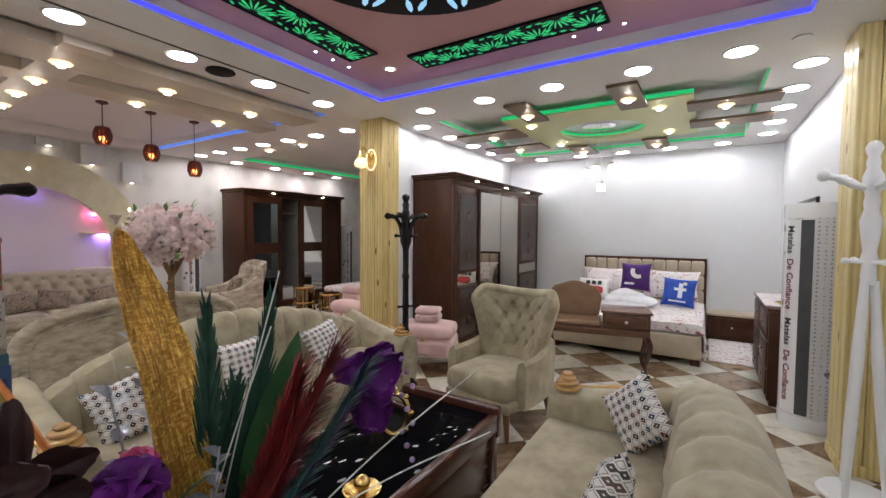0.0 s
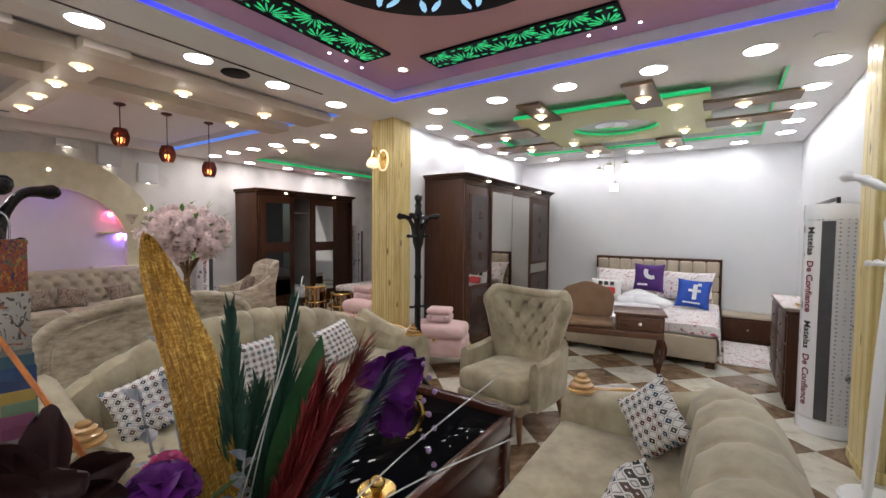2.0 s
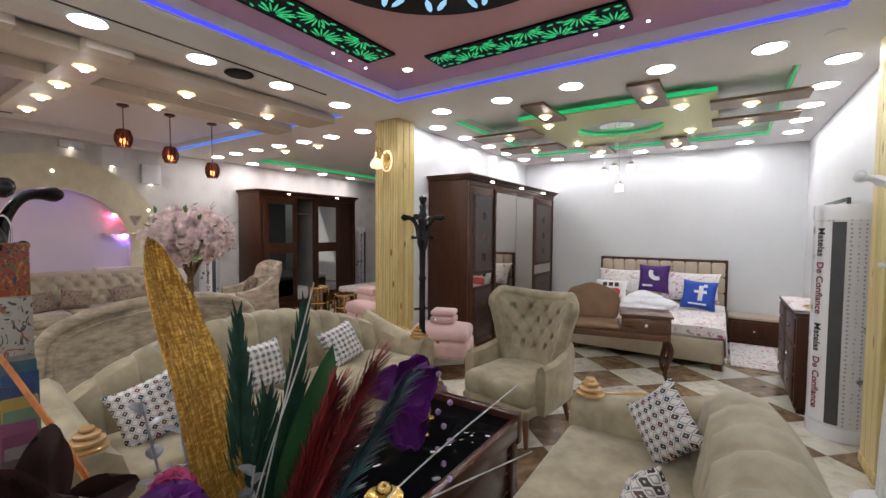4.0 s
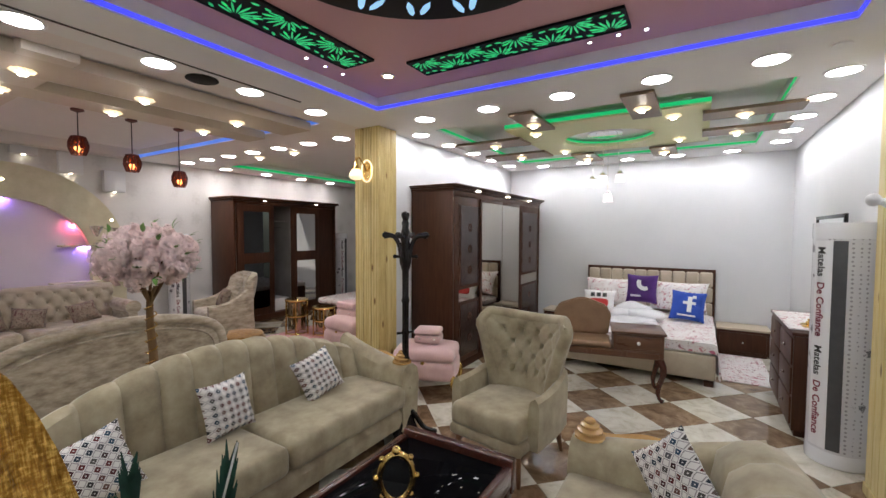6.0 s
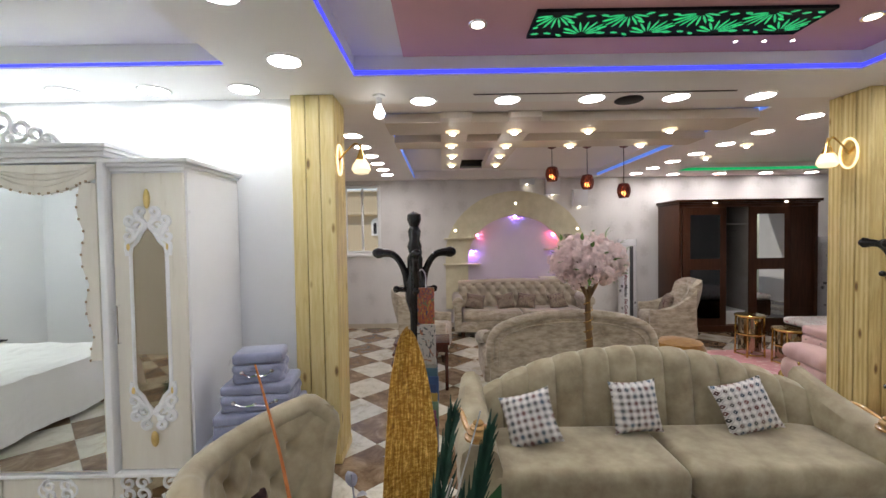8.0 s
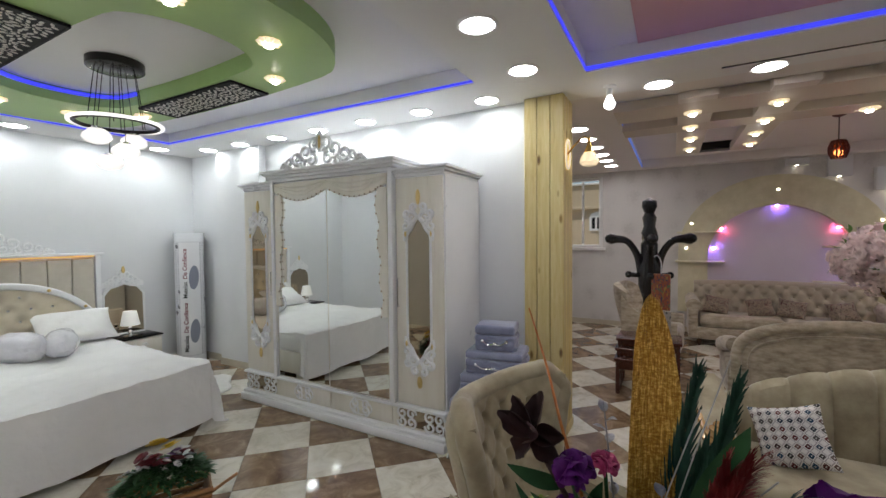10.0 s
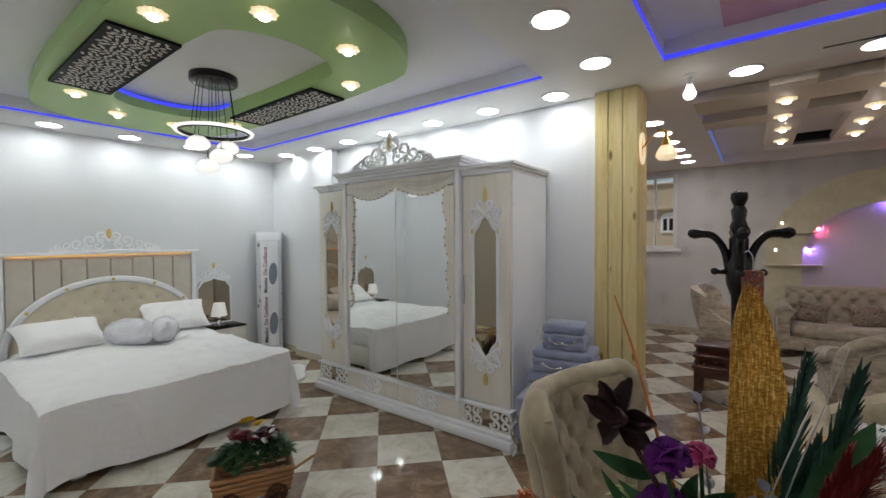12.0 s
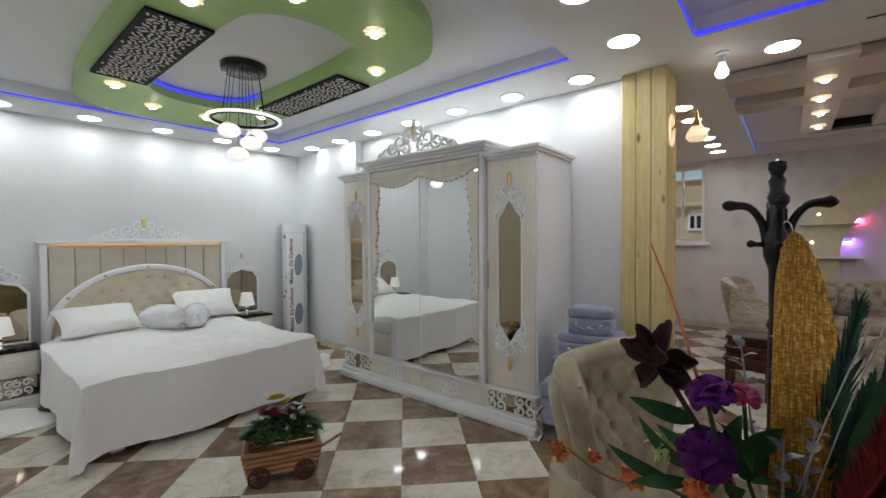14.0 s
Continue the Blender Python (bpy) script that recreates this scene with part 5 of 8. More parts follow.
def scrollwork(door, x, cy, cz, up=1, rad=0.0135):
    """A carved spray of paired scrolls in the y-z plane over the neck of a mirror."""
    for s in (-1, 1):
        for dy, dz, R, a0 in ((0.038, 0.215, 0.036, 250), (0.052, 0.130, 0.046, 70), (0.098, 0.165, 0.034, 250), (0.112, 0.075, 0.040, 80)):
            p = spiral(cy + s * dy, cz + up * dz, R, (a0 if s > 0 else 180 - a0) * up, 1.1, s * up, x)
            part("carved_scroll", tube(bmesh.new(), p, [rad * (1.2 - 0.45 * i / (len(p) - 1)) for i in range(len(p))], 6), WHITE_LAC, door)
        p = [(x, cy + s * 0.122, cz - up * 0.04), (x, cy + s * 0.125, cz + up * 0.03), (x, cy + s * 0.085, cz + up * 0.06), (x, cy + s * 0.045, cz + up * 0.11), (x, cy, cz + up * 0.15)]
        part("carved_stem", tube(bmesh.new(), curve_pts(p, 4), rad * 0.9, 6), WHITE_LAC, door)
        part("gilt_leaf", ball(bmesh.new(), (x + 0.004, cy + s * 0.118, cz + up * 0.012), 0.020, (0.3, 0.7, 1.2), 8, 6), GILT, door)


BEAD = surface("brown_gilt_bead", (0.24, 0.16, 0.09), (0.40, 0.29, 0.18), 0.35, scale=30, relief=0.05)


def plate(b, outline, x0, x1):
    """A flat piece in the y-z plane, from x0 to x1 thick."""
    return ring(b, [[(x0, y, z) for y, z in outline], [(x1, y, z) for y, z in outline]])


ww = thing("wardrobe", pose(-2.72, -3.08, 0), "ivory and white carved wardrobe with mirrored doors and gilt drops", "wardrobe")
L = 2.30
b = bmesh.new()
rbx(b, 0, 0.69, 0, L, 0, 0.07, r=0.012)
rbx(b, 0, 0.665, 0.01, L - 0.01, 0.07, 0.10, r=0.008)
part("plinth", b, WHITE_LAC, ww)
part("drawer_base", box(0, 0.62, 0.02, L - 0.02, 0.10, 0.262), IVORY, ww)
part("base_rail", rbox(0, 0.655, 0.012, L - 0.012, 0.262, 0.285, r=0.006), WHITE_LAC, ww)
for y0, y1 in ((0.02, 0.46), (1.84, L - 0.02)):
    tower = part("side_cabinet", box(0, 0.60, y0, y1, 0.285, 2.05), WHITE_LAC, ww)
    door = part("door", rbox(0.60, 0.622, y0 + 0.012, y1 - 0.012, 0.295, 2.04, r=0.005), IVORY, ww)
    cy = (y0 + y1) / 2
    hw2 = 0.105
    top = [(cy + hw2 * k, z) for k, z in ((-1, 1.57), (-0.93, 1.61), (-0.6, 1.645), (-0.32, 1.70), (0, 1.735), (0.32, 1.70), (0.6, 1.645), (0.93, 1.61), (1, 1.57))]
    out = [(cy - hw2, 0.81), (cy - 0.097, 0.77), (cy - 0.063, 0.735), (cy - 0.034, 0.68), (cy, 0.645), (cy + 0.034, 0.68), (cy + 0.063, 0.735), (cy + 0.097, 0.77), (cy + hw2, 0.81)] + top[::-1]
    part("bronze_mirror", plate(bmesh.new(), out, 0.621, 0.6245), BRONZE_MIRROR, door, "bronze-tinted mirror")
    part("mirror_frame", tube(bmesh.new(), [(0.625, y, z) for y, z in out + out[:1]], 0.011, 6), WHITE_LAC, door)
    scrollwork(door, 0.628, cy, 1.60)
    scrollwork(door, 0.628, cy, 0.78, -1)
    part("gilt_drop", ball(bmesh.new(), (0.630, cy, 1.89), 0.034, (0.3, 0.6, 1.7), 10, 8), GILT, door)
    part("gilt_drop", ball(bmesh.new(), (0.630, cy, 0.48), 0.032, (0.3, 0.75, 1.5), 10, 8), GILT, door)
    hy = y0 + 0.035 if y0 > 1 else y1 - 0.035
    part("handle", tube(bmesh.new(), [(0.622, hy, 1.05), (0.645, hy, 1.05), (0.645, hy, 1.27), (0.622, hy, 1.27)], 0.006, 6), CHROME, door)
    b = bmesh.new()
    for o, z0, z1 in ((0.0, 2.05, 2.075), (0.02, 2.075, 2.095), (0.04, 2.095, 2.12)):
        rbx(b, 0, 0.60 + 0.022 + o, max(y0 - o, -0.045), min(y1 + o, L + 0.045), z0, z1, r=0.005)
    part("cornice", b, WHITE_LAC, ww)
    # fretted lower panel
    part("dark_panel", box(0.619, 0.623, y0 + 0.02, y1 - 0.02, 0.115, 0.25), BRONZE_MIRROR, ww)
    for k in (-1, 1):
        for q in (0, 1, 2, 3):
            c = cy + k * 0.125
            part("fretwork", tube(bmesh.new(), spiral(c + 0.042 * (1 if q in (0, 3) else -1), 0.183 + 0.034 * (1 if q < 2 else -1), 0.046, 90 * q, 1.2, 1, 0.628), 0.009, 6), WHITE_LAC, ww)
part("centre_cabinet", box(0, 0.625, 0.46, 1.84, 0.285, 2.10), WHITE_LAC, ww)
b = bmesh.new()
for o, z0, z1 in ((0.0, 2.10, 2.13), (0.025, 2.13, 2.155), (0.05, 2.155, 2.175), (0.065, 2.175, 2.20)):
    rbx(b, 0, 0.66 + o, 0.46 - o, 1.84 + o, z0, z1, r=0.005)
part("centre_cornice", b, WHITE_LAC, ww)
for y in (0.46, 1.80):
    part("stile", rbox(0.62, 0.662, y, y + 0.04, 0.285, 2.10, r=0.006), WHITE_LAC, ww)
for s, y0, y1 in ((0, 0.505, 1.148), (1, 1.152, 1.795)):
    x = 0.626 + 0.012 * s
    door = part("mirror_door", box(x, x + 0.012, y0, y1, 0.30, 2.09), IVORY, ww)
    part("mirror", box(x + 0.011, x + 0.015, y0 + 0.012, y1 - 0.006, 0.31, 2.08), MIRROR, door, "tall clear mirror")
    # carved curtain along the top and the outer edge
    n = 24
    w = y1 - y0
    low = []
    for i in range(n + 1):
        q = i / n
        d = 0.07 + 0.09 * math.sin(math.pi * q)
        low.append((y0 + w * q, 2.08 - d))
    swag = [(y0, 2.085), (y1, 2.085)] + low[::-1]
    part("carved_swag", plate(bmesh.new(), swag, x + 0.014, x + 0.026), IVORY, door, "ivory carved curtain swag")
    for fold in (0.25, 0.5, 0.75):
        line = [(x + 0.026, y0 + w * i / 12, 2.085 - (0.015 + 0.14 * fold * math.sin(math.pi * i / 12))) for i in range(13)]
        part("carved_fold", tube(bmesh.new(), line, 0.007, 5), IVORY, door)
    b = bmesh.new()
    for i in range(2, n - 1, 2):
        ball(b, (x + 0.026, low[i][0], low[i][1] + 0.004), 0.008, (0.8, 1.2, 1), 6, 4)
    part("swag_beading", b, BEAD, door)
    edge, inner = [], []
    e = y0 if s == 0 else y1
    sg = 1 if s == 0 else -1
    for i in range(31):
        q = i / 30
        z = 1.98 - 1.02 * q
        wdt = 0.03 + 0.055 * (1 - q) + 0.035 * abs(math.sin(q * math.pi * 3.5))
        edge.append((e, z))
        inner.append((e + sg * max(wdt, 0.012), z))
    part("carved_curtain", plate(bmesh.new(), edge + inner[::-1], x + 0.014, x + 0.026), IVORY, door, "ivory carved curtain edge")
    b = bmesh.new()
    for i in range(0, 31, 2):
        ball(b, (x + 0.026, inner[i][0], inner[i][1]), 0.0075, (0.8, 1, 1.2), 6, 4)
    part("curtain_beading", b, BEAD, door)
for cy in (0.82, 1.48):
    b = bmesh.new()
    for q in range(4):
        tube(b, spiral(cy + 0.05 * (1 if q in (0, 3) else -1), 0.183 + 0.026 * (1 if q < 2 else -1), 0.042, 90 * q, 1.2, 1, 0.634), 0.0095, 6)
    tube(b, [(0.634, cy + 0.115 * math.cos(a), 0.183 + 0.062 * math.sin(a)) for a in [2 * math.pi * i / 20 for i in range(21)]], 0.006, 6)
    drawer = part("drawer", rbox(0.62, 0.632, cy - 0.32, cy + 0.32, 0.11, 0.255, r=0.004), IVORY, ww)
    part("rosette", b, WHITE_LAC, drawer, "white oval rosette")


def crown(b, x, cy, z, w, h, rad=0.011):
    """A pierced cresting: paired scrolls under an arched outline, highest in the middle."""
    for s in (-1, 1):
        for f, R, lift, a0 in ((0.12, 0.22, 0.70, 250), (0.19, 0.20, 0.26, 80), (0.33, 0.25, 0.48, 250), (0.43, 0.15, 0.16, 80), (0.55, 0.21, 0.34, 250),
                               (0.72, 0.17, 0.24, 250), (0.87, 0.13, 0.16, 250)):
            tube(b, spiral(cy + s * f * w / 2, z + lift * h, R * h, a0 if s > 0 else 180 - a0, 1.15, s, x), rad, 6)
        tube(b, curve_pts([(x, cy + s * w * 0.5, z + 0.010), (x, cy + s * w * 0.47, z + h * 0.16), (x, cy + s * w * 0.40, z + h * 0.10)], 5), rad * 0.8, 6)
    tube(b, curve_pts([(x, cy, z + h * 0.45), (x, cy - 0.10 * h, z + h * 0.70), (x, cy, z + h * 1.02), (x, cy + 0.10 * h, z + h * 0.70), (x, cy, z + h * 0.45)], 5), rad * 0.8, 6)
    tube(b, [(x, cy - w / 2, z + 0.008), (x, cy + w / 2, z + 0.008)], rad, 6)
    return b


part("crown", crown(bmesh.new(), 0.60, 1.04, 2.20, 1.02, 0.31, 0.017), WHITE_LAC, ww, "pierced white scroll cresting")
part("gilt_drop", ball(bmesh.new(), (0.605, 1.04, 2.42), 0.03, (0.4, 0.55, 2.2), 10, 8), GILT, ww)

# carved bed
hb2 = thing("bed", pose(-0.785, -4.98, 0, rz=180), "ivory double bed with a carved crest and an arched buttoned headboard", "bed")
# local: width along x, foot towards -y
part("back_panel", rbox(-0.82, 0.82, -0.07, 0.0, 0.05, 1.42, r=0.006), WHITE_LAC, hb2)
part("top_shelf", rbox(-0.87, 0.87, -0.14, 0.0, 1.42, 1.45, r=0.008), WHITE_LAC, hb2)
for s in (-1, 1):
    part("post", rbox(s * 0.82 - 0.025, s * 0.82 + 0.025, -0.11, 0.0, 0.0, 1.42, r=0.008), WHITE_LAC, hb2)
for i in range(8):
    x = -0.79 + 0.1975 * i
    part("padded_panel", rbox(x + 0.002, x + 0.1955, -0.105, -0.068, 0.55, 1.39, r=0.014, seg=3), PALE_LEATHER, hb2)
part("warm_strip", box(-0.78, 0.78, -0.125, -0.108, 1.405, 1.419), glow("warm_led_strip", (1.0, 0.55, 0.18), 0.7), hb2, "hidden warm light strip")


def arch_pad(u, v):
    a = math.pi * u
    r = v
    x = -0.79 * math.cos(a) * r
    z = 0.50 + (0.62 * math.sin(a)) * r
    d = 0.03
    k = 0.0
    for row in range(5):
        for c in range(-5, 6):
            qx, qz = c * 0.16 + (0.08 if row % 2 else 0), 0.58 + row * 0.115
            k += 0.018 * math.exp(-((x - qx) ** 2 + (z - qz) ** 2) / 0.0016)
    return (x, -0.165 - d * (1 - r ** 6) + k * 1.4, z)


pad = part("arched_pad", shell(bmesh.new(), lambda u, v: arch_pad(u, 0.001 + 0.999 * v), 72, 26, 0.03), surface("cream_leather", (0.60, 0.52, 0.38), (0.67, 0.59, 0.45), 0.4, scale=8, relief=0.1, fine=200), hb2, "cream buttoned arched pad")
for row in range(5):
    for c in range(-5, 6):
        qx, qz = c * 0.16 + (0.08 if row % 2 else 0), 0.58 + row * 0.115
        if (qx / 0.75) ** 2 + ((qz - 0.5) / 0.59) ** 2 < 0.93:
            part("button", ball(bmesh.new(), (qx, -0.176, qz), 0.013, (1, 0.6, 1), 8, 6), CHROME, pad, "crystal button")
arc = [(-0.82 * math.cos(math.pi * i / 40), -0.165, 0.50 + 0.66 * math.sin(math.pi * i / 40)) for i in range(41)]
fr = part("arch_frame", tube(bmesh.new(), arc, 0.032, 8, 0.8), WHITE_LAC, hb2)
for i in (8, 14, 20, 26, 32):
    part("gilt_stud", ball(bmesh.new(), (arc[i][0], -0.197, arc[i][2]), 0.016, (1, 0.5, 1), 8, 6), GILT, fr)
b = crown(bmesh.new(), 0, 0, 1.45, 0.95, 0.24, 0.012)
b.transform(Matrix.Translation((0, -0.06, 0)) @ Matrix.Rotation(radians(90), 4, "Z"))
part("crest", b, WHITE_LAC, hb2, "pierced white scroll crest")
part("gilt_drop", ball(bmesh.new(), (0, -0.075, 1.64), 0.036, (0.7, 0.4, 1.6), 10, 8), GILT, hb2)
part("bed_base", rbox(-0.79, 0.79, -2.12, -0.1, 0.10, 0.34, r=0.02), IVORY, hb2)
part("mattress", rbox(-0.79, 0.79, -2.14, -0.12, 0.33, 0.53, r=0.06, seg=3), LINEN, hb2)
for sx in (-1, 1):
    part("foot", rbox(sx * 0.70 - 0.04, sx * 0.70 + 0.04, -2.08, -2.0, 0, 0.11, r=0.01), IVORY, hb2)
coverlet("bedspread", -0.82, 0.82, 0.0, 1.72, 0.55, (0.47, 0.45, 0.50), BEDCLOTH, pose(-0.72, -2.80, 0, rz=180), "plain white bedspread hanging to the floor", 0.034, 3.0, 70, 0.01)
cushion(pose(-0.34, -4.42, 0.57, -62, 0, 184), BEDCLOTH, "white bed pillow in a plain case", 0.66, 0.44, 0.16, "pillow", "pillow", "white pillows", 31)
cushion(pose(-1.27, -4.45, 0.58, -52, 0, 172), BEDCLOTH, "white bed pillow in a plain case", 0.64, 0.44, 0.16, "pillow", "pillow", "white pillows", 32)
b = bmesh.new()
for x, y, r, rz in ((-0.17, 0.02, 0.15, 35), (0.15, -0.04, 0.14, -20)):
    m2 = Matrix.Translation((x, y, r * 0.92)) @ Matrix.Rotation(radians(rz), 4, "Z")
    lathe(b, [(0.0, -0.25), (0.05, -0.25), (r * 0.75, -0.20), (r, -0.08), (r * 1.02, 0.08), (r * 0.8, 0.20), (0.05, 0.26), (0, 0.26)], n=24, m=m2 @ Matrix.Rotation(radians(90), 4, "X"))
bmesh.ops.subdivide_edges(b, edges=b.edges[:], cuts=2, use_grid_fill=True)
for v in b.verts:
    v.co += 0.016 * Vector((noise.noise(v.co * 9), noise.noise(v.co * 9 + Vector((5, 0, 0))), noise.noise(v.co * 9 + Vector((0, 5, 0))))) + 0.007 * Vector((noise.noise(v.co * 26), noise.noise(v.co * 24 + Vector((5, 0, 0))), noise.noise(v.co * 25)))
ob = part("bagged_pillow", b, PLASTIC)
ob.matrix_basis = pose(-0.90, -4.20, 0.555, rz=180) @ Matrix.Scale(0.86, 4)
tagged(ob, "two rolled pillows in white plastic wrapping on the bed", "wrapped bedding")


def carved_nightstand(m, label):
    root = thing("nightstand", m, label, "nightstand", "carved nightstands")
    part("plinth", rbox(-0.25, 0.25, -0.21, 0.17, 0, 0.05, r=0.006), WHITE_LAC, root)
    part("fret_back", box(-0.23, 0.23, -0.17, 0.16, 0.05, 0.24), BRONZE_MIRROR, root)
    b = bmesh.new()
    for c in (-0.12, 0.0, 0.12):
        for q in range(4):
            p = spiral(c + 0.032 * (1 if q in (0, 3) else -1), 0.145 + 0.035 * (1 if q < 2 else -1), 0.036, 90 * q, 1.2, 1, 0.0)
            tube(b, [(y, -0.18, z) for _, y, z in p], 0.008, 6)
    part("fretwork", b, WHITE_LAC, root)
    part("body", rbox(-0.24, 0.24, -0.19, 0.17, 0.24, 0.46, r=0.006), IVORY, root)
    d = part("drawer", rbox(-0.22, 0.22, -0.203, -0.185, 0.26, 0.44, r=0.006), IVORY, root)
    b = bmesh.new()
    for q in range(4):
        p = spiral(0.045 * (1 if q in (0, 3) else -1), 0.35 + 0.022 * (1 if q < 2 else -1), 0.034, 90 * q, 1.2, 1, 0.0)
        tube(b, [(y, -0.208, z) for _, y, z in p], 0.006, 6)
    part("rosette", b, WHITE_LAC, d)
    part("glass_top", rbox(-0.25, 0.25, -0.205, 0.175, 0.46, 0.475, r=0.004), BLACKGLASS, root, "black glass top")
    out = [(-0.22, 0.475), (0.22, 0.475), (0.22, 0.95), (0.15, 1.04), (0.06, 1.06), (0, 1.085), (-0.06, 1.06), (-0.15, 1.04), (-0.22, 0.95)]
    b = bmesh.new()
    ring(b, [[(x, y, z) for x, z in out] for y in (0.13, 0.17)])
    mp = part("mirror_panel", b, WHITE_LAC, root)
    b = bmesh.new()
    ring(b, [[(x * 0.9, y, 0.49 + (z - 0.475) * 0.95) for x, z in out] for y in (0.124, 0.132)])
    part("mirror", b, BRONZE_MIRROR, mp, "bronze-tinted mirror")
    part("mirror_frame", tube(bmesh.new(), [(x * 0.93, 0.125, 0.49 + (z - 0.475) * 0.96) for x, z in out + out[:1]], 0.014, 6), WHITE_LAC, mp)
    b = crown(bmesh.new(), 0, 0, 1.04, 0.42, 0.20, 0.012)
    b.transform(Matrix.Translation((0, 0.14, 0)) @ Matrix.Rotation(radians(90), 4, "Z"))
    part("crest", b, WHITE_LAC, mp, "pierced white scroll crest")
    part("gilt_drop", ball(bmesh.new(), (0, 0.125, 1.235), 0.026, (0.7, 0.4, 1.6), 10, 8), GILT, mp)
    return root


def table_lamp(m):
    root = thing("table_lamp", m, "small table lamp with a white shade and chrome foot", "table lamp", "table lamps")
    part("base", lathe(bmesh.new(), [(0, 0), (0.065, 0), (0.068, 0.008), (0.02, 0.016), (0.012, 0.03), (0.026, 0.05), (0.012, 0.075), (0.02, 0.10), (0.009, 0.12), (0.009, 0.15), (0, 0.15)], n=18), CHROME, root)
    part("shade", lathe(bmesh.new(), [(0.095, 0.13), (0.065, 0.29), (0.062, 0.29), (0.092, 0.13)], n=28), SHADE, root)
    return root


carved_nightstand(pose(-1.88, -4.84, 0, rz=180), "ivory carved nightstand with a bronze mirror back")
carved_nightstand(pose(0.34, -4.84, 0, rz=180), "ivory carved nightstand with a bronze mirror back, beside the bed")
table_lamp(pose(-1.86, -4.80, 0.475))
table_lamp(pose(0.34, -4.80, 0.475))
mattress_roll(pose(-2.55, -4.80, 0, rz=150), 0.166, 1.66, "rolled mattress in white lettered film by the corner", 1)


def fur_rug(m, w, d, label, seed):
    b = bmesh.new()
    n = 60
    rows = []
    for k, (f, z) in enumerate(((1.0, 0.003), (1.0, 0.018), (0.93, 0.032), (0.6, 0.036), (0.2, 0.036), (0.01, 0.036))):
        rows.append([(f * w / 2 * math.cos(a) * (1 + 0.13 * math.cos(4 * a + seed) + 0.05 * noise.noise(Vector((math.cos(a) * 5, math.sin(a) * 5, seed)))),
                      f * d / 2 * math.sin(a) * (1 + 0.13 * math.cos(4 * a + seed) + 0.06 * noise.noise(Vector((math.cos(a) * 6, math.sin(a) * 6, seed + 3)))),
                      z + 0.006 * noise.noise(Vector((a * 6, f * 5, seed)))) for a in [2 * math.pi * i / n for i in range(n)]])
    ob = part("fur_rug", ring(b, rows), FUR)
    ob.matrix_basis = m
    return tagged(ob, label, "rug", "fur rugs")


fur_rug(pose(-2.0, -3.72, 0, rz=20), 0.72, 0.62, "fluffy white sheepskin rug on the tiles", 0.4)
fur_rug(pose(0.55, -4.12, 0, rz=-10), 1.0, 0.72, "fluffy white sheepskin rug beside the bed", 1.4)

# flower cart
ct = thing("flower_cart", pose(-0.66, -1.78, 0, rz=-28), "little wooden slatted cart planted with artificial flowers", "flower cart")
CARTW = surface("varnished_lath", (0.28, 0.13, 0.045), (0.40, 0.20, 0.075), 0.35, scale=7, stretch=(1, 6, 6), relief=0.08, vary=0.15)
for i in range(5):
    z = 0.07 + 0.032 * i
    o = 0.006 * i
    for s in (-1, 1):
        part("lath", tube(bmesh.new(), [(-0.20 - o, s * (0.085 + o), z), (0.20 + o, s * (0.085 + o), z)], 0.015, 8), CARTW, ct)
        part("end_lath", tube(bmesh.new(), [(s * (0.185 + o), -0.09 - o, z), (s * (0.185 + o), 0.09 + o, z)], 0.015, 8), CARTW, ct)
part("bed_board", rbox(-0.18, 0.18, -0.08, 0.08, 0.05, 0.065, r=0.004), CARTW, ct)
for x in (-0.12, 0.13):
    for s in (-1, 1):
        w = part("wheel", tube(bmesh.new(), [(x + 0.055 * math.cos(a), s * 0.115, 0.062 + 0.055 * math.sin(a)) for a in [2 * math.pi * i / 20 for i in range(21)]], 0.008, 6), WALNUT, ct)
        for k in range(4):
            a = k * math.pi / 4
            part("spoke", tube(bmesh.new(), [(x + 0.052 * math.cos(a), s * 0.115, 0.062 + 0.052 * math.sin(a)), (x - 0.052 * math.cos(a), s * 0.115, 0.062 - 0.052 * math.sin(a))], 0.004, 5), WALNUT, w)
part("shaft", tube(bmesh.new(), [(-0.19, 0.0, 0.11), (-0.36, 0.0, 0.19)], 0.009, 8), CARTW, ct)
LEAFM = surface("plastic_leaf", (0.015, 0.05, 0.015), (0.035, 0.11, 0.03), 0.4, scale=20, relief=0.1)
PETAL = {k: surface(k + "_petal", tuple(q * 0.82 for q in c), c, 0.55, scale=20, relief=0.15) for k, c in
         {"yellow": (0.80, 0.55, 0.03), "maroon": (0.17, 0.012, 0.02), "white": (0.75, 0.74, 0.72), "purple": (0.13, 0.015, 0.24), "pink": (0.42, 0.03, 0.13),
          "orange": (0.75, 0.22, 0.07), "blossom": (1.0, 0.87, 0.86), "lime": (0.55, 0.62, 0.22), "violet": (0.28, 0.17, 0.34), "burgundy": (0.038, 0.011, 0.010)}.items()}


def petal_cloth(m, share):
    """Thin cloth that lets some light through."""
    t = m.node_tree
    p, out = t.nodes["Principled BSDF"], t.nodes["Material Output"]
    tr, mix = t.nodes.new("ShaderNodeBsdfTranslucent"), t.nodes.new("ShaderNodeMixShader")
    t.links.new(p.inputs["Base Color"].links[0].from_socket, tr.inputs[0])
    mix.inputs[0].default_value = share
    t.links.new(p.outputs[0], mix.inputs[1])
    t.links.new(tr.outputs[0], mix.inputs[2])
    t.links.new(mix.outputs[0], out.inputs[0])


petal_cloth(PETAL["blossom"], 0.5)


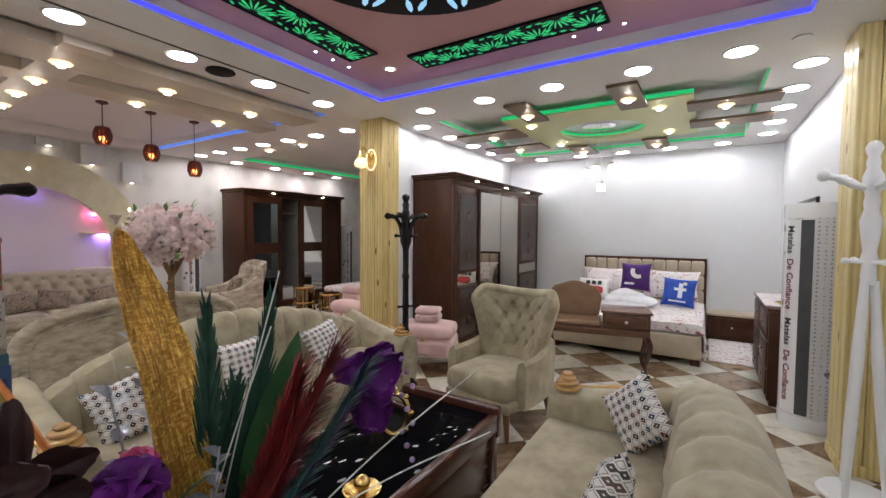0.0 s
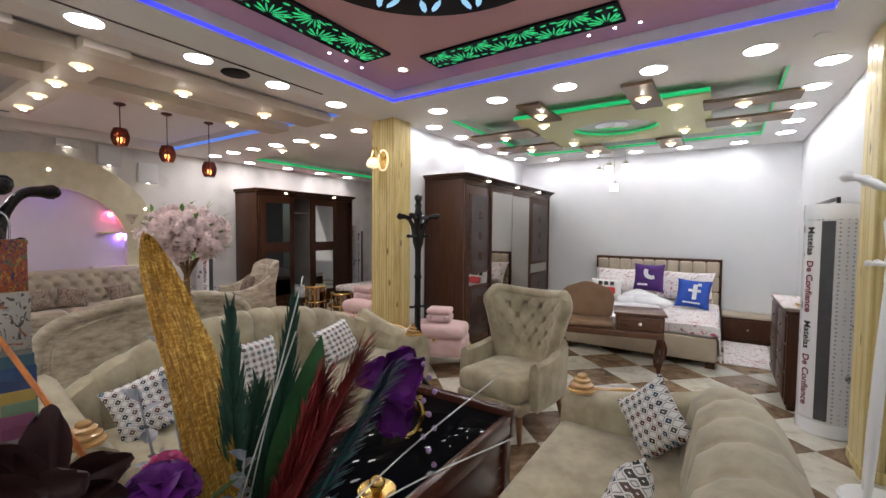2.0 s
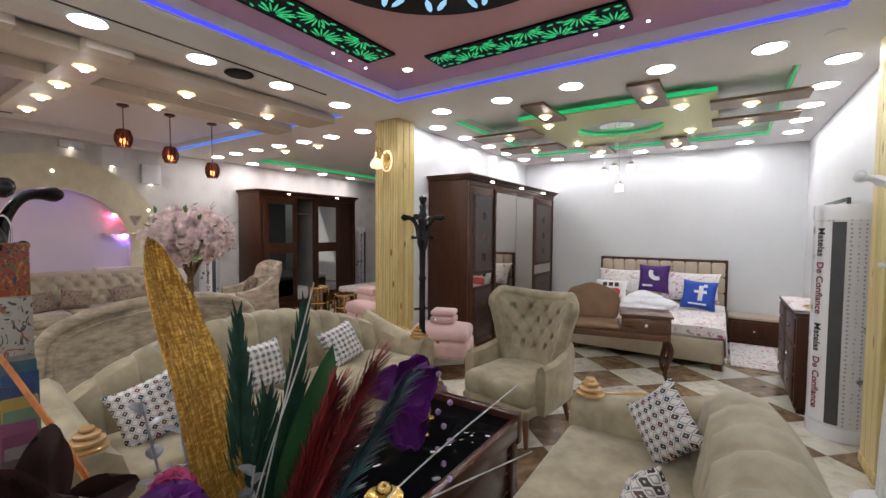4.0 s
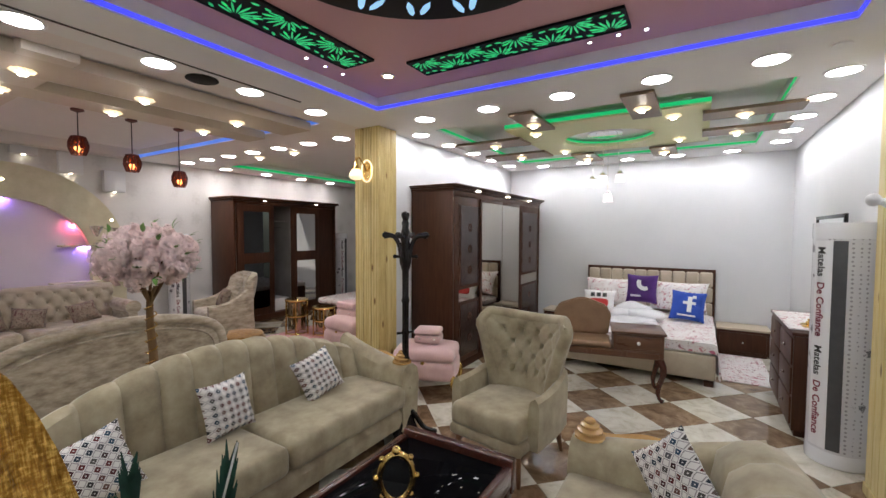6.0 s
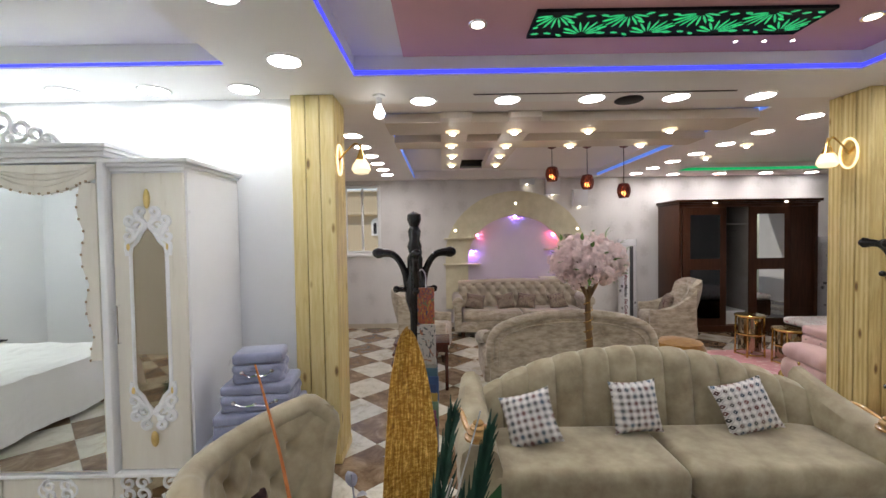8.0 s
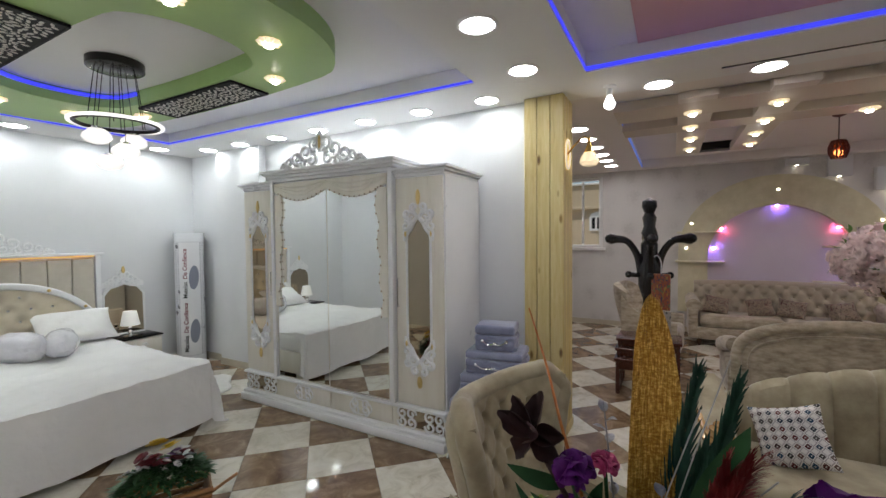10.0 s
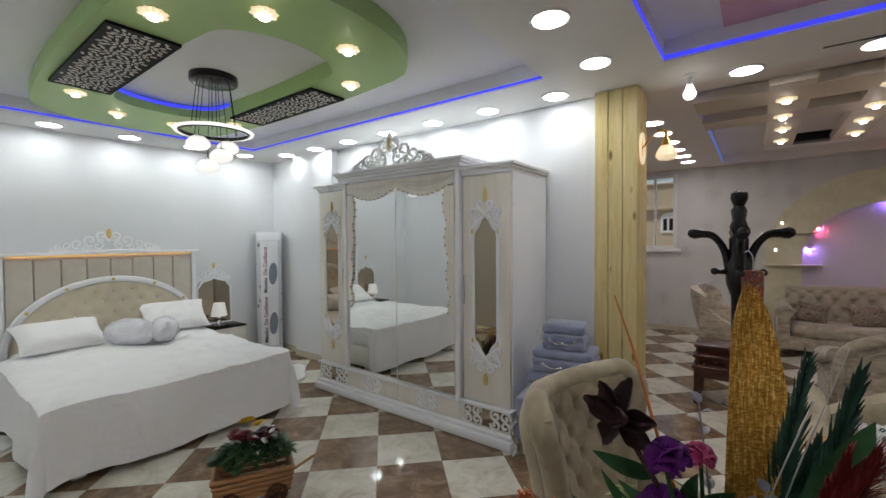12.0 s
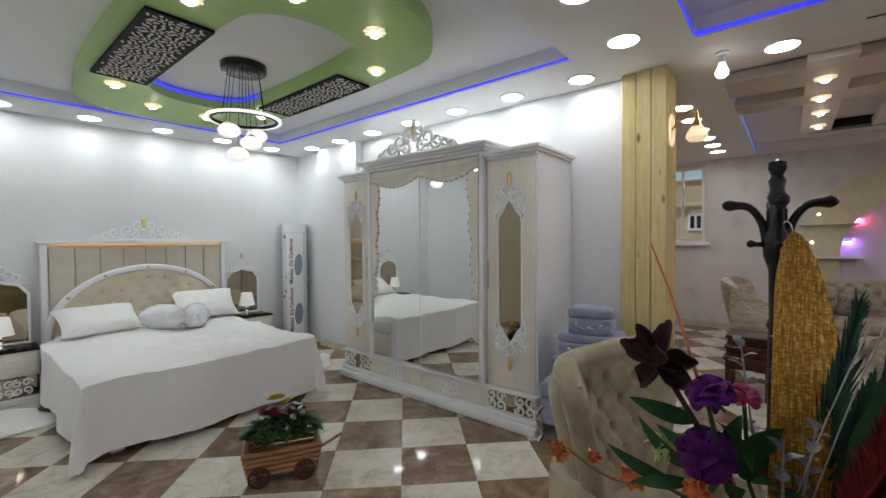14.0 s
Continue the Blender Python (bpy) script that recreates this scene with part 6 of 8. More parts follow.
def leaf_blade(b, base, tip, w, bend=0.02, n=5, face=(0, 0, 1)):
    base, tip = Vector(base), Vector(tip)
    d = tip - base
    side = d.cross(Vector(face))
    side = side.normalized() if side.length > 1e-5 else Vector((1, 0, 0))
    up = side.cross(d).normalized()
    prev = None
    for i in range(n + 1):
        q = i / n
        c = base + d * q + up * bend * math.sin(math.pi * q)
        hw = w / 2 * math.sin(math.pi * (0.06 + 0.94 * q) ** 0.8) ** 0.8 if q < 1 else 0.0005
        cur = (b.verts.new(c - side * hw + up * hw * 0.25), b.verts.new(c), b.verts.new(c + side * hw + up * hw * 0.25))
        if prev:
            b.faces.new((prev[0], prev[1], cur[1], cur[0]))
            b.faces.new((prev[1], prev[2], cur[2], cur[1]))
        prev = cur
    return b


def bloom(b, c, r, aim=(0, 0, 1), petals=8, layers=2, rng=None, cup=0.5):
    c, aim = Vector(c), Vector(aim).normalized()
    e1 = aim.orthogonal().normalized()
    e2 = aim.cross(e1)
    for l in range(layers):
        rr = r * (1 - 0.32 * l)
        lift = 0.25 + cup * l
        for k in range(petals):
            a = 2 * math.pi * (k + 0.5 * l) / petals
            dr = (math.cos(a) * e1 + math.sin(a) * e2)
            sd = aim.cross(dr)
            w = rr * 1.5 * math.sin(math.pi / petals) + 0.15 * rr
            m1 = c + dr * rr * 0.5 + aim * rr * lift * 0.6
            m2 = c + dr * rr * 0.9 + aim * rr * lift * 0.9
            tp = c + dr * rr * 1.05 + aim * rr * lift * 0.7
            v = [b.verts.new(p) for p in (c, m1 - sd * w * 0.4, m1 + sd * w * 0.4, m2 - sd * w * 0.5, m2 + sd * w * 0.5, tp)]
            b.faces.new((v[0], v[2], v[1]))
            b.faces.new((v[1], v[2], v[4], v[3]))
            b.faces.new((v[3], v[4], v[5]))
    return b


rng = random.Random(5)
b = bmesh.new()
for i in range(900):
    a, q = rng.uniform(0, 6.28), rng.uniform(0, 1) ** 0.6
    o = Vector((0.20 * q * math.cos(a), 0.105 * q * math.sin(a), 0.21 + 0.17 * math.sqrt(max(0.0, 1 - 0.9 * q * q)) * rng.uniform(0.55, 1.0)))
    t = o + Vector((0.045 * math.cos(a) + rng.uniform(-0.03, 0.03), 0.045 * math.sin(a) + rng.uniform(-0.03, 0.03), rng.uniform(-0.02, 0.035)))
    leaf_blade(b, o, t, rng.uniform(0.018, 0.032), 0.008, 3)
part("foliage", b, LEAFM, ct, "dense dark green foliage")
for key, n, r in (("yellow", 2, 0.055), ("maroon", 11, 0.038), ("white", 34, 0.022), ("violet", 7, 0.024)):
    for i in range(n):
        a, q = rng.uniform(0, 6.28), rng.uniform(0.2, 1)
        c = (0.20 * q * math.cos(a), 0.10 * q * math.sin(a), rng.uniform(0.34, 0.42) if key != "yellow" else 0.40)
        if key == "yellow":
            c = (-0.03 + 0.06 * i, -0.03, 0.43 + 0.03 * i)
        part(key + "_flower", bloom(bmesh.new(), c, r, (rng.uniform(-0.6, 0.6), rng.uniform(-0.9, 0.3), 1), 6, 2), PETAL[key], ct)

# stacked lilac boxes
def tufted_box(m, w, d, h, legs, label):
    root = thing("storage_box", m, label, "storage box", "lilac velvet boxes")
    z = 0.14 if legs else 0.0
    b = rbox(-w / 2, w / 2, -d / 2, d / 2, z, z + h * 0.62, r=0.018, seg=3)
    bmesh.ops.subdivide_edges(b, edges=[e for e in b.edges if e.calc_length() > 0.05], cuts=11, use_grid_fill=True)
    for v in b.verts:
        p, q = (v.co.x + v.co.y) / 0.13, (v.co.z - z) / (h * 0.45)
        k = 0.016 * (abs(math.sin(math.pi * (p + q))) ** 0.5 + abs(math.sin(math.pi * (p - q))) ** 0.5 - 1)
        if abs(v.co.y) > d / 2 - 0.02:
            v.co.y += math.copysign(k, v.co.y)
        elif abs(v.co.x) > w / 2 - 0.02:
            v.co.x += math.copysign(k, v.co.x)
    part("body", b, LILAC, root)
    part("lid", rbox(-w / 2 - 0.004, w / 2 + 0.004, -d / 2 - 0.004, d / 2 + 0.004, z + h * 0.63, z + h, r=0.02, seg=3), LILAC, root)
    for i in range(3):
        x = (i - 1) * w * 0.3
        part("stud", ball(bmesh.new(), (x, -d / 2 - 0.014, z + h * (0.40 if i != 1 else 0.30)), 0.014, (1, 0.6, 1), 8, 6), CHROME, root, "silver stud")
    part("chain", tube(bmesh.new(), curve_pts([(-w * 0.3, -d / 2 - 0.018, z + h * 0.40), (-w * 0.15, -d / 2 - 0.020, z + h * 0.26), (0, -d / 2 - 0.020, z + h * 0.30), (w * 0.15, -d / 2 - 0.020, z + h * 0.26), (w * 0.3, -d / 2 - 0.018, z + h * 0.40)], 4), 0.005, 5), CHROME, root)
    if legs:
        for sx in (-1, 1):
            for sy in (-1, 1):
                part("leg", tube(bmesh.new(), curve_pts([(sx * (w / 2 - 0.03), sy * (d / 2 - 0.03), 0.28), (sx * (w / 2 + 0.02), sy * (d / 2 + 0.02), 0.20), (sx * (w / 2 - 0.01), sy * (d / 2 - 0.01), 0.08), (sx * (w / 2 + 0.01), sy * (d / 2 + 0.01), 0.012)], 4), [0.02] * 4 + [0.016] * 9, 8), CHROME, root, "silver leg")
    return root


tufted_box(pose(-2.29, -0.46, 0, rz=98), 0.60, 0.48, 0.30, True, "lilac grey velvet pouf on silver legs, under three boxes")
tufted_box(pose(-2.28, -0.46, 0.442, rz=100), 0.48, 0.36, 0.17, False, "lilac grey buttoned velvet box on the pouf")
tufted_box(pose(-2.28, -0.46, 0.614, rz=97), 0.40, 0.30, 0.16, False, "lilac grey velvet box between two others")
tufted_box(pose(-2.27, -0.46, 0.776, rz=101), 0.28, 0.22, 0.18, False, "small lilac grey velvet box with a silver chain")

# chandelier over the carved bed
ch = thing("chandelier", pose(-0.88, -2.67, TOP), "chandelier with a black ceiling plate, lit ring and opal globes", "chandelier")
part("ceiling_plate", lathe(bmesh.new(), [(0, -0.001), (0.165, -0.001), (0.165, -0.05), (0.155, -0.058), (0, -0.058)], n=32), BLACK, ch)
for k in range(6):
    a = 2 * math.pi * k / 6
    part("wire", tube(bmesh.new(), [(0.12 * math.cos(a), 0.12 * math.sin(a), -0.05), (0.17 * math.cos(a), 0.17 * math.sin(a), -0.42 - 0.02 * (k % 3))], 0.0028, 5), BLACK, ch)
rg = [(0.26 * math.cos(a), 0.26 * math.sin(a)) for a in [2 * math.pi * i / 48 for i in range(49)]]
part("light_ring", tube(bmesh.new(), [(x, y, -0.42) for x, y in rg], 0.011, 8), glow("ring_glow", (1, 0.98, 0.95), 1.4), ch, "glowing white ring")
part("inner_ring", tube(bmesh.new(), [(x * 0.9, y * 0.9, -0.42) for x, y in rg], 0.014, 8), BLACK, ch)
for x, y, z in ((-0.12, -0.05, -0.50), (0.14, 0.05, -0.52), (0.0, 0.10, -0.60), (0.02, -0.08, -0.66)):
    part("globe", lathe(bmesh.new(), [(0.02, 0.03), (0.045, 0.03), (0.075, 0.0), (0.08, -0.025), (0.06, -0.05), (0.02, -0.065), (0, -0.066)], (x, y, z), 18), GLOBE, ch, "glowing opal glass globe")
    part("cap", lathe(bmesh.new(), [(0, 0.05), (0.028, 0.045), (0.03, 0.03), (0, 0.03)], (x, y, z), 12), CHROME, ch)
    part("wire", tube(bmesh.new(), [(x * 0.6, y * 0.6, -0.05), (x, y, z + 0.045)], 0.0025, 5), BLACK, ch)


# ---- ceiling fittings ----
def oval(cx, cy, rx, ry, n=48, e=2.0):
    return [(cx + rx * math.copysign(abs(math.cos(a)) ** (2 / e), math.cos(a)), cy + ry * math.copysign(abs(math.sin(a)) ** (2 / e), math.sin(a))) for a in [2 * math.pi * i / n for i in range(n)]]


def band(b, outer, inner, z0, z1):
    """A flat ring between two outlines of as many points."""
    n = len(outer)
    vs = [[b.verts.new((x, y, z)) for x, y in o] for o, z in ((outer, z0), (inner, z0), (inner, z1), (outer, z1))]
    for k in range(4):
        a, c = vs[k], vs[(k + 1) % 4]
        for i in range(n):
            j = (i + 1) % n
            b.faces.new((a[i], a[j], c[j], c[i]))
    return b


def stadium(cx, cy, hw, hl, n=64):
    out = []
    for i in range(n):
        a = 2 * math.pi * (i + 0.5) / n
        c, s = math.cos(a), math.sin(a)
        out.append((cx + hw * math.copysign(abs(c) ** 0.9, c), cy + (hl - hw * 0.92) * math.copysign(min(1, abs(s) * 2.2), s) + hw * 0.92 * math.copysign(abs(s) ** 0.9, s)))
    return out


GZ = 2.685
struct("ceiling_ring_green", band(bmesh.new(), stadium(-0.81, -2.70, 0.82, 1.72), stadium(-0.83, -2.54, 0.43, 1.03), GZ, TOP - 0.002), LEAF_GREEN, "apple green dropped ceiling ring with an oval opening", False)
hole = stadium(-0.83, -2.54, 0.425, 1.025)
part_blue = [(x, y, TOP - 0.03) for x, y in hole if y < -3.1]
strip_root = thing("led_strip", pose(0, 0, 0), "blue light strip inside the green ceiling ring", "light strip")
part("strip_run", tube(bmesh.new(), sorted(part_blue, key=lambda p: p[0]), 0.016, 6), BLUE, strip_root)

# alcove: hanging lime panel with an oval opening, and brown tabs
b = bmesh.new()
ox, oy, orx, ory = -0.80, 5.62, 0.48, 0.46
sq = []
ov = []
N = 64
X0, X1, Y0, Y1 = -1.68, 0.18, 4.66, 6.34
for i in range(N):
    a = 2 * math.pi * i / N
    c, s = math.cos(a), math.sin(a)
    k = min(((X1 - ox) if c > 0 else (ox - X0)) / max(abs(c), 1e-6), ((Y1 - oy) if s > 0 else (oy - Y0)) / max(abs(s), 1e-6))
    sq.append((ox + k * c, oy + k * s))
    ov.append((ox + orx * c, oy + ory * s))
for cx, cy in ((X0, Y0), (X1, Y0), (X1, Y1), (X0, Y1)):
    i = min(range(N), key=lambda q: (sq[q][0] - cx) ** 2 + (sq[q][1] - cy) ** 2)
    sq[i] = (cx, cy)
struct("ceiling_panel_lime", band(b, sq, ov, 2.682, 2.72), LIME, "pale lime hanging ceiling panel with an oval opening")
struct("ceiling_panel_backing", box(X0 + 0.15, X1 - 0.15, Y0 + 0.15, Y1 - 0.15, 2.772, TOP - 0.002), CEIL)
ovs = thing("led_strip", pose(0, 0, 0), "green light strip round the oval opening", "light strip")
part("strip_run", tube(bmesh.new(), [(x, y, 2.735) for x, y in ov + ov[:1]], 0.012, 6), GREEN, ovs)
pnl = thing("led_strip", pose(0, 0, 0), "green light strip on the lime panel's edge", "light strip")
part("strip_run", box(X0, X1, Y0 - 0.006, Y0 - 0.001, 2.70, 2.735), GREEN, pnl, flat=True)
for x0, x1, y0, y1 in ((-1.38, -1.15, 4.04, 4.72), (-0.43, -0.19, 3.98, 4.72), (0.12, 0.84, 4.82, 5.11), (0.12, 0.85, 5.57, 5.88),
                       (-2.47, -1.62, 4.95, 5.33), (-2.47, -1.62, 5.83, 6.22), (-1.40, -1.10, 6.28, 6.93), (-0.44, -0.15, 6.28, 6.93)):
    ob = part("ceiling_tab", rbox(x0, x1, y0, y1, 2.640, 2.668, r=0.003, seg=1), BROWN_PAINT)
    tagged(ob, "flat brown painted panel bridging the ceiling recess", "ceiling panel", "brown ceiling tabs", "structure")


# flower lamps
def flower_lamp(m):
    root = thing("ceiling_lamp", m, "small flower-shaped glass ceiling lamp, lit", "ceiling lamp", "flower lamps")
    b = bmesh.new()
    out = []
    for i in range(60):
        a = 2 * math.pi * i / 60
        r = 0.052 + 0.018 * math.cos(10 * a)
        out.append((r * math.cos(a), r * math.sin(a)))
    ring(b, [[(x * f, y * f, z) for x, y in out] for f, z in ((0.8, 0.0), (1.0, -0.012), (0.85, -0.022), (0.3, -0.028))])
    part("petals", b, FLOWER, root, "glowing glass petals")
    part("rim", lathe(bmesh.new(), [(0.03, 0.002), (0.056, 0.002), (0.056, -0.004), (0.03, -0.004)], n=20), CHROME, root)
    part("bulb", ball(bmesh.new(), (0, 0, -0.034), 0.026, (1, 1, 0.4), 12, 8), CORE, root)
    return root


FL = [(-1.265, 4.40, 2.639), (-0.31, 4.34, 2.639), (-0.11, 4.89, 2.681), (-1.43, 4.94, 2.681), (-1.42, 6.07, 2.681), (-0.10, 5.99, 2.681), (-2.0, 5.14, 2.639), (-2.0, 6.01, 2.639),
      (0.43, 4.97, 2.639), (0.42, 5.73, 2.639), (-1.24, 6.6, 2.639), (-0.29, 6.55, 2.639)]
FL += [(x, y, GZ - 0.001) for x, y in ((-0.18, -1.75), (-0.51, -1.32), (-1.02, -1.30), (-1.40, -1.72), (-0.24, -3.46), (-0.60, -3.85), (-1.05, -3.85), (-1.40, -3.42))]
FL += [(x, y, 2.619) for x, y in ((-3.54, 0.8), (-4.1, 0.8), (-4.65, 0.82), (-5.28, 0.83), (-3.54, 1.37), (-4.14, 1.38), (-4.70, 1.39), (-5.30, 1.42), (-3.54, 2.05), (-4.16, 2.07), (-3.57, 2.82), (-4.18, 2.84))]
FL += [(x, y, 2.669) for x, y in ((-4.55, 4.25), (-5.3, 4.25))]
first = flower_lamp(pose(*FL[0]))
for p in FL[1:]:
    copy_thing(first, pose(*p))

# hall beams
for nm, a in (("beam", (-3.68, -3.26, 0.21, 3.42, 2.62, 2.70)), ("beam", (-4.32, -4.0, 0.21, 3.42, 2.62, 2.70))):
    ob = struct("ceiling_beam", box(*a), TAUPE, "tan painted dropped beam across the hall ceiling")
for y in (0.82, 1.40):
    b = box(-3.26, -3.13, y - 0.13, y + 0.13, 2.62, 2.70)
    bx(b, -4.0, -3.68, y - 0.13, y + 0.13, 2.62, 2.70)
    bx(b, -5.7, -4.32, y - 0.13, y + 0.13, 2.62, 2.70)
    struct("ceiling_beam", b, PANEL_TAN, "pale tan dropped panel between the beams")
ob = part("air_diffuser", rbox(-6.18, -5.98, 0.78, 1.48, 2.70, TOP - 0.001, r=0.004), BLACK)
tagged(ob, "black slot air diffuser in the hall ceiling", "air vent")
ob = part("air_slot", box(-2.725, -2.705, 0.93, 2.84, SOF - 0.003, SOF + 0.01), BLACK)
tagged(ob, "narrow black slot in the ceiling border", "air vent")
ob = part("speaker", lathe(bmesh.new(), [(0, 0), (0.10, 0), (0.105, -0.008), (0.095, -0.014), (0, -0.012)], (-2.88, 2.13, SOF), 28), MATTE)
tagged(ob, "round black ceiling loudspeaker", "loudspeaker")
ob = part("vent_cap", lathe(bmesh.new(), [(0, 0), (0.05, 0), (0.052, -0.01), (0, -0.012)], (0.78, 3.72, SOF), 20), WHITE_METAL)
tagged(ob, "small white smoke detector on the ceiling", "smoke detector")
bulb = thing("bulb_holder", pose(-2.70, 0.25, SOF), "bare white bulb in a swivelling ceiling socket", "ceiling lamp")
part("socket", lathe(bmesh.new(), [(0, 0), (0.045, 0), (0.045, -0.015), (0.02, -0.02), (0.02, -0.07), (0, -0.07)], n=14), WHITE_METAL, bulb)
part("bulb", lathe(bmesh.new(), [(0.018, -0.07), (0.025, -0.09), (0.04, -0.125), (0.036, -0.15), (0.02, -0.165), (0, -0.168)], n=16), glow("bulb_glow", (1, 0.97, 0.93), 6.0), bulb)


# pierced ceiling grilles
def petal(b, x, y, a, l, w, z0, z1):
    c, s = math.cos(a), math.sin(a)
    pts = [(0, 0), (0.35 * l, w / 2), (0.8 * l, w * 0.42), (l, 0), (0.8 * l, -w * 0.42), (0.35 * l, -w / 2)]
    pts = [(x + px * c - py * s, y + px * s + py * c) for px, py in pts]
    ring(b, [[(px, py, z) for px, py in pts] for z in (z0, z1)])


def grille(x0, x1, y0, y1, z, lit, label, seed):
    w, l = x1 - x0, y1 - y0
    along_y = l > w
    root = thing("ceiling_grille", pose((x0 + x1) / 2, (y0 + y1) / 2, z, rz=90 if along_y else 0), label, "ceiling grille", "pierced grilles")
    A, B = max(w, l) / 2, min(w, l) / 2
    part("backing", rbox(-A, A, -B, B, -0.012, 0.0, r=0.003, seg=1), MATTE, root)
    b = bmesh.new()
    n = max(2, round(2 * A / (B * 1.35)))
    step = 2 * (A - 0.02) / n
    if lit is UNLIT:
        # dense rosettes of leaf-shaped openings
        n = 0
        for i in range(9):
            for j in range(4):
                cx, cy = -A + 0.16 * i + (0.08 if j % 2 else 0), -B + 0.125 * j
                for r0, ln, w0, kn in ((0.012, 0.030, 0.011, 7), (0.046, 0.036, 0.017, 10)):
                    for k in range(kn):
                        a = 2 * math.pi * (k + 0.3 * j) / kn + 0.4 * i
                        px, py = cx + r0 * math.cos(a), cy + r0 * math.sin(a)
                        qx, qy = cx + (r0 + ln) * math.cos(a), cy + (r0 + ln) * math.sin(a)
                        if max(abs(px), abs(qx)) < A - 0.02 and max(abs(py), abs(qy)) < B - 0.02:
                            petal(b, px, py, a + 0.35, ln, w0, -0.015, -0.011)
    for i in range(n):
        cx = -A + 0.02 + step * (i + 0.5)
        sg = 1 if i % 2 == 0 else -1
        cy = -sg * (B - 0.035)
        for k in range(9):
            a = radians(sg * (14 + 19 * k))
            ln = B * (1.15 if 1 < k < 7 else 0.85)
            petal(b, cx + 0.028 * math.cos(a), cy + 0.028 * math.sin(a), a, ln * 0.70, 0.012 if lit is not UNLIT else 0.017, -0.015, -0.011)
        for dx in (-0.38, 0.0, 0.38):
            petal(b, cx + dx * step - 0.03, cy + sg * B * (1.35 if dx == 0 else 1.45), 0.2 * sg + dx, 0.045, 0.018, -0.015, -0.011)
        for dx, dy in ((-0.46, 0.45), (0.46, 0.45), (-0.48, 1.0), (0.48, 1.0)):
            petal(b, cx + dx * step - 0.02, cy + sg * B * dy, 0.9 * dx * sg, 0.04, 0.016, -0.015, -0.011)
    keep = [f for f in b.faces if any(abs(v.co.x) > A - 0.012 or abs(v.co.y) > B - 0.012 for v in f.verts)]
    bad = {v for f in keep for v in f.verts}
    for v in bad:
        v.co.x = max(-A + 0.014, min(A - 0.014, v.co.x))
        v.co.y = max(-B + 0.014, min(B - 0.014, v.co.y))
    tagged(part("lit_slit", b, lit, root, flat=True), kind="stuff")
    fr = bmesh.new()
    for a in ((-A, A, -B, -B + 0.012, -0.017, -0.0), (-A, A, B - 0.012, B, -0.017, -0.0), (-A, -A + 0.012, -B + 0.012, B - 0.012, -0.017, 0), (A - 0.012, A, -B + 0.012, B - 0.012, -0.017, 0)):
        bx(fr, *a)
    part("frame", fr, MATTE, root, flat=True)
    return root


PZ = TOP - 0.013
UNLIT = surface("pale_slits", (0.74, 0.70, 0.62), (0.84, 0.81, 0.75), 0.6, scale=14, relief=0.0)
grille(-2.09, -1.81, 1.19, 2.72, PZ, GREENLIT, "pierced black ceiling grille lit green from behind", 1)
grille(-1.65, -0.24, 2.87, 3.13, PZ, GREENLIT, "pierced black ceiling grille lit green from behind", 2)
grille(-0.05, 0.22, 0.9, 2.6, PZ, GREENLIT, "pierced black ceiling grille lit green from behind", 3)
grille(-1.58, -1.27, -3.22, -2.01, GZ - 0.002, UNLIT, "pierced black ceiling grille with pale openings", 4)
grille(-0.41, -0.06, -3.30, -2.02, GZ - 0.002, UNLIT, "pierced black ceiling grille with pale openings", 5)
md = thing("ceiling_medallion", pose(-0.80, 1.75, PZ), "large round pierced ceiling medallion lit pale blue", "ceiling grille")
part("disc", lathe(bmesh.new(), [(0, 0), (0.80, 0), (0.80, -0.012), (0, -0.012)], n=64), MATTE, md)
b = bmesh.new()
for ringr, n, ln, w in ((0.62, 34, 0.14, 0.036), (0.40, 24, 0.18, 0.045), (0.18, 14, 0.17, 0.04)):
    for i in range(n):
        a = 2 * math.pi * i / n
        petal(b, ringr * math.cos(a), ringr * math.sin(a), a + (0.5 if ringr > 0.5 and i % 2 else -0.2), ln, w, -0.015, -0.011)
tagged(part("lit_slit", b, CYANLIT, md, flat=True), kind="stuff")


def mini_spot(x, y, z, r=0.016):
    root = thing("mini_spot", pose(x, y, z), "tiny chrome recessed spotlight", "spotlight", "mini spots")
    part("rim", lathe(bmesh.new(), [(r, 0), (r * 1.5, 0), (r * 1.4, -0.006), (r, -0.006)], n=14), CHROME, root)
    part("lens", lathe(bmesh.new(), [(0, -0.009), (r, -0.008), (r, -0.0062), (0, -0.0062)], n=12), glow("mini_spot_glow", (1, 0.98, 0.95), 6.0), root)
    return root


ms = mini_spot(-2.19, 2.46, PZ, 0.011)
for x, y in ((-2.19, 2.63), (-2.19, 2.80), (-0.49, 3.22), (-0.32, 3.20), (-0.17, 3.21)):
    copy_thing(ms, pose(x, y, PZ))
ls = mini_spot(-1.93, 3.01, PZ, 0.036)
copy_thing(ls, pose(-1.95, 0.90, PZ))

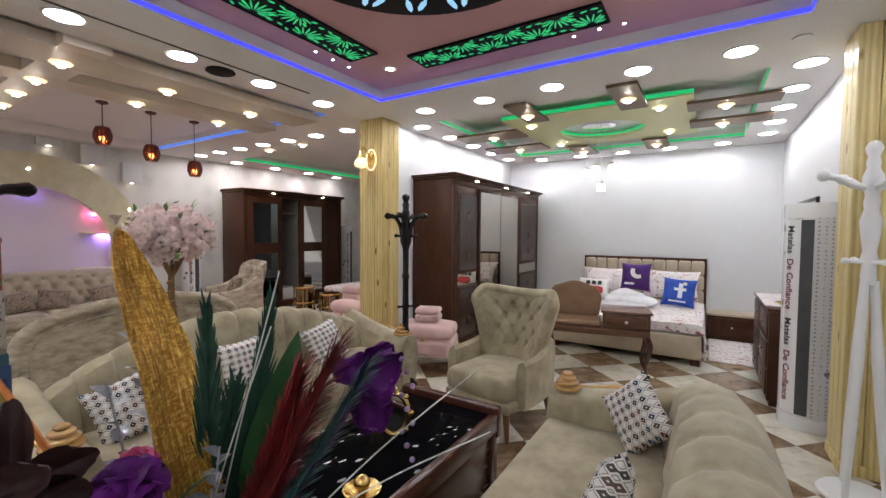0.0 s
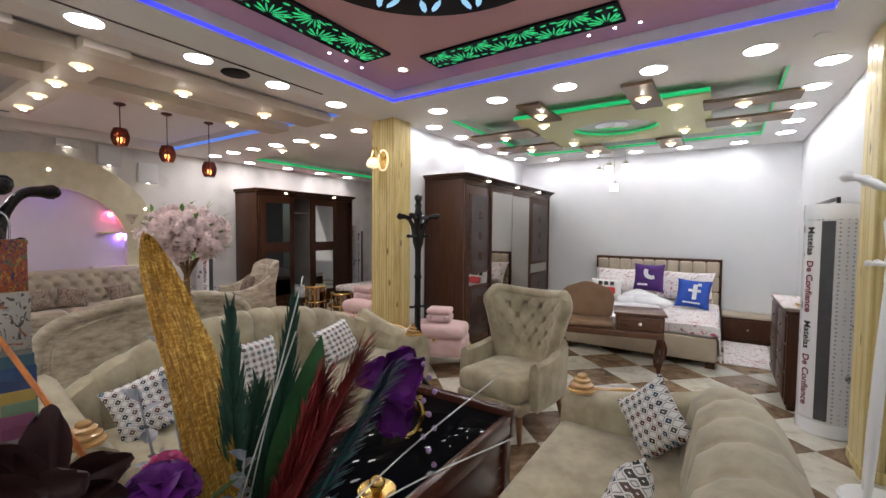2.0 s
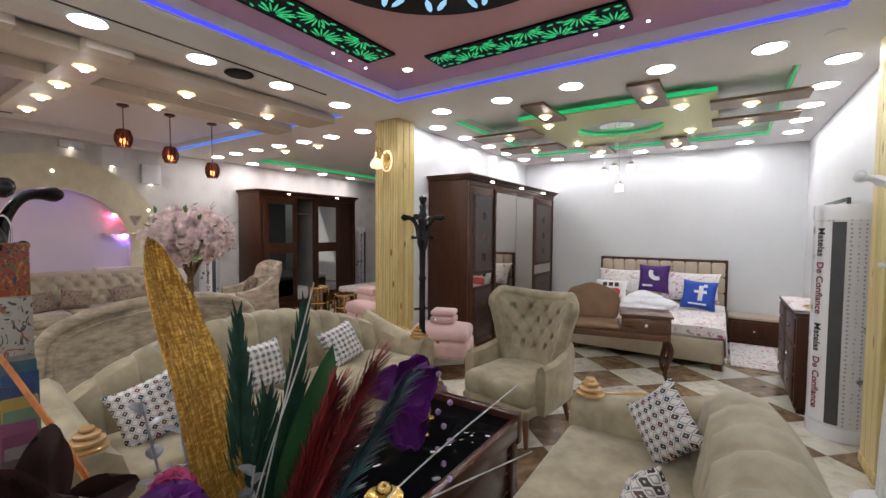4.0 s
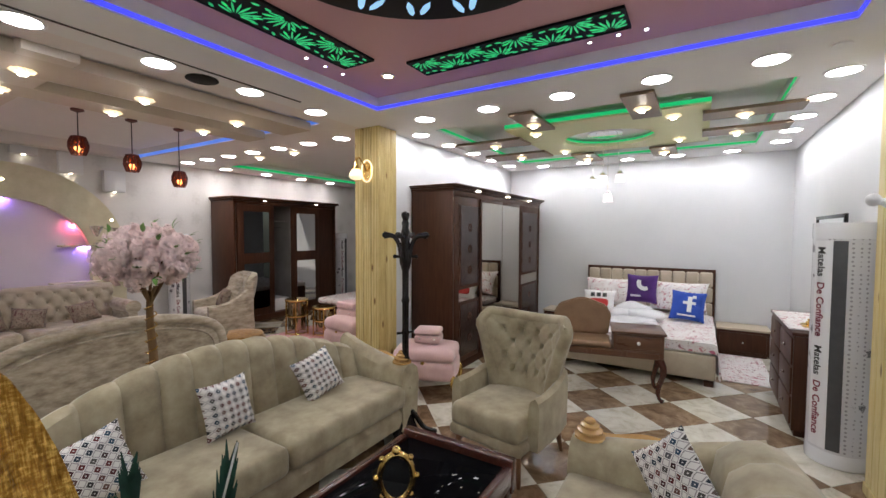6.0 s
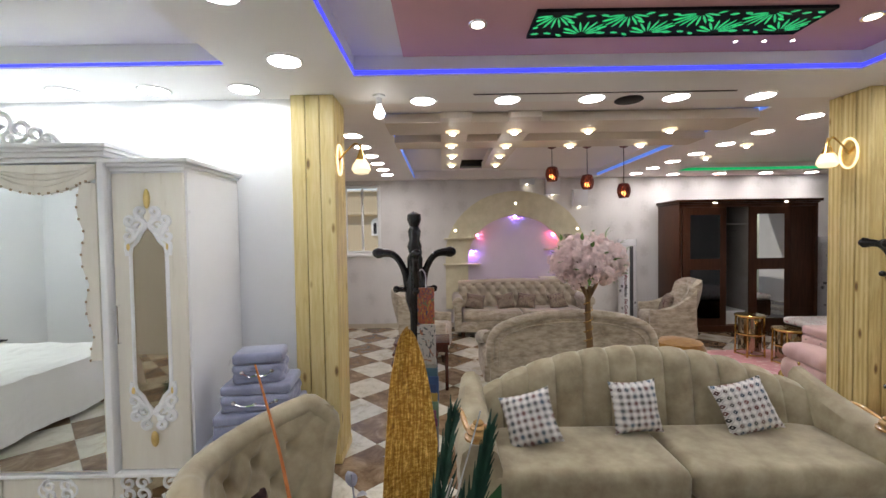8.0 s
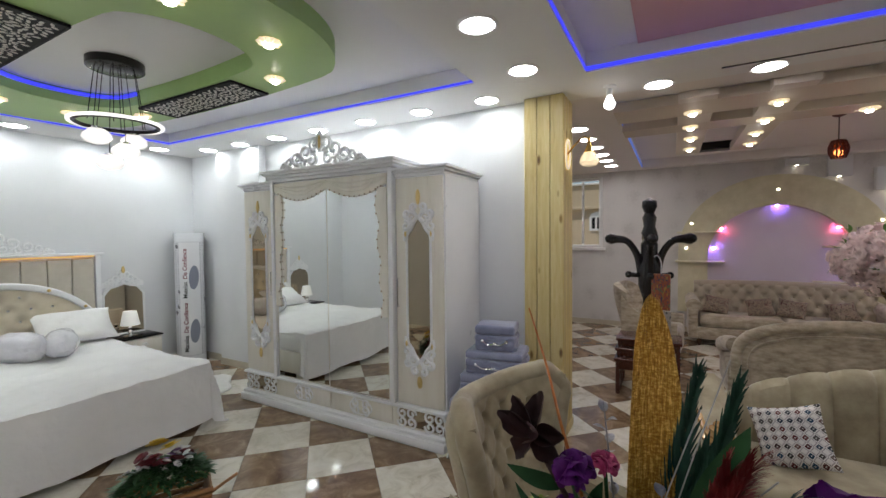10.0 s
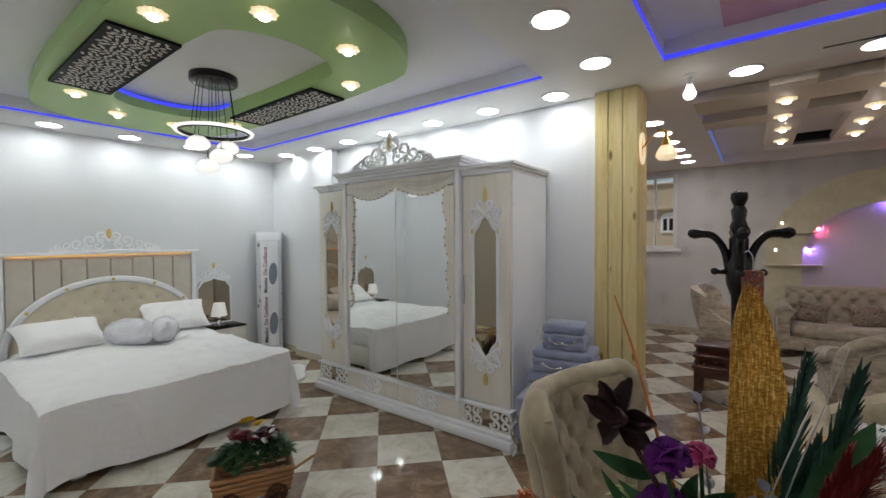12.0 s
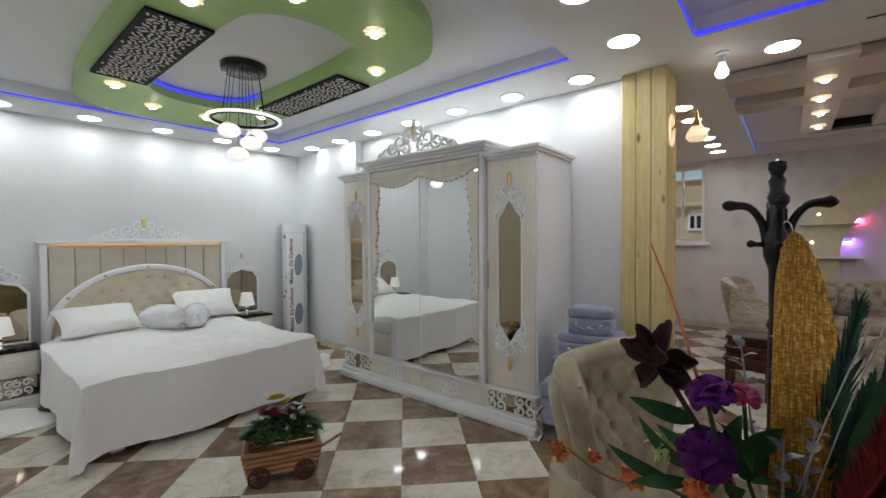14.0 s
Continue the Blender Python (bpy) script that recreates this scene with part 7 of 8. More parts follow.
# small chandelier in the alcove
cn = thing("chandelier", pose(-0.85, 5.70, 2.772) @ Matrix.Diagonal((1.3, 1.3, 1, 1)), "chrome chandelier with three hanging glowing glass shades", "chandelier")
part("ceiling_plate", lathe(bmesh.new(), [(0, 0), (0.15, 0), (0.15, -0.02), (0.13, -0.03), (0, -0.03)], n=28), CHROME, cn)
for x, y, z in ((-0.11, 0.02, -0.52), (0.0, -0.08, -0.50), (0.13, 0.0, -0.48), (0.02, 0.06, -0.70)):
    part("wire", tube(bmesh.new(), [(x * 0.8, y * 0.8, -0.03), (x, y, z)], 0.002, 5), CHROME, cn)
    part("cap", lathe(bmesh.new(), [(0, 0.02), (0.02, 0.015), (0.024, -0.015), (0, -0.015)], (x, y, z), 12), CHROME, cn)
    part("shade", lathe(bmesh.new(), [(0.022, -0.015), (0.036, -0.03), (0.038, -0.07), (0.032, -0.095), (0.045, -0.105), (0, -0.106)], (x, y, z), 16), ROSE_GLOBE, cn, "glowing rose-white glass shade")


# wall sconces on the pillars
def sconce(m):
    root = thing("wall_lamp", m, "brass wall lamp with a glowing glass drop shade", "wall lamp", "pillar sconces")
    part("back_plate", tube(bmesh.new(), [(0.070 * math.cos(a), 0.012, 0.11 * math.sin(a)) for a in [2 * math.pi * i / 28 for i in range(29)]], 0.008, 8), glow("plate_glow", (1.0, 0.86, 0.58), 0.8), root, "softly lit oval ring")
    part("plate", lathe(bmesh.new(), [(0, 0.0), (0.06, 0.0), (0.06, 0.008), (0, 0.008)], n=20, m=Matrix.Diagonal((1, 1, 1.5, 1)) @ Matrix.Rotation(radians(-90), 4, "X")), GOLD, root)
    part("arm", tube(bmesh.new(), curve_pts([(0, 0.01, 0.0), (0, 0.06, 0.06), (0, 0.13, 0.12), (0, 0.17, 0.08)], 5), 0.007, 6), GOLD, root)
    part("shade", lathe(bmesh.new(), [(0.004, 0.09), (0.012, 0.06), (0.03, 0.01), (0.062, -0.04), (0.07, -0.075), (0.05, -0.10), (0, -0.11)], (0, 0.17, 0), 18), glow("amber_shade", (1.0, 0.80, 0.52), 0.85), root, "glowing cream glass drop")
    part("cap", lathe(bmesh.new(), [(0, 0.12), (0.006, 0.115), (0.016, 0.06), (0.034, 0.012), (0.040, -0.002), (0, 0.0)], (0, 0.17, 0), 16), GOLD, root, "brass cap")
    return root


s1 = sconce(pose(-2.76, -0.07, 2.22))
copy_thing(s1, pose(-2.80, 3.75, 2.22, rz=180))


# ---- hall ----
PINKWALL = surface("lilac_niche_paint", (0.66, 0.58, 0.68), (0.72, 0.63, 0.73), 0.6, scale=2, relief=0.08)
X = XH
out = [(2.0 - 1.26 * math.cos(math.pi * i / 32), 1.30 + 1.14 * math.sin(math.pi * i / 32)) for i in range(33)]
inn = [(2.0 - 0.86 * math.cos(math.pi * i / 32), 1.22 + 0.78 * math.sin(math.pi * i / 32)) for i in range(33)]
b = bmesh.new()
ring(b, [[(x, y, z) for y, z in [(0.74, 0.35)] + out + [(3.26, 0.35), (2.86, 0.35)] + inn[::-1] + [(1.14, 0.35)]] for x in (X, X + 0.12)])
struct("wall_arch", b, ARCHP, "cream stone-effect arch framing a lilac niche")
b = bmesh.new()
ring(b, [[(x, y, z) for y, z in [(1.14, 0.35)] + inn + [(2.86, 0.35)]] for x in (X + 0.001, X + 0.012)])
struct("wall_niche", b, PINKWALL, "lilac painted niche washed by coloured spots")
for y0, y1, z in ((0.72, 1.30, 1.62), (0.70, 1.36, 1.16), (2.52, 3.25, 1.40), (2.42, 3.3, 0.90)):
    ob = part("niche_shelf", rbox(X, X + 0.2, y0, y1, z - 0.025, z, r=0.006), ARCHP)
    tagged(ob, "cream shelf beside the niche", "shelf", "niche shelves")
for y, h in ((2.92, 0.26), (3.16, 0.24)):
    ob = part("crystal_vase", lathe(bmesh.new(), [(0, 0), (0.05, 0), (0.055, 0.01), (0.018, 0.04), (0.014, 0.10), (0.05, 0.15), (0.085, h - 0.03), (0.09, h), (0.082, h), (0.045, 0.16), (0, 0.14)], n=18), CHROME)
    ob.matrix_basis = pose(X + 0.10, y, 1.401)
    tagged(ob, "small silver goblet vase on the niche shelf", "vase", "goblet vases")
VIO, ROS = glow("violet_spot_glow", (0.30, 0.17, 1.0), 240.0), glow("rose_spot_glow", (1.0, 0.12, 0.28), 130.0)
for y, z, mt, lab in ((2.0, 2.0, VIO, "violet"), (1.32, 1.66, ROS, "rose"), (2.68, 1.66, ROS, "rose"), (1.22, 1.36, VIO, "violet"), (2.80, 1.36, VIO, "violet")):
    r0 = thing("accent_spot", pose(X + 0.05, y, z), "tiny " + lab + " accent spotlight in the niche", "spotlight", "accent spots")
    part("lens", ball(bmesh.new(), (0, 0, 0), 0.017, (1, 1, 1), 10, 6), mt, r0)
    part("collar", lathe(bmesh.new(), [(0.018, 0.012), (0.022, 0.012), (0.022, 0.03), (0, 0.03)], n=10), CHROME, r0)
for y, z in ((0.92, 1.75), (3.1, 1.75), (0.85, 1.36), (2.0, 2.22)):
    r0 = thing("accent_spot", pose(X + 0.125, y, z), "tiny white spotlight set in the arch", "spotlight", "arch spots")
    part("lens", ball(bmesh.new(), (0, 0, 0), 0.016, (0.5, 1, 1), 10, 6), SPOT, r0)
for y, z, top in ((2.22, 2.56, 0.10), (2.68, 2.37, 0.28), (3.17, 2.16, 0.30)):
    r0 = thing("wall_light", pose(X + 0.03, y, z), "small box wall light washing the wall with warm light", "wall light", "box wall lights")
    part("box", rbox(-0.03, 0.06, -0.13, 0.13, 0.0, top, r=0.006), WALL, r0)
    part("lens", lathe(bmesh.new(), [(0, -0.004), (0.022, -0.004), (0.022, -0.001), (0, -0.001)], (0.02, 0, 0), 12), SPOT, r0)


# pendant lanterns
AMBER = plain("amber_glass", (0.85, 0.17, 0.05), 0.2, 0.0, 0.85)
FILAMENT = glow("lantern_bulb_glow", (1.0, 0.62, 0.30), 9.0)
LANT = surface("dark_red_lantern", (0.07, 0.008, 0.006), (0.13, 0.018, 0.011), 0.4, scale=10, relief=0.1)


def lantern(m, drop):
    root = thing("pendant_lamp", m, "dark red pierced barrel lantern hanging on a cord", "pendant lamp", "barrel lanterns")
    part("canopy", lathe(bmesh.new(), [(0, 0), (0.055, 0), (0.055, -0.015), (0.02, -0.03), (0, -0.03)], n=16), LANT, root)
    part("cord", tube(bmesh.new(), [(0, 0, -0.03), (0, 0, -drop)], 0.005, 6), BLACK, root)
    part("glass", lathe(bmesh.new(), [(0.045, 0), (0.07, -0.06), (0.07, -0.12), (0.05, -0.18), (0.0, -0.175)], (0, 0, -drop), 16), AMBER, root, "red amber glass")
    part("bulb", ball(bmesh.new(), (0, 0, -drop - 0.125), 0.026, (1, 1, 1.2), 12, 8), FILAMENT, root, "glowing bulb")
    for k in range(14):
        a0 = 2 * math.pi * k / 14
        p = [((0.05 + 0.027 * math.sin(math.pi * q)) * math.cos(a0 + 0.10 * math.sin(q * 19 + 3 * k)), (0.05 + 0.027 * math.sin(math.pi * q)) * math.sin(a0 + 0.10 * math.sin(q * 19 + 3 * k)), -drop - 0.18 * q) for q in [i / 8 for i in range(9)]]
        part("rib", tube(bmesh.new(), p, 0.0095, 6), LANT, root)
    part("cap", lathe(bmesh.new(), [(0, 0.012), (0.03, 0.01), (0.055, 0), (0.05, -0.01), (0, -0.01)], (0, 0, -drop), 16), LANT, root)
    return root


for y, dr in ((2.14, 0.27), (2.60, 0.38), (3.08, 0.50)):
    lantern(pose(-5.15, y, TOP), dr)


# classic hall seating
def roll_arm(s, x, d, h, mat, root):
    rows = []
    for i in range(9):
        q = i / 8
        y = d / 2 - d * q
        rows.append([(s * x + 0.085 * math.cos(a) * (1 + 0.1 * q), y, h - 0.085 + 0.085 * math.sin(a)) for a in [2 * math.pi * k / 16 for k in range(16)]])
    b = ring(bmesh.new(), rows)
    rbx(b, s * x - 0.06, s * x + 0.06, -d / 2 + 0.01, d / 2, 0.1, h - 0.08, r=0.02)
    part("arm", b, mat, root)


def buttoned_sofa(m, W, label):
    root = thing("sofa", m, label, "sofa")
    half = W / 2

    def f(u, v):
        x = (2 * u - 1) * half
        z = 0.34 + 0.50 * v + 0.03 * math.cos((2 * u - 1) * math.pi / 2)
        y = 0.05 + 0.10 * v
        k = 0.0
        for r in range(4):
            for c in range(-6, 7):
                qx, qz = c * 0.17 + (0.085 if r % 2 else 0), 0.46 + r * 0.115
                if abs(x - qx) < 0.12 and abs(z - qz) < 0.12:
                    k += 0.035 * math.exp(-((x - qx) ** 2 + (z - qz) ** 2) / 0.0014)
        p, q = x / 0.17 + (z - 0.46) / 0.23, x / 0.17 - (z - 0.46) / 0.23
        k += (0.014 * math.exp(-((p - round(p)) / 0.12) ** 2) + 0.014 * math.exp(-((q - round(q)) / 0.12) ** 2)) * min(1.0, max(0.0, (z - 0.42) / 0.06))
        return (x, y + k * min(1.0, max(0.0, (0.985 - v) / 0.09)) + 0.05 * max(0.0, (v - 0.88) / 0.12) ** 2, z)
    def calm(u, v):
        return ((2 * u - 1) * half, 0.05 + 0.10 * v, 0.34 + 0.50 * v + 0.03 * math.cos((2 * u - 1) * math.pi / 2))
    back = part("backrest", shell(bmesh.new(), f, 120, 40, 0.14, calm), TUFTED, root)
    part("top_roll", tube(bmesh.new(), [Vector(calm(i / 16, 1)) + Vector((0, 0.075, -0.03)) for i in range(17)], 0.062, 12), TUFTED, back, "padded roll along the top")
    for r in range(4):
        for c in range(-6, 7):
            qx, qz = c * 0.17 + (0.085 if r % 2 else 0), 0.46 + r * 0.115
            if abs(qx) < half - 0.04:
                part("button", ball(bmesh.new(), (qx, 0.05 + 0.2 * (qz - 0.34) + 0.032, qz), 0.014, (1, 0.6, 1), 8, 5), TUFTED, back)
    for s in (-1, 1):
        roll_arm(s, half + 0.03, 0.80, 0.66, BROCADE, root)
        part("seat_cushion", rbox(min(0.005 * s, (half - 0.05) * s), max(0.005 * s, (half - 0.05) * s), -0.40, 0.22, 0.26, 0.44, r=0.06, seg=3), BROCADE, root)
    part("base", rbox(-half, half, -0.38, 0.36, 0.09, 0.27, r=0.03), BROCADE, root)
    for s in (-1, 1):
        for y in (-0.33, 0.3):
            part("foot", lathe(bmesh.new(), [(0.02, 0), (0.035, 0.05), (0.03, 0.1)], (s * (half - 0.05), y, 0), 10), WALNUT, root)
    return root


buttoned_sofa(pose(-6.72, 1.98, 0, rz=90), 2.05, "pale brocade sofa with a deeply buttoned back under the niche")
DAMASK = printed("wine_print_cloth", (0.26, 0.20, 0.15), [(0.10, 0.03, 0.03), (0.08, 0.07, 0.05)], 16.0)
for i, (y, rz) in enumerate(((1.2, 84), (1.75, 95), (2.05, 80), (2.62, 100))):
    cushion(pose(-6.55, y, 0.43, -25, 8 * (-1) ** i, rz), DAMASK, "brown patterned cushion on the buttoned sofa", 0.32, 0.27, 0.12, group="patterned cushions", seed=40 + i)

# high-backed sofa seen from behind: arched rear panel framed by a thick roll; local front at -y
sh2 = thing("sofa", pose(-4.36, 2.03, 0, rz=-90) @ Matrix.Diagonal((0.86, 1, 0.92, 1)), "pale brocade sofa with an arched back, seen from behind", "sofa")
arch = [(-1.0, 0.30), (-0.99, 0.55), (-0.93, 0.68), (-0.80, 0.76), (-0.5, 0.84), (0, 0.88), (0.5, 0.84), (0.80, 0.76), (0.93, 0.68), (0.99, 0.55), (1.0, 0.30)]
sm = [(p.x, p.z) for p in curve_pts([(x, 0, z) for x, z in arch], 5)]
b = bmesh.new()
ring(b, [[(x, y, z) for x, z in sm + [(1.0, 0.1), (-1.0, 0.1)]] for y in (0.30, 0.38)])
part("back_panel", b, BROCADE, sh2)
part("back_roll", tube(bmesh.new(), [(x, 0.36, z + 0.01) for x, z in sm], 0.055, 10), BROCADE, sh2, "thick padded roll framing the back")
part("piping", tube(bmesh.new(), [(x * 0.90, 0.385, 0.30 + (z - 0.30) * 0.86) for x, z in sm], 0.012, 6), BROCADE, sh2)
part("seat_cushion", rbox(-0.88, 0.88, -0.42, 0.28, 0.25, 0.44, r=0.06, seg=3), BROCADE, sh2)
part("base", rbox(-0.95, 0.95, -0.40, 0.34, 0.09, 0.27, r=0.03), BROCADE, sh2)
for s in (-1, 1):
    rows = []
    for i in range(13):
        q = i / 12
        y = 0.34 - 0.78 * q
        h = 0.70 - 0.22 * q ** 1.5
        rows.append([(s * (1.0 + 0.05 * math.sin(q * 3)) + 0.09 * math.cos(a), y, h - 0.08 + 0.08 * math.sin(a)) for a in [2 * math.pi * k / 14 for k in range(14)]])
    b = ring(bmesh.new(), rows)
    rbx(b, s * 1.0 - 0.07, s * 1.0 + 0.07, -0.40, 0.34, 0.1, 0.42, r=0.03)
    part("arm", b, BROCADE, sh2)
    for y in (-0.34, 0.3):
        part("foot", lathe(bmesh.new(), [(0.02, 0), (0.035, 0.05), (0.03, 0.1)], (s * 0.9, y, 0), 10), WALNUT, sh2)


def hall_chair(m, label):
    root = thing("armchair", m, label, "armchair", "brocade armchairs")

    def f(u, v):
        a = 2 * u - 1
        w = 0.34 + 0.03 * v
        z = 0.34 + 0.62 * v - 0.10 * abs(a) ** 5 * v
        k = 0.0
        for r in range(4):
            for c in range(-2, 3):
                qx, qz = c * 0.14 + (0.07 if r % 2 else 0), 0.50 + r * 0.12
                k += 0.028 * math.exp(-((a * w - qx) ** 2 + (z - qz) ** 2) / 0.0012)
        return (a * w, 0.18 + 0.16 * v - 0.16 * abs(a) ** 3 + k * max(0.0, 1 - abs(a) ** 6), z)

    def calm(u, v):
        a = 2 * u - 1
        return (a * (0.34 + 0.03 * v), 0.18 + 0.16 * v - 0.16 * abs(a) ** 3, 0.34 + 0.62 * v - 0.10 * abs(a) ** 5 * v)
    part("backrest", shell(bmesh.new(), f, 36, 28, lambda u, v: 0.12 - 0.05 * abs(2 * u - 1) ** 6 - 0.04 * v ** 6, calm), BROCADE, root)
    part("seat_cushion", rbox(-0.32, 0.32, -0.38, 0.24, 0.25, 0.43, r=0.06, seg=3), BROCADE, root)
    part("base", rbox(-0.36, 0.36, -0.37, 0.30, 0.10, 0.27, r=0.03), BROCADE, root)
    for s in (-1, 1):
        rows = []
        for i in range(15):
            q = i / 14
            y, zt, w = 0.26 - 0.62 * q, 0.53 + 0.30 * (1 - q) ** 2.4, 0.045 + 0.012 * math.sin(math.pi * q)
            cx = s * (0.365 + 0.025 * q)
            rows.append([(cx + w * c1, y, z) for c1, z in ((-0.9, 0.12), (-1.0, zt - 0.08), (-0.7, zt - 0.02), (0, zt), (0.7, zt - 0.02), (1.0, zt - 0.08), (0.9, 0.12))])
        part("arm", ring(bmesh.new(), rows), BROCADE, root)
        for y in (-0.31, 0.26):
            part("leg", lathe(bmesh.new(), [(0.015, 0), (0.028, 0.06), (0.026, 0.11)], (s * 0.32, y, 0), 10), WALNUT, root)
    return root


hall_chair(pose(-6.05, 4.16, 0, rz=-14), "pale brocade armchair with a buttoned back near the wardrobe")
hall_chair(pose(-5.45, 0.40, 0, rz=174), "pale brocade armchair with a buttoned back near the window")
cushion(pose(-6.08, 4.06, 0.42, -25, 0, -20), DAMASK, "brown patterned cushion on the brocade armchair", 0.36, 0.32, 0.13, seed=50)

# nest of tables
for i, (w, h, dy) in enumerate(((0.60, 0.52, 0.0), (0.48, 0.44, -0.06), (0.36, 0.36, -0.12))):
    nt = thing("nesting_table", pose(-4.25 + 0.10 * i, 0.45 + dy, 0, rz=90), "dark cherry nesting table with a small drawer front", "side table", "nest of tables")
    part("tabletop", rbox(-w / 2, w / 2, -0.20, 0.20, h - 0.03, h, r=0.008), CHERRY, nt)
    part("apron", rbox(-w / 2 + 0.03, w / 2 - 0.03, -0.17, 0.17, h - 0.11, h - 0.03, r=0.004), CHERRY, nt)
    for sx in (-1, 1):
        for sy in (-1, 1):
            part("leg", rbox(sx * (w / 2 - 0.035) - 0.018, sx * (w / 2 - 0.035) + 0.018, sy * 0.16 - 0.018, sy * 0.16 + 0.018, 0, h - 0.03, r=0.005), CHERRY, nt)

MUSTARD = surface("mustard_fur", (0.20, 0.09, 0.01), (0.36, 0.18, 0.025), 0.9, scale=30, relief=0.8, fine=70, sheen=0.4)
ot = thing("ottoman", pose(-4.85, 3.62, 0), "round mustard fluffy ottoman on the hall floor", "ottoman")
b = lathe(bmesh.new(), [(0.0, 0.02), (0.25, 0.02), (0.30, 0.08), (0.31, 0.20), (0.27, 0.29), (0.15, 0.32), (0, 0.325)], n=36)
for v in b.verts:
    v.co += 0.012 * Vector((noise.noise(v.co * 14), noise.noise(v.co * 14 + Vector((7, 0, 0))), noise.noise(v.co * 14 + Vector((0, 7, 0)))))
part("padding", b, MUSTARD, ot)
ob = part("rug", rbox(-5.4, -3.75, 4.15, 5.6, 0.001, 0.014, r=0.005), PINK_RUG)
tagged(ob, "pink patterned rug on the hall floor", "rug")


def gilt_table(m, h):
    root = thing("side_table", m, "small gilt-framed side table with smoked mirror sides", "side table", "gilt side tables")
    part("tabletop", lathe(bmesh.new(), [(0, h - 0.03), (0.165, h - 0.03), (0.175, h - 0.015), (0.165, h), (0, h + 0.003)], n=24), GOLD, root)
    part("mirror_side", lathe(bmesh.new(), [(0.125, 0.10), (0.13, 0.10), (0.13, h - 0.04), (0.125, h - 0.04)], n=20), BRONZE_MIRROR, root, "smoked mirror side")
    for k in range(4):
        a = math.pi / 4 + k * math.pi / 2
        part("leg", tube(bmesh.new(), [(0.15 * math.cos(a), 0.15 * math.sin(a), h - 0.03), (0.16 * math.cos(a), 0.16 * math.sin(a), 0.014)], 0.012, 8), GOLD, root)
    for z in (0.05, h * 0.55):
        part("ring", tube(bmesh.new(), [(0.158 * math.cos(a), 0.158 * math.sin(a), z) for a in [2 * math.pi * i / 24 for i in range(25)]], 0.009, 6), GOLD, root)
    return root


gilt_table(pose(-5.12, 4.72, 0.002), 0.56)
gilt_table(pose(-4.72, 4.90, 0.002), 0.46)
gilt_table(pose(-4.45, 5.05, 0.002), 0.32)
bt = thing("bed", pose(-5.0, 6.0, 0), "dark bed base with a rose-printed cover in the hall", "bed")
part("bed_base", rbox(-0.45, 1.2, -0.55, 0.9, 0.05, 0.36, r=0.02), WALNUT, bt)
part("cover", rbox(-0.47, 1.22, -0.57, 0.9, 0.36, 0.46, r=0.04, seg=3), FLORAL, bt)
pouf(pose(-3.55, 4.32, 0, rz=-10), PINKV, "pale pink velvet storage pouf behind the pine pillar", 0.6, 0.5, 0.36)
small_box(pose(-3.60, 4.36, 0.515, rz=-6), PINKV, "pale pink velvet box on the pouf", 0.34, 0.28, 0.2)

# far wardrobe with one door slid open
wb = thing("wardrobe", pose(-7.16, 4.57, 0) @ Matrix.Diagonal((1, 1.06, 1.03, 1)), "dark walnut wardrobe with one sliding door open", "wardrobe", "walnut wardrobes")
WL2, WD2 = 2.16, 0.66
for y in (0.0, WL2 - 0.04):
    part("side_panel", rbox(0, WD2, y, y + 0.04, 0, 2.05, r=0.004), WALNUT, wb)
part("back_panel", box(0, 0.02, 0.04, WL2 - 0.04, 0, 2.05), GREY_IN, wb, "grey interior board")
part("top_panel", rbox(0, WD2, 0.04, WL2 - 0.04, 2.0, 2.05, r=0.004), WALNUT, wb)
part("bottom_panel", rbox(0.02, WD2, 0.04, WL2 - 0.04, 0, 0.10, r=0.004), WALNUT, wb)
part("partition", box(0.02, WD2 - 0.08, 1.12, 1.14, 0.1, 2.0), GREY_IN, wb)
part("shelf", box(0.02, WD2 - 0.1, 0.75, 1.12, 1.72, 1.74), GREY_IN, wb)
part("rail", tube(bmesh.new(), [(0.3, 0.04, 1.62), (0.3, 1.12, 1.62)], 0.012, 8), CHROME, wb)
part("inner_drawer", rbox(0.05, WD2 - 0.12, 0.80, 1.11, 0.1, 0.32, r=0.006), WHITE_LAC, wb)
b = bmesh.new()
for o, z0, z1 in ((0.02, 2.05, 2.075), (0.06, 2.075, 2.12)):
    rbx(b, 0, WD2 + o, -o * 0.6, WL2 + o * 0.6, z0, z1, r=0.006)
part("cornice", b, WALNUT, wb)
for y in (0.55, 1.65):
    spot(wb, WD2 + 0.02, y, 2.073)
DARKGLASS = plain("dark_mirror_glass", (0.10, 0.105, 0.11), 0.03, 1.0)
for y0, y1, xx, gl in ((0.06, 0.74, WD2 - 0.03, DARKGLASS), (1.08, 1.72, WD2 - 0.01, MIRROR)):
    d = part("sliding_door", rbox(xx, xx + 0.025, y0, y1, 0.1, 2.0, r=0.004), WALNUT, wb)
    part("glass", box(xx + 0.024, xx + 0.028, y0 + 0.12, y1 - 0.10, 1.18, 1.88), gl, d)
    part("glass", box(xx + 0.024, xx + 0.028, y0 + 0.12, y1 - 0.10, 0.22, 1.0), gl, d)
part("end_door", rbox(WD2 - 0.06, WD2 - 0.035, 1.70, 2.12, 0.1, 2.0, r=0.004), WALNUT, wb)
mattress_roll(pose(-6.95, 3.92, 0, rz=80), 0.15, 1.55, "rolled mattress in printed film standing against the hall wall", 0)
mattress_roll(pose(-6.95, 7.45, 0, rz=80), 0.15, 1.55, "rolled mattress in printed film beside the far wardrobe", 0)
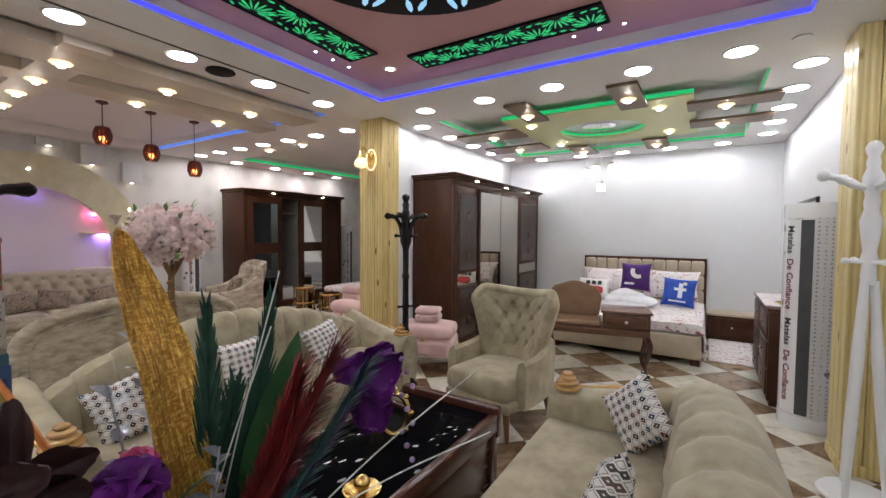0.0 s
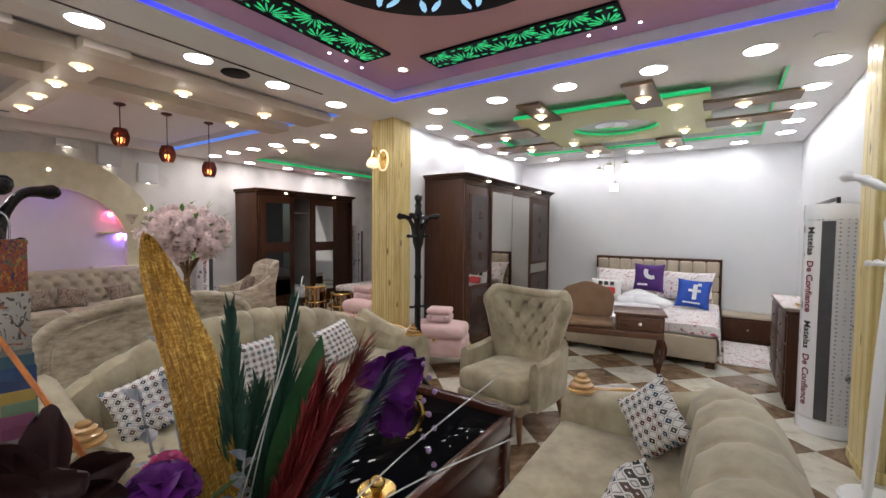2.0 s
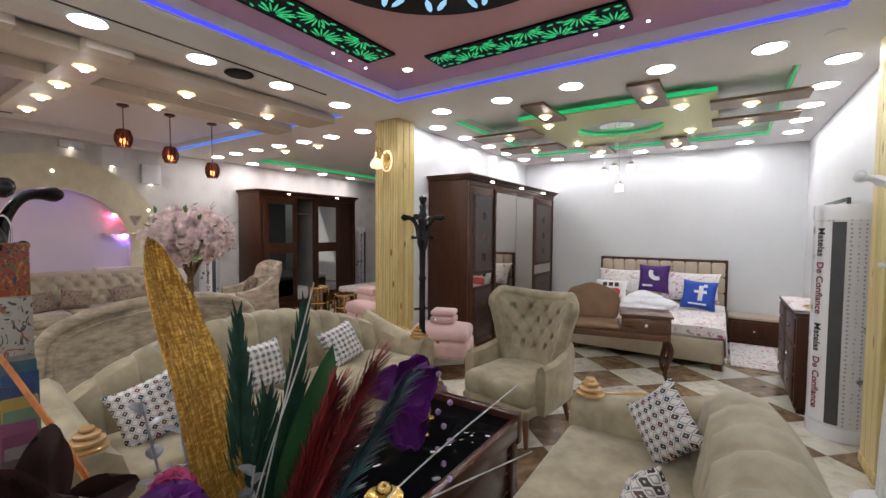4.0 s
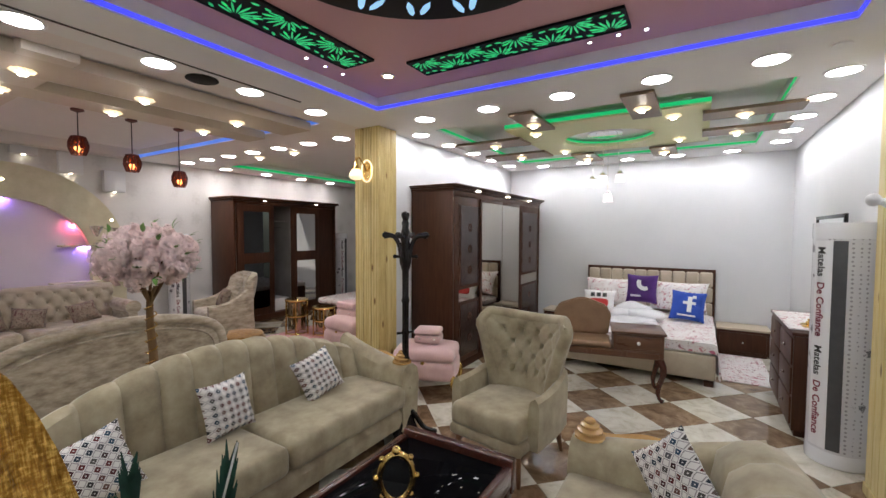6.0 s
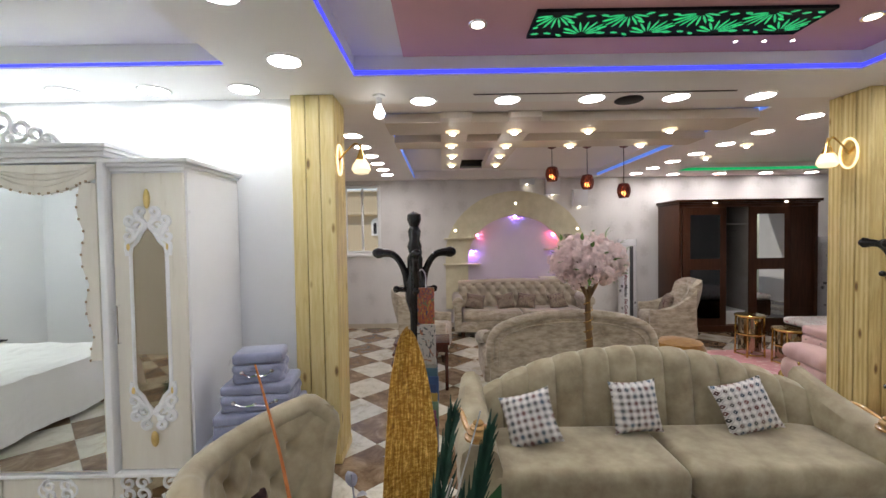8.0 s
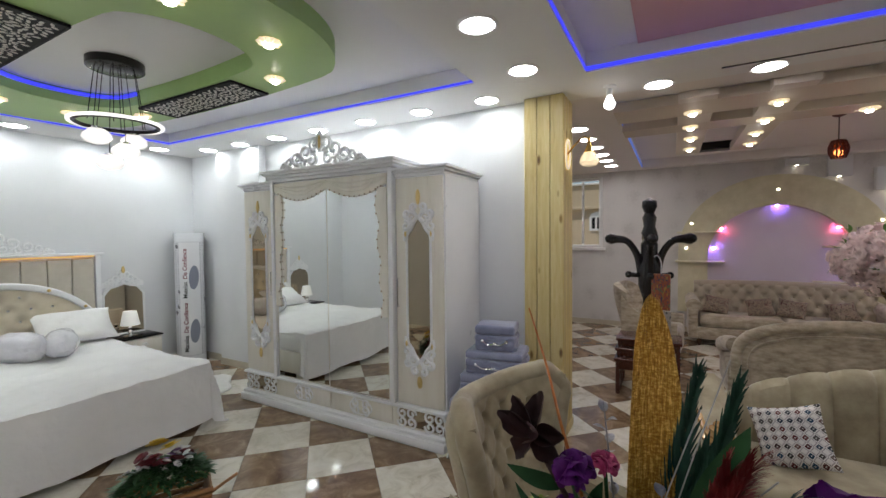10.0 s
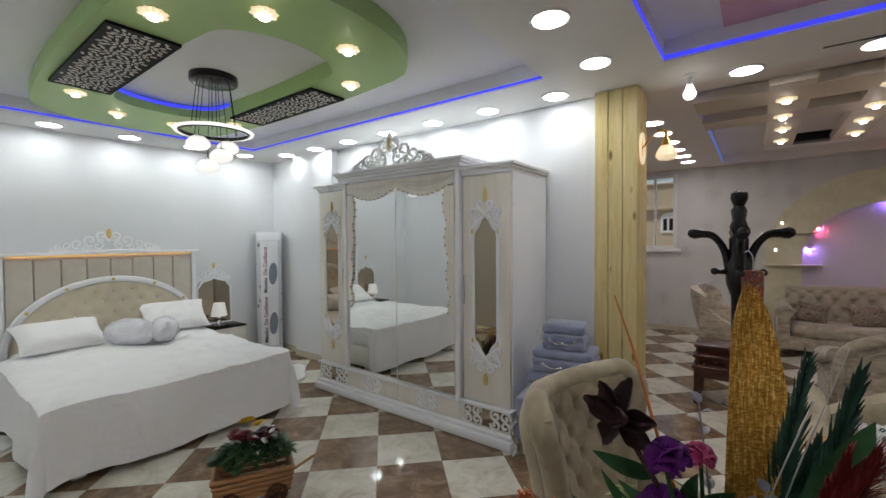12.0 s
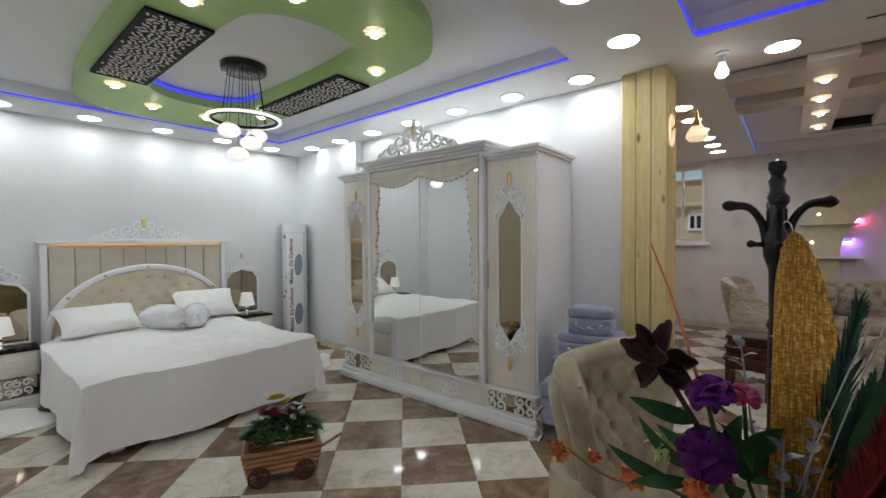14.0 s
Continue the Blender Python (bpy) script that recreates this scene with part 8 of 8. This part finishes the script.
rk = thing("shoe_rack", pose(-6.95, -1.70, 0), "narrow wooden rack against the hall wall", "shelf rack")
for y in (-0.25, 0.25):
    part("post", rbox(-0.14, 0.14, y - 0.012, y + 0.012, 0, 1.12, r=0.004), MIDWOOD, rk)
for i in range(6):
    part("shelf", rbox(-0.14, 0.14, -0.238, 0.238, 0.08 + 0.2 * i, 0.10 + 0.2 * i, r=0.004), MIDWOOD, rk)

# blossom tree behind the sofa
tr = thing("blossom_tree", pose(-3.42, 2.0, 0), "artificial cherry tree with pale pink blossom on a wrapped trunk", "artificial tree")
BARK = surface("gold_brown_bark", (0.10, 0.05, 0.018), (0.22, 0.13, 0.05), 0.6, scale=14, stretch=(1, 1, 0.3), relief=0.5, fine=40)
part("pot", lathe(bmesh.new(), [(0, 0), (0.11, 0), (0.15, 0.26), (0.155, 0.28), (0.14, 0.28), (0.13, 0.25), (0, 0.25)], n=24), GOLD, tr)
part("trunk", tube(bmesh.new(), curve_pts([(0, 0, 0.25), (0.01, 0.01, 0.6), (-0.01, 0, 0.9), (0, 0, 1.15)], 5), [0.036 - 0.001 * i for i in range(16)], 10), BARK, tr)
cord = [(0.04 * math.cos(i * 0.9), 0.04 * math.sin(i * 0.9), 0.45 + 0.012 * i) for i in range(50)]
part("cord", tube(bmesh.new(), cord, 0.004, 5), GOLD, tr)
rng = random.Random(11)
for k in range(7):
    a = 2 * math.pi * k / 7
    part("limb", tube(bmesh.new(), curve_pts([(0, 0, 1.05), (0.08 * math.cos(a), 0.08 * math.sin(a), 1.2), (0.2 * math.cos(a), 0.2 * math.sin(a), 1.38 + 0.1 * math.sin(k * 2.3))], 4), [0.014, 0.013, 0.012, 0.011, 0.010, 0.009, 0.008, 0.007, 0.006], 6), BARK, tr)
b = bmesh.new()
gl = bmesh.new()
for g in range(54):
    a, z = g * 2.39996, 1 - 1.85 * (g + 0.5) / 54
    rr, k = math.sqrt(max(0, 1 - z * z)), rng.uniform(0.82, 1.14)
    cc = Vector((0.27 * rr * math.cos(a) * k, 0.27 * rr * math.sin(a) * k, 1.40 + 0.185 * z * k))
    for i in range(17):
        d = Vector((rng.gauss(0, 1), rng.gauss(0, 1), rng.gauss(0, 1))).normalized()
        p = cc + d * 0.075 * rng.uniform(0.55, 1)
        bloom(b, p, rng.uniform(0.023, 0.038), d + (cc - Vector((0, 0, 1.35))).normalized() * 0.5, 5, 3, cup=0.8)
    if g % 2:
        o = (cc - Vector((0, 0, 1.35))).normalized()
        leaf_blade(gl, cc + o * 0.05, cc + o * 0.12 + Vector((0, 0, rng.uniform(-0.03, 0.04))), 0.034, 0.012, 4)
        leaf_blade(gl, cc + o * 0.05, cc + o * 0.11 + Vector((rng.uniform(-0.05, 0.05), 0.03, 0.02)), 0.030, 0.012, 4)
tagged(part("blossom", b, PETAL["blossom"], tr, "clusters of pale pink blossom"), kind="stuff")
tagged(part("leaves", gl, surface("fresh_leaf", (0.10, 0.22, 0.04), (0.18, 0.34, 0.08), 0.5, scale=20, relief=0.05), tr, "fresh green leaves"), kind="stuff")

# house across the street, seen through the window
SAND = surface("sand_render", (0.54, 0.44, 0.30), (0.61, 0.50, 0.35), 0.8, scale=1.5, relief=0.2, fine=20)
CLAY = surface("clay_tile_roof", (0.35, 0.12, 0.07), (0.45, 0.17, 0.10), 0.8, scale=8)
hs = thing("house", pose(-20.0, -1.5, -3.0), "sandy rendered house across the street with arched windows", "house")
part("wall", box(-8, 0, -8, 9, 0, 6.9), SAND, hs)
part("cornice", rbox(-0.2, 0.22, -8.1, 9.1, 5.75, 5.9, r=0.03), SAND, hs)
part("parapet", rbox(-0.3, 0.12, -8.1, 9.1, 6.9, 7.0, r=0.03), WHITE_METAL, hs)
b = bmesh.new()
ring(b, [[(-6.2, y, 6.9), (-1.6, y, 6.9), (-3.9, y, 9.0)] for y in (-0.9, 6.0)])
part("roof", b, CLAY, hs, "red clay tile roof")
for y in (-4.9, -2.9, -0.85, 1.2, 3.2):
    for z in (1.4, 4.75):
        o = [(-0.42, 0), (0.42, 0)] + [(0.42 * math.cos(math.pi * i / 10), 0.62 + 0.28 * math.sin(math.pi * i / 10)) for i in range(11)]
        b = bmesh.new()
        ring(b, [[(x, y + py, z + pz) for py, pz in o] for x in (-0.05, 0.06)])
        w = part("window", b, WHITE_METAL, hs)
        for q in (-0.24, 0.0, 0.24):
            part("pane", box(0.055, 0.07, y + q - 0.075, y + q + 0.075, z + 0.10, z + 0.62), BLACKGLASS, w)
struct("ground_outside", box(-60, XH - 0.2, -50, 50, -3.2, -3.0), SAND, "sandy street outside")


# ---- tall flower arrangement near the camera ----
def gold_weave():
    m = bpy.data.materials.new("woven_gold_foil")
    t, p = nodes_of(m)
    n = tex(t, "ShaderNodeTexNoise", 52.0, (1, 6, 0.35), Detail=5.0, Roughness=0.7)
    w = tex(t, "ShaderNodeTexNoise", 70.0, (1, 1.5, 4), Detail=3.0)
    mx = t.nodes.new("ShaderNodeMath")
    mx.operation = "MULTIPLY_ADD"
    mx.inputs[1].default_value = 0.6
    t.links.new(w.outputs["Fac"], mx.inputs[0])
    t.links.new(n.outputs["Fac"], mx.inputs[2])
    # foil grain; the brightest stop also paints its sparkling highlights into the colour
    t.links.new(ramp(t, mx.outputs[0], [(0.55, (0.20, 0.085, 0.010)), (0.8, (0.42, 0.215, 0.03)), (1.02, (0.85, 0.56, 0.15))]), p.inputs["Base Color"])
    p.inputs["Metallic"].default_value, p.inputs["Roughness"].default_value = 0.75, 0.36
    bump(t, p, mx.outputs[0], 0.7)
    return m


FOIL = gold_weave()
TWIG = surface("orange_glitter_twig", (0.50, 0.13, 0.02), (0.72, 0.25, 0.05), 0.35, scale=60, relief=0.4, fine=300, coat=0.3)
SILVER = surface("silver_glitter", (0.22, 0.22, 0.25), (0.50, 0.50, 0.53), 0.35, 0.8, scale=40, relief=0.4, fine=200)
PALE = surface("pale_silver_stick", (0.40, 0.40, 0.38), (0.55, 0.55, 0.52), 0.4, 0.3, scale=30, relief=0.2)
FEATH = duller(surface("dark_green_plume", (0.005, 0.024, 0.014), (0.014, 0.058, 0.033), 0.5, scale=30, relief=0.2), 0.25)
BROAD = duller(surface("deep_green_leaf", (0.014, 0.055, 0.018), (0.03, 0.10, 0.032), 0.55, scale=12, relief=0.15), 0.25)
REDP = surface("dark_red_plume", (0.12, 0.006, 0.008), (0.24, 0.016, 0.018), 0.7, scale=30, relief=0.2)
TEAL = surface("teal_plume", (0.005, 0.06, 0.07), (0.012, 0.11, 0.12), 0.5, scale=30, relief=0.2)
SILK = duller(surface("purple_silk", (0.045, 0.002, 0.07), (0.105, 0.006, 0.15), 0.5, scale=14, relief=0.1), 0.2)

fa = thing("flower_arrangement", pose(0, 0, 0), "tall vase of artificial flowers, gilt leaf and coloured plumes", "flower arrangement")
V = (-0.33, 0.60)
part("vase", lathe(bmesh.new(), [(0, 0), (0.11, 0), (0.12, 0.02), (0.075, 0.12), (0.085, 0.35), (0.115, 0.60), (0.09, 0.74), (0.07, 0.80), (0.085, 0.84), (0.078, 0.84), (0.06, 0.80), (0, 0.79)], (*V, 0), 28), BLACK, fa, "tall black vase")

# gilt leaf: a long blade with a slight twist
path = curve_pts([(-0.29, 0.607, 0.80), (-0.318, 0.628, 1.0), (-0.415, 0.630, 1.218), (-0.502, 0.620, 1.36), (-0.549, 0.613, 1.449)], 8)


def gold_leaf(u, v):
    q = u * (len(path) - 1)
    i = min(int(q), len(path) - 2)
    c = path[i].lerp(path[i + 1], q - i)
    w = 0.055 * math.sin(math.pi * min(1, 0.10 + 0.90 * u)) ** 0.55 * (1 - 0.28 * u) + 0.002
    s = 2 * v - 1
    return c + Vector((-0.38 * s * w - 0.010 * (1 - s * s), s * w, 0.012 * noise.noise(Vector((u * 9, s * 2, 1)))))


part("gilt_leaf", shell(bmesh.new(), gold_leaf, 48, 10, 0.0025), FOIL, fa, "long woven gold foil leaf")
part("orange_twig", tube(bmesh.new(), curve_pts([(-0.395, 0.36, 1.424), (-0.35, 0.415, 1.30), (-0.305, 0.47, 1.15), (-0.32, 0.56, 0.85)], 8), [0.0018 + 0.00013 * i for i in range(25)], 6), TWIG, fa, "thin orange glitter twig")


def plume(base, tip, n, spread, w, mat, name, seed, droop=0.02, length=0.10):
    """A feathery spray: a spine with narrow blades on both sides."""
    r = random.Random(seed)
    b = bmesh.new()
    base, tip = Vector(base), Vector(tip)
    d = tip - base
    side = d.cross(Vector((1, -0.3, 0))).normalized()
    other = d.cross(side).normalized()
    tube(b, [base, base + d * 0.5, tip], [0.004, 0.003, 0.001], 5)
    for i in range(n):
        q = 0.18 + 0.82 * i / n
        c = base + d * q
        s = 1 if i % 2 else -1
        e = c + d.normalized() * length * (0.9 - 0.25 * q) + side * s * spread * (1.05 - 0.75 * q) * r.uniform(0.7, 1.1) + other * r.uniform(-0.5, 0.5) * spread - Vector((0, 0, droop * r.random()))
        leaf_blade(b, c, e, w * r.uniform(0.7, 1.2), 0.006, 3)
    return part(name, b, mat, fa)


TOWARDS = Vector((0.80, -0.35, 0.25)).normalized()


def palm(base, mid, tip, n, reach, spread, w, mat, name, seed):
    """A palm-like feather: a bowed spine with long barbs that lean to the tip."""
    r = random.Random(seed)
    b = bmesh.new()
    spine = curve_pts([base, mid, tip], 12)
    tube(b, spine, [0.0035 - 0.0028 * i / (len(spine) - 1) for i in range(len(spine))], 5)
    for i in range(n):
        q = 0.14 + 0.84 * i / n
        k = q * (len(spine) - 1)
        j = min(int(k), len(spine) - 2)
        c = spine[j].lerp(spine[j + 1], k - j)
        d = (spine[j + 1] - spine[j]).normalized()
        side = d.cross(TOWARDS).normalized()
        ln = reach * (1.05 - 0.75 * q ** 2) * r.uniform(0.85, 1.1)
        e = c + d * ln + side * (1 if i % 2 else -1) * spread * (1.1 - 0.9 * q ** 1.5) * r.uniform(0.75, 1.1) + TOWARDS * r.uniform(-0.012, 0.012)
        leaf_blade(b, c, e, w * r.uniform(0.8, 1.15), 0.005, 4, TOWARDS)
    return part(name, b, mat, fa)


palm((-0.33, 0.63, 0.86), (-0.37, 0.665, 1.09), (-0.455, 0.71, 1.315), 74, 0.12, 0.030, 0.0062, FEATH, "green_plume", 1)
palm((-0.33, 0.64, 0.86), (-0.325, 0.71, 1.10), (-0.345, 0.768, 1.33), 74, 0.12, 0.026, 0.0062, FEATH, "green_plume", 2)
palm((-0.33, 0.63, 0.86), (-0.35, 0.68, 1.02), (-0.39, 0.725, 1.18), 64, 0.11, 0.042, 0.0065, FEATH, "green_plume", 3)
b = leaf_blade(bmesh.new(), (-0.31, 0.70, 1.0), (-0.278, 0.773, 1.275), 0.075, 0.012, 12, TOWARDS)
part("broad_leaf", b, BROAD, fa, "broad green leaf")
b = leaf_blade(bmesh.new(), (-0.30, 0.52, 1.0), (-0.27, 0.40, 1.06), 0.036, 0.02, 8, TOWARDS)
leaf_blade(b, (-0.31, 0.56, 0.98), (-0.24, 0.60, 1.12), 0.06, 0.02, 8)
leaf_blade(b, (-0.31, 0.54, 0.98), (-0.26, 0.50, 1.10), 0.05, 0.02, 8)
leaf_blade(b, (-0.31, 0.62, 0.95), (-0.22, 0.56, 1.02), 0.055, 0.02, 8)
part("leaf_spray", b, BROAD, fa)
plume((-0.32, 0.65, 0.86), (-0.175, 0.76, 1.245), 420, 0.042, 0.0045, REDP, "red_plume", 5)
plume((-0.32, 0.66, 0.86), (-0.235, 0.74, 1.20), 420, 0.046, 0.0045, REDP, "red_plume", 6)
plume((-0.32, 0.66, 0.86), (-0.27, 0.75, 1.14), 420, 0.044, 0.0045, REDP, "red_plume", 7)
plume((-0.31, 0.66, 0.86), (-0.150, 0.80, 1.215), 260, 0.028, 0.0045, TEAL, "teal_plume", 8)


def ruffled(b, base, tip, w, seed, cup=0.02, ruff=0.012, n=9, k=7, side=None):
    """A soft petal with a wavy edge."""
    base, tip = Vector(base), Vector(tip)
    d = tip - base
    side = d.cross(Vector((0.8, -0.4, 0.45))).normalized() if side is None else side
    up = side.cross(d).normalized()
    rows = []
    for i in range(n + 1):
        q = i / n
        hw = w / 2 * (0.12 + 0.88 * math.sin(math.pi * min(1, 0.05 + 0.83 * q)) ** 0.75)
        row = []
        for j in range(k + 1):
            s = 2 * j / k - 1
            wob = ruff * q * noise.noise(Vector((q * 4, s * 3, seed))) * (0.3 + abs(s))
            row.append(b.verts.new(base + d * (q * (1 - 0.16 * s * s * q) + 0.05 * q * noise.noise(Vector((s * 4, seed, 0)))) + side * s * hw + up * (cup * (s * s - 0.5) * math.sin(math.pi * q) + wob)))
        rows.append(row)
    for i in range(n):
        for j in range(k):
            b.faces.new((rows[i][j], rows[i][j + 1], rows[i + 1][j + 1], rows[i + 1][j]))
    return b


def rose(c, r, mat, name, seed=0, aim=(0.5, -0.4, 0.8)):
    """Layers of wavy petals round a tight heart."""
    b = bmesh.new()
    c, aim = Vector(c), Vector(aim).normalized()
    e1 = aim.orthogonal().normalized()
    e2 = aim.cross(e1)
    for l, (tilt, ln, n) in enumerate(((74, 1.05, 5), (50, 1.02, 4), (28, 0.98, 3), (10, 0.88, 3))):
        for k in range(n):
            a = 2 * math.pi * (k + 0.41 * l) / n + seed
            dr = math.cos(a) * e1 + math.sin(a) * e2
            tip = dr * math.sin(radians(tilt)) + aim * math.cos(radians(tilt))
            ruffled(b, c - aim * r * 0.35 + dr * r * 0.10, c - aim * r * 0.35 + tip * r * ln * 1.1, r * 1.6, seed + l * 3 + k, r * 0.75, r * 0.08, 7, 6, aim.cross(dr))
    return part(name, b, mat, fa)


rose((-0.216, 0.497, 1.166), 0.036, SILK, "purple_rose", 0.3, (0.4, -0.2, 0.9))
rose((-0.308, 0.542, 1.143), 0.026, PETAL["pink"], "pink_rose", 1.1, (0.2, 0.2, 1))
rose((-0.25, 0.487, 1.035), 0.046, SILK, "purple_rose", 0.9, (0.9, -0.1, 0.4))
rose((-0.33, 0.560, 1.000), 0.022, PETAL["pink"], "pink_rose", 1.7)
b = tube(bmesh.new(), [(-0.222, 0.495, 1.14), (-0.27, 0.52, 0.97), (-0.33, 0.58, 0.84)], 0.004, 6)
tube(b, [(-0.308, 0.542, 1.13), (-0.32, 0.55, 0.97), (-0.33, 0.59, 0.84)], 0.004, 6)
part("rose_stem", b, BROAD, fa)
# dark magnolia
b = bmesh.new()
c = Vector((-0.245, 0.410, 1.195))
for k, tip in enumerate(((-0.25, 0.335, 1.226), (-0.26, 0.366, 1.262), (-0.278, 0.42, 1.275), (-0.235, 0.478, 1.207), (-0.225, 0.473, 1.158), (-0.25, 0.375, 1.135), (-0.19, 0.425, 1.225))):
    ruffled(b, c, tip, 0.043, k + 0.5, 0.03, 0.010)
tube(b, [c, c + Vector((-0.03, 0.08, -0.15)), (-0.33, 0.58, 0.84)], 0.006, 6)
part("dark_magnolia", b, PETAL["burgundy"], fa, "near-black burgundy magnolia")
# iris
b = bmesh.new()
c = Vector((-0.225, 0.885, 1.160))
for k, tip in enumerate(((-0.150, 0.90, 1.225), (-0.285, 0.86, 1.205), (-0.150, 0.87, 1.150), (-0.205, 0.87, 1.070), (-0.270, 0.90, 1.100), (-0.195, 0.92, 1.235), (-0.165, 0.86, 1.090))):
    ruffled(b, c, tip, 0.070, k + 3.5, 0.03, 0.03)
tube(b, [c, (-0.28, 0.78, 1.0), (-0.33, 0.62, 0.84)], 0.005, 6)
iris = part("purple_iris", b, SILK, fa, "large purple silk iris")
for k in range(9):
    part("bead", ball(bmesh.new(), c + Vector((0.085 + 0.012 * (k % 3), 0.0, 0.06 - 0.022 * k)), 0.005, (1, 1, 1), 8, 6), PETAL["violet"], iris)
# loose leaves
for base, tip, w in (((-0.31, 0.46, 1.07), (-0.28, 0.345, 1.10), 0.036), ((-0.32, 0.53, 1.02), (-0.29, 0.540, 1.110), 0.038), ((-0.32, 0.55, 1.0), (-0.28, 0.565, 1.070), 0.036),
                     ((-0.31, 0.45, 0.97), (-0.29, 0.36, 1.06), 0.03), ((-0.31, 0.42, 0.93), (-0.28, 0.30, 0.985), 0.03), ((-0.31, 0.45, 0.94), (-0.28, 0.35, 0.92), 0.028),
                     ((-0.31, 0.50, 0.96), (-0.27, 0.44, 0.90), 0.032), ((-0.31, 0.54, 0.95), (-0.25, 0.55, 0.99), 0.04)):
    part("leaf", leaf_blade(bmesh.new(), base, tip, w, 0.015, 8, TOWARDS), BROAD, fa)
# small blooms
rr_bloom = random.Random(3)
for p, key, r in (((-0.30, 0.353, 0.92), "orange", 0.034), ((-0.30, 0.268, 0.937), "orange", 0.018), ((-0.30, 0.186, 0.925), "orange", 0.026), ((-0.26, 0.475, 0.955), "orange", 0.032)):
    b = bmesh.new()
    for k in range(7):
        a = 2 * math.pi * k / 7
        out = Vector((0.55, math.cos(a), math.sin(a) + 0.25)).normalized()
        ruffled(b, p, Vector(p) + out * r * rr_bloom.uniform(0.9, 1.3), r * 0.62, k + r * 90, 0.008, 0.016)
    part(key + "_bloom", b, PETAL[key], fa)
part("bloom_twig", tube(bmesh.new(), curve_pts([(-0.33, 0.17, 0.925), (-0.30, 0.30, 0.90), (-0.30, 0.42, 0.92), (-0.33, 0.58, 0.84)], 5), 0.004, 6), BARK, fa)
b = bmesh.new()
rr = random.Random(9)
for k in range(46):
    a, q = rr.uniform(0, 6.283), rr.uniform(0.15, 1.1)
    o = Vector((0.8 * math.cos(q), math.sin(q) * math.cos(a), math.sin(q) * math.sin(a)))
    leaf_blade(b, (-0.315, 0.41, 1.005), Vector((-0.315, 0.41, 1.005)) + o * rr.uniform(0.035, 0.058), 0.013, 0.006, 4)
part("lime_bloom", b, PETAL["lime"], fa)


def eucalyptus(base, tip, seed, n=13, r0=0.0125):
    r = random.Random(seed)
    base, tip = Vector(base), Vector(tip)
    b = tube(bmesh.new(), [base, base.lerp(tip, 0.5) + Vector((0.01, 0, 0)), tip], [0.003, 0.0025, 0.0015], 5)
    d = tip - base
    for i in range(n):
        c = base + d * (0.3 + 0.7 * i / n)
        a = i * 2.4
        o = Vector((math.cos(a), math.sin(a), 0.5)).normalized()
        leaf_blade(b, c, c + o * r0 * 2.2 * r.uniform(0.8, 1.2), r0 * 1.7, 0.003, 5)
    return part("silver_spray", b, SILVER, fa, "silver glitter leaf spray")


eucalyptus((-0.33, 0.60, 0.86), (-0.47, 0.60, 1.29), 1)
eucalyptus((-0.32, 0.61, 0.86), (-0.30, 0.645, 1.12), 2)
eucalyptus((-0.33, 0.58, 0.86), (-0.37, 0.53, 1.24), 3)
eucalyptus((-0.32, 0.60, 0.86), (-0.24, 0.60, 1.10), 4, 8)
for p, q in (((-0.25, 0.66, 0.95), (0.005, 0.95, 1.10)), ((-0.25, 0.66, 0.93), (-0.03, 0.98, 1.20)), ((-0.31, 0.62, 0.9), (-0.29, 0.745, 1.38)), ((-0.32, 0.60, 0.9), (-0.25, 0.70, 1.30)), ((-0.31, 0.63, 0.9), (-0.22, 0.80, 1.22))):
    m1 = Vector(p).lerp(Vector(q), 0.5) + Vector((0, 0, 0.015))
    part("silver_stick", tube(bmesh.new(), curve_pts([p, m1, q], 6), 0.0013, 5), PALE, fa)


# ---- floor tiles ----
S = 0.45
C45 = S / math.sqrt(2)
b = bmesh.new()
v0 = [(-S / 2 + 0.0015, -S / 2 + 0.0015), (S / 2 - 0.0015, -S / 2 + 0.0015), (S / 2 - 0.0015, S / 2 - 0.0015), (-S / 2 + 0.0015, S / 2 - 0.0015)]
ring(b, [[(x, y, -0.0045) for x, y in v0], [(x, y, -0.001) for x, y in v0], [(x * 0.994, y * 0.994, 0.0) for x, y in v0]])
mesh_c = bpy.data.meshes.new("tile")
b.to_mesh(mesh_c)
mesh_b = mesh_c.copy()
b.free()
mesh_c.materials.append(CREAM_T)
mesh_b.materials.append(BROWN_T)
near, far = [], {0: bmesh.new(), 1: bmesh.new()}
for i in range(-45, 40):
    for j in range(-45, 45):
        x, y = -0.4 + C45 * (i + j + 1), 4.6 + C45 * (i - j)
        kind = (i + j) % 2
        if XW - 0.25 < x < 1.6 and YS - 0.2 < y < YN + 0.2:
            near.append((x, y, kind))
        elif XH - 0.2 < x <= XW - 0.25 and YHS - 0.2 < y < YHN + 0.2:
            q = [(x + px * 0.7071 - py * 0.7071, y + px * 0.7071 + py * 0.7071) for px, py in v0]
            ring(far[kind], [[(px, py, -0.0045) for px, py in q], [(px, py, 0.0) for px, py in q]])
near.sort(key=lambda p: abs(p[1] - 0.5))
for n, (x, y, kind) in enumerate(near):
    if n < 300:
        ob = new("tile", mesh_b if kind == 0 else mesh_c)
        ob.matrix_basis = pose(x, y, 0, rz=45)
        ob.parent = floor
    else:
        q = [(x + px * 0.7071 - py * 0.7071, y + px * 0.7071 + py * 0.7071) for px, py in v0]
        ring(far[kind], [[(px, py, -0.0045) for px, py in q], [(px, py, 0.0) for px, py in q]])
for kind in (0, 1):
    tagged(part("tiles", far[kind], BROWN_T if kind == 0 else CREAM_T, floor, "", True), kind="stuff")
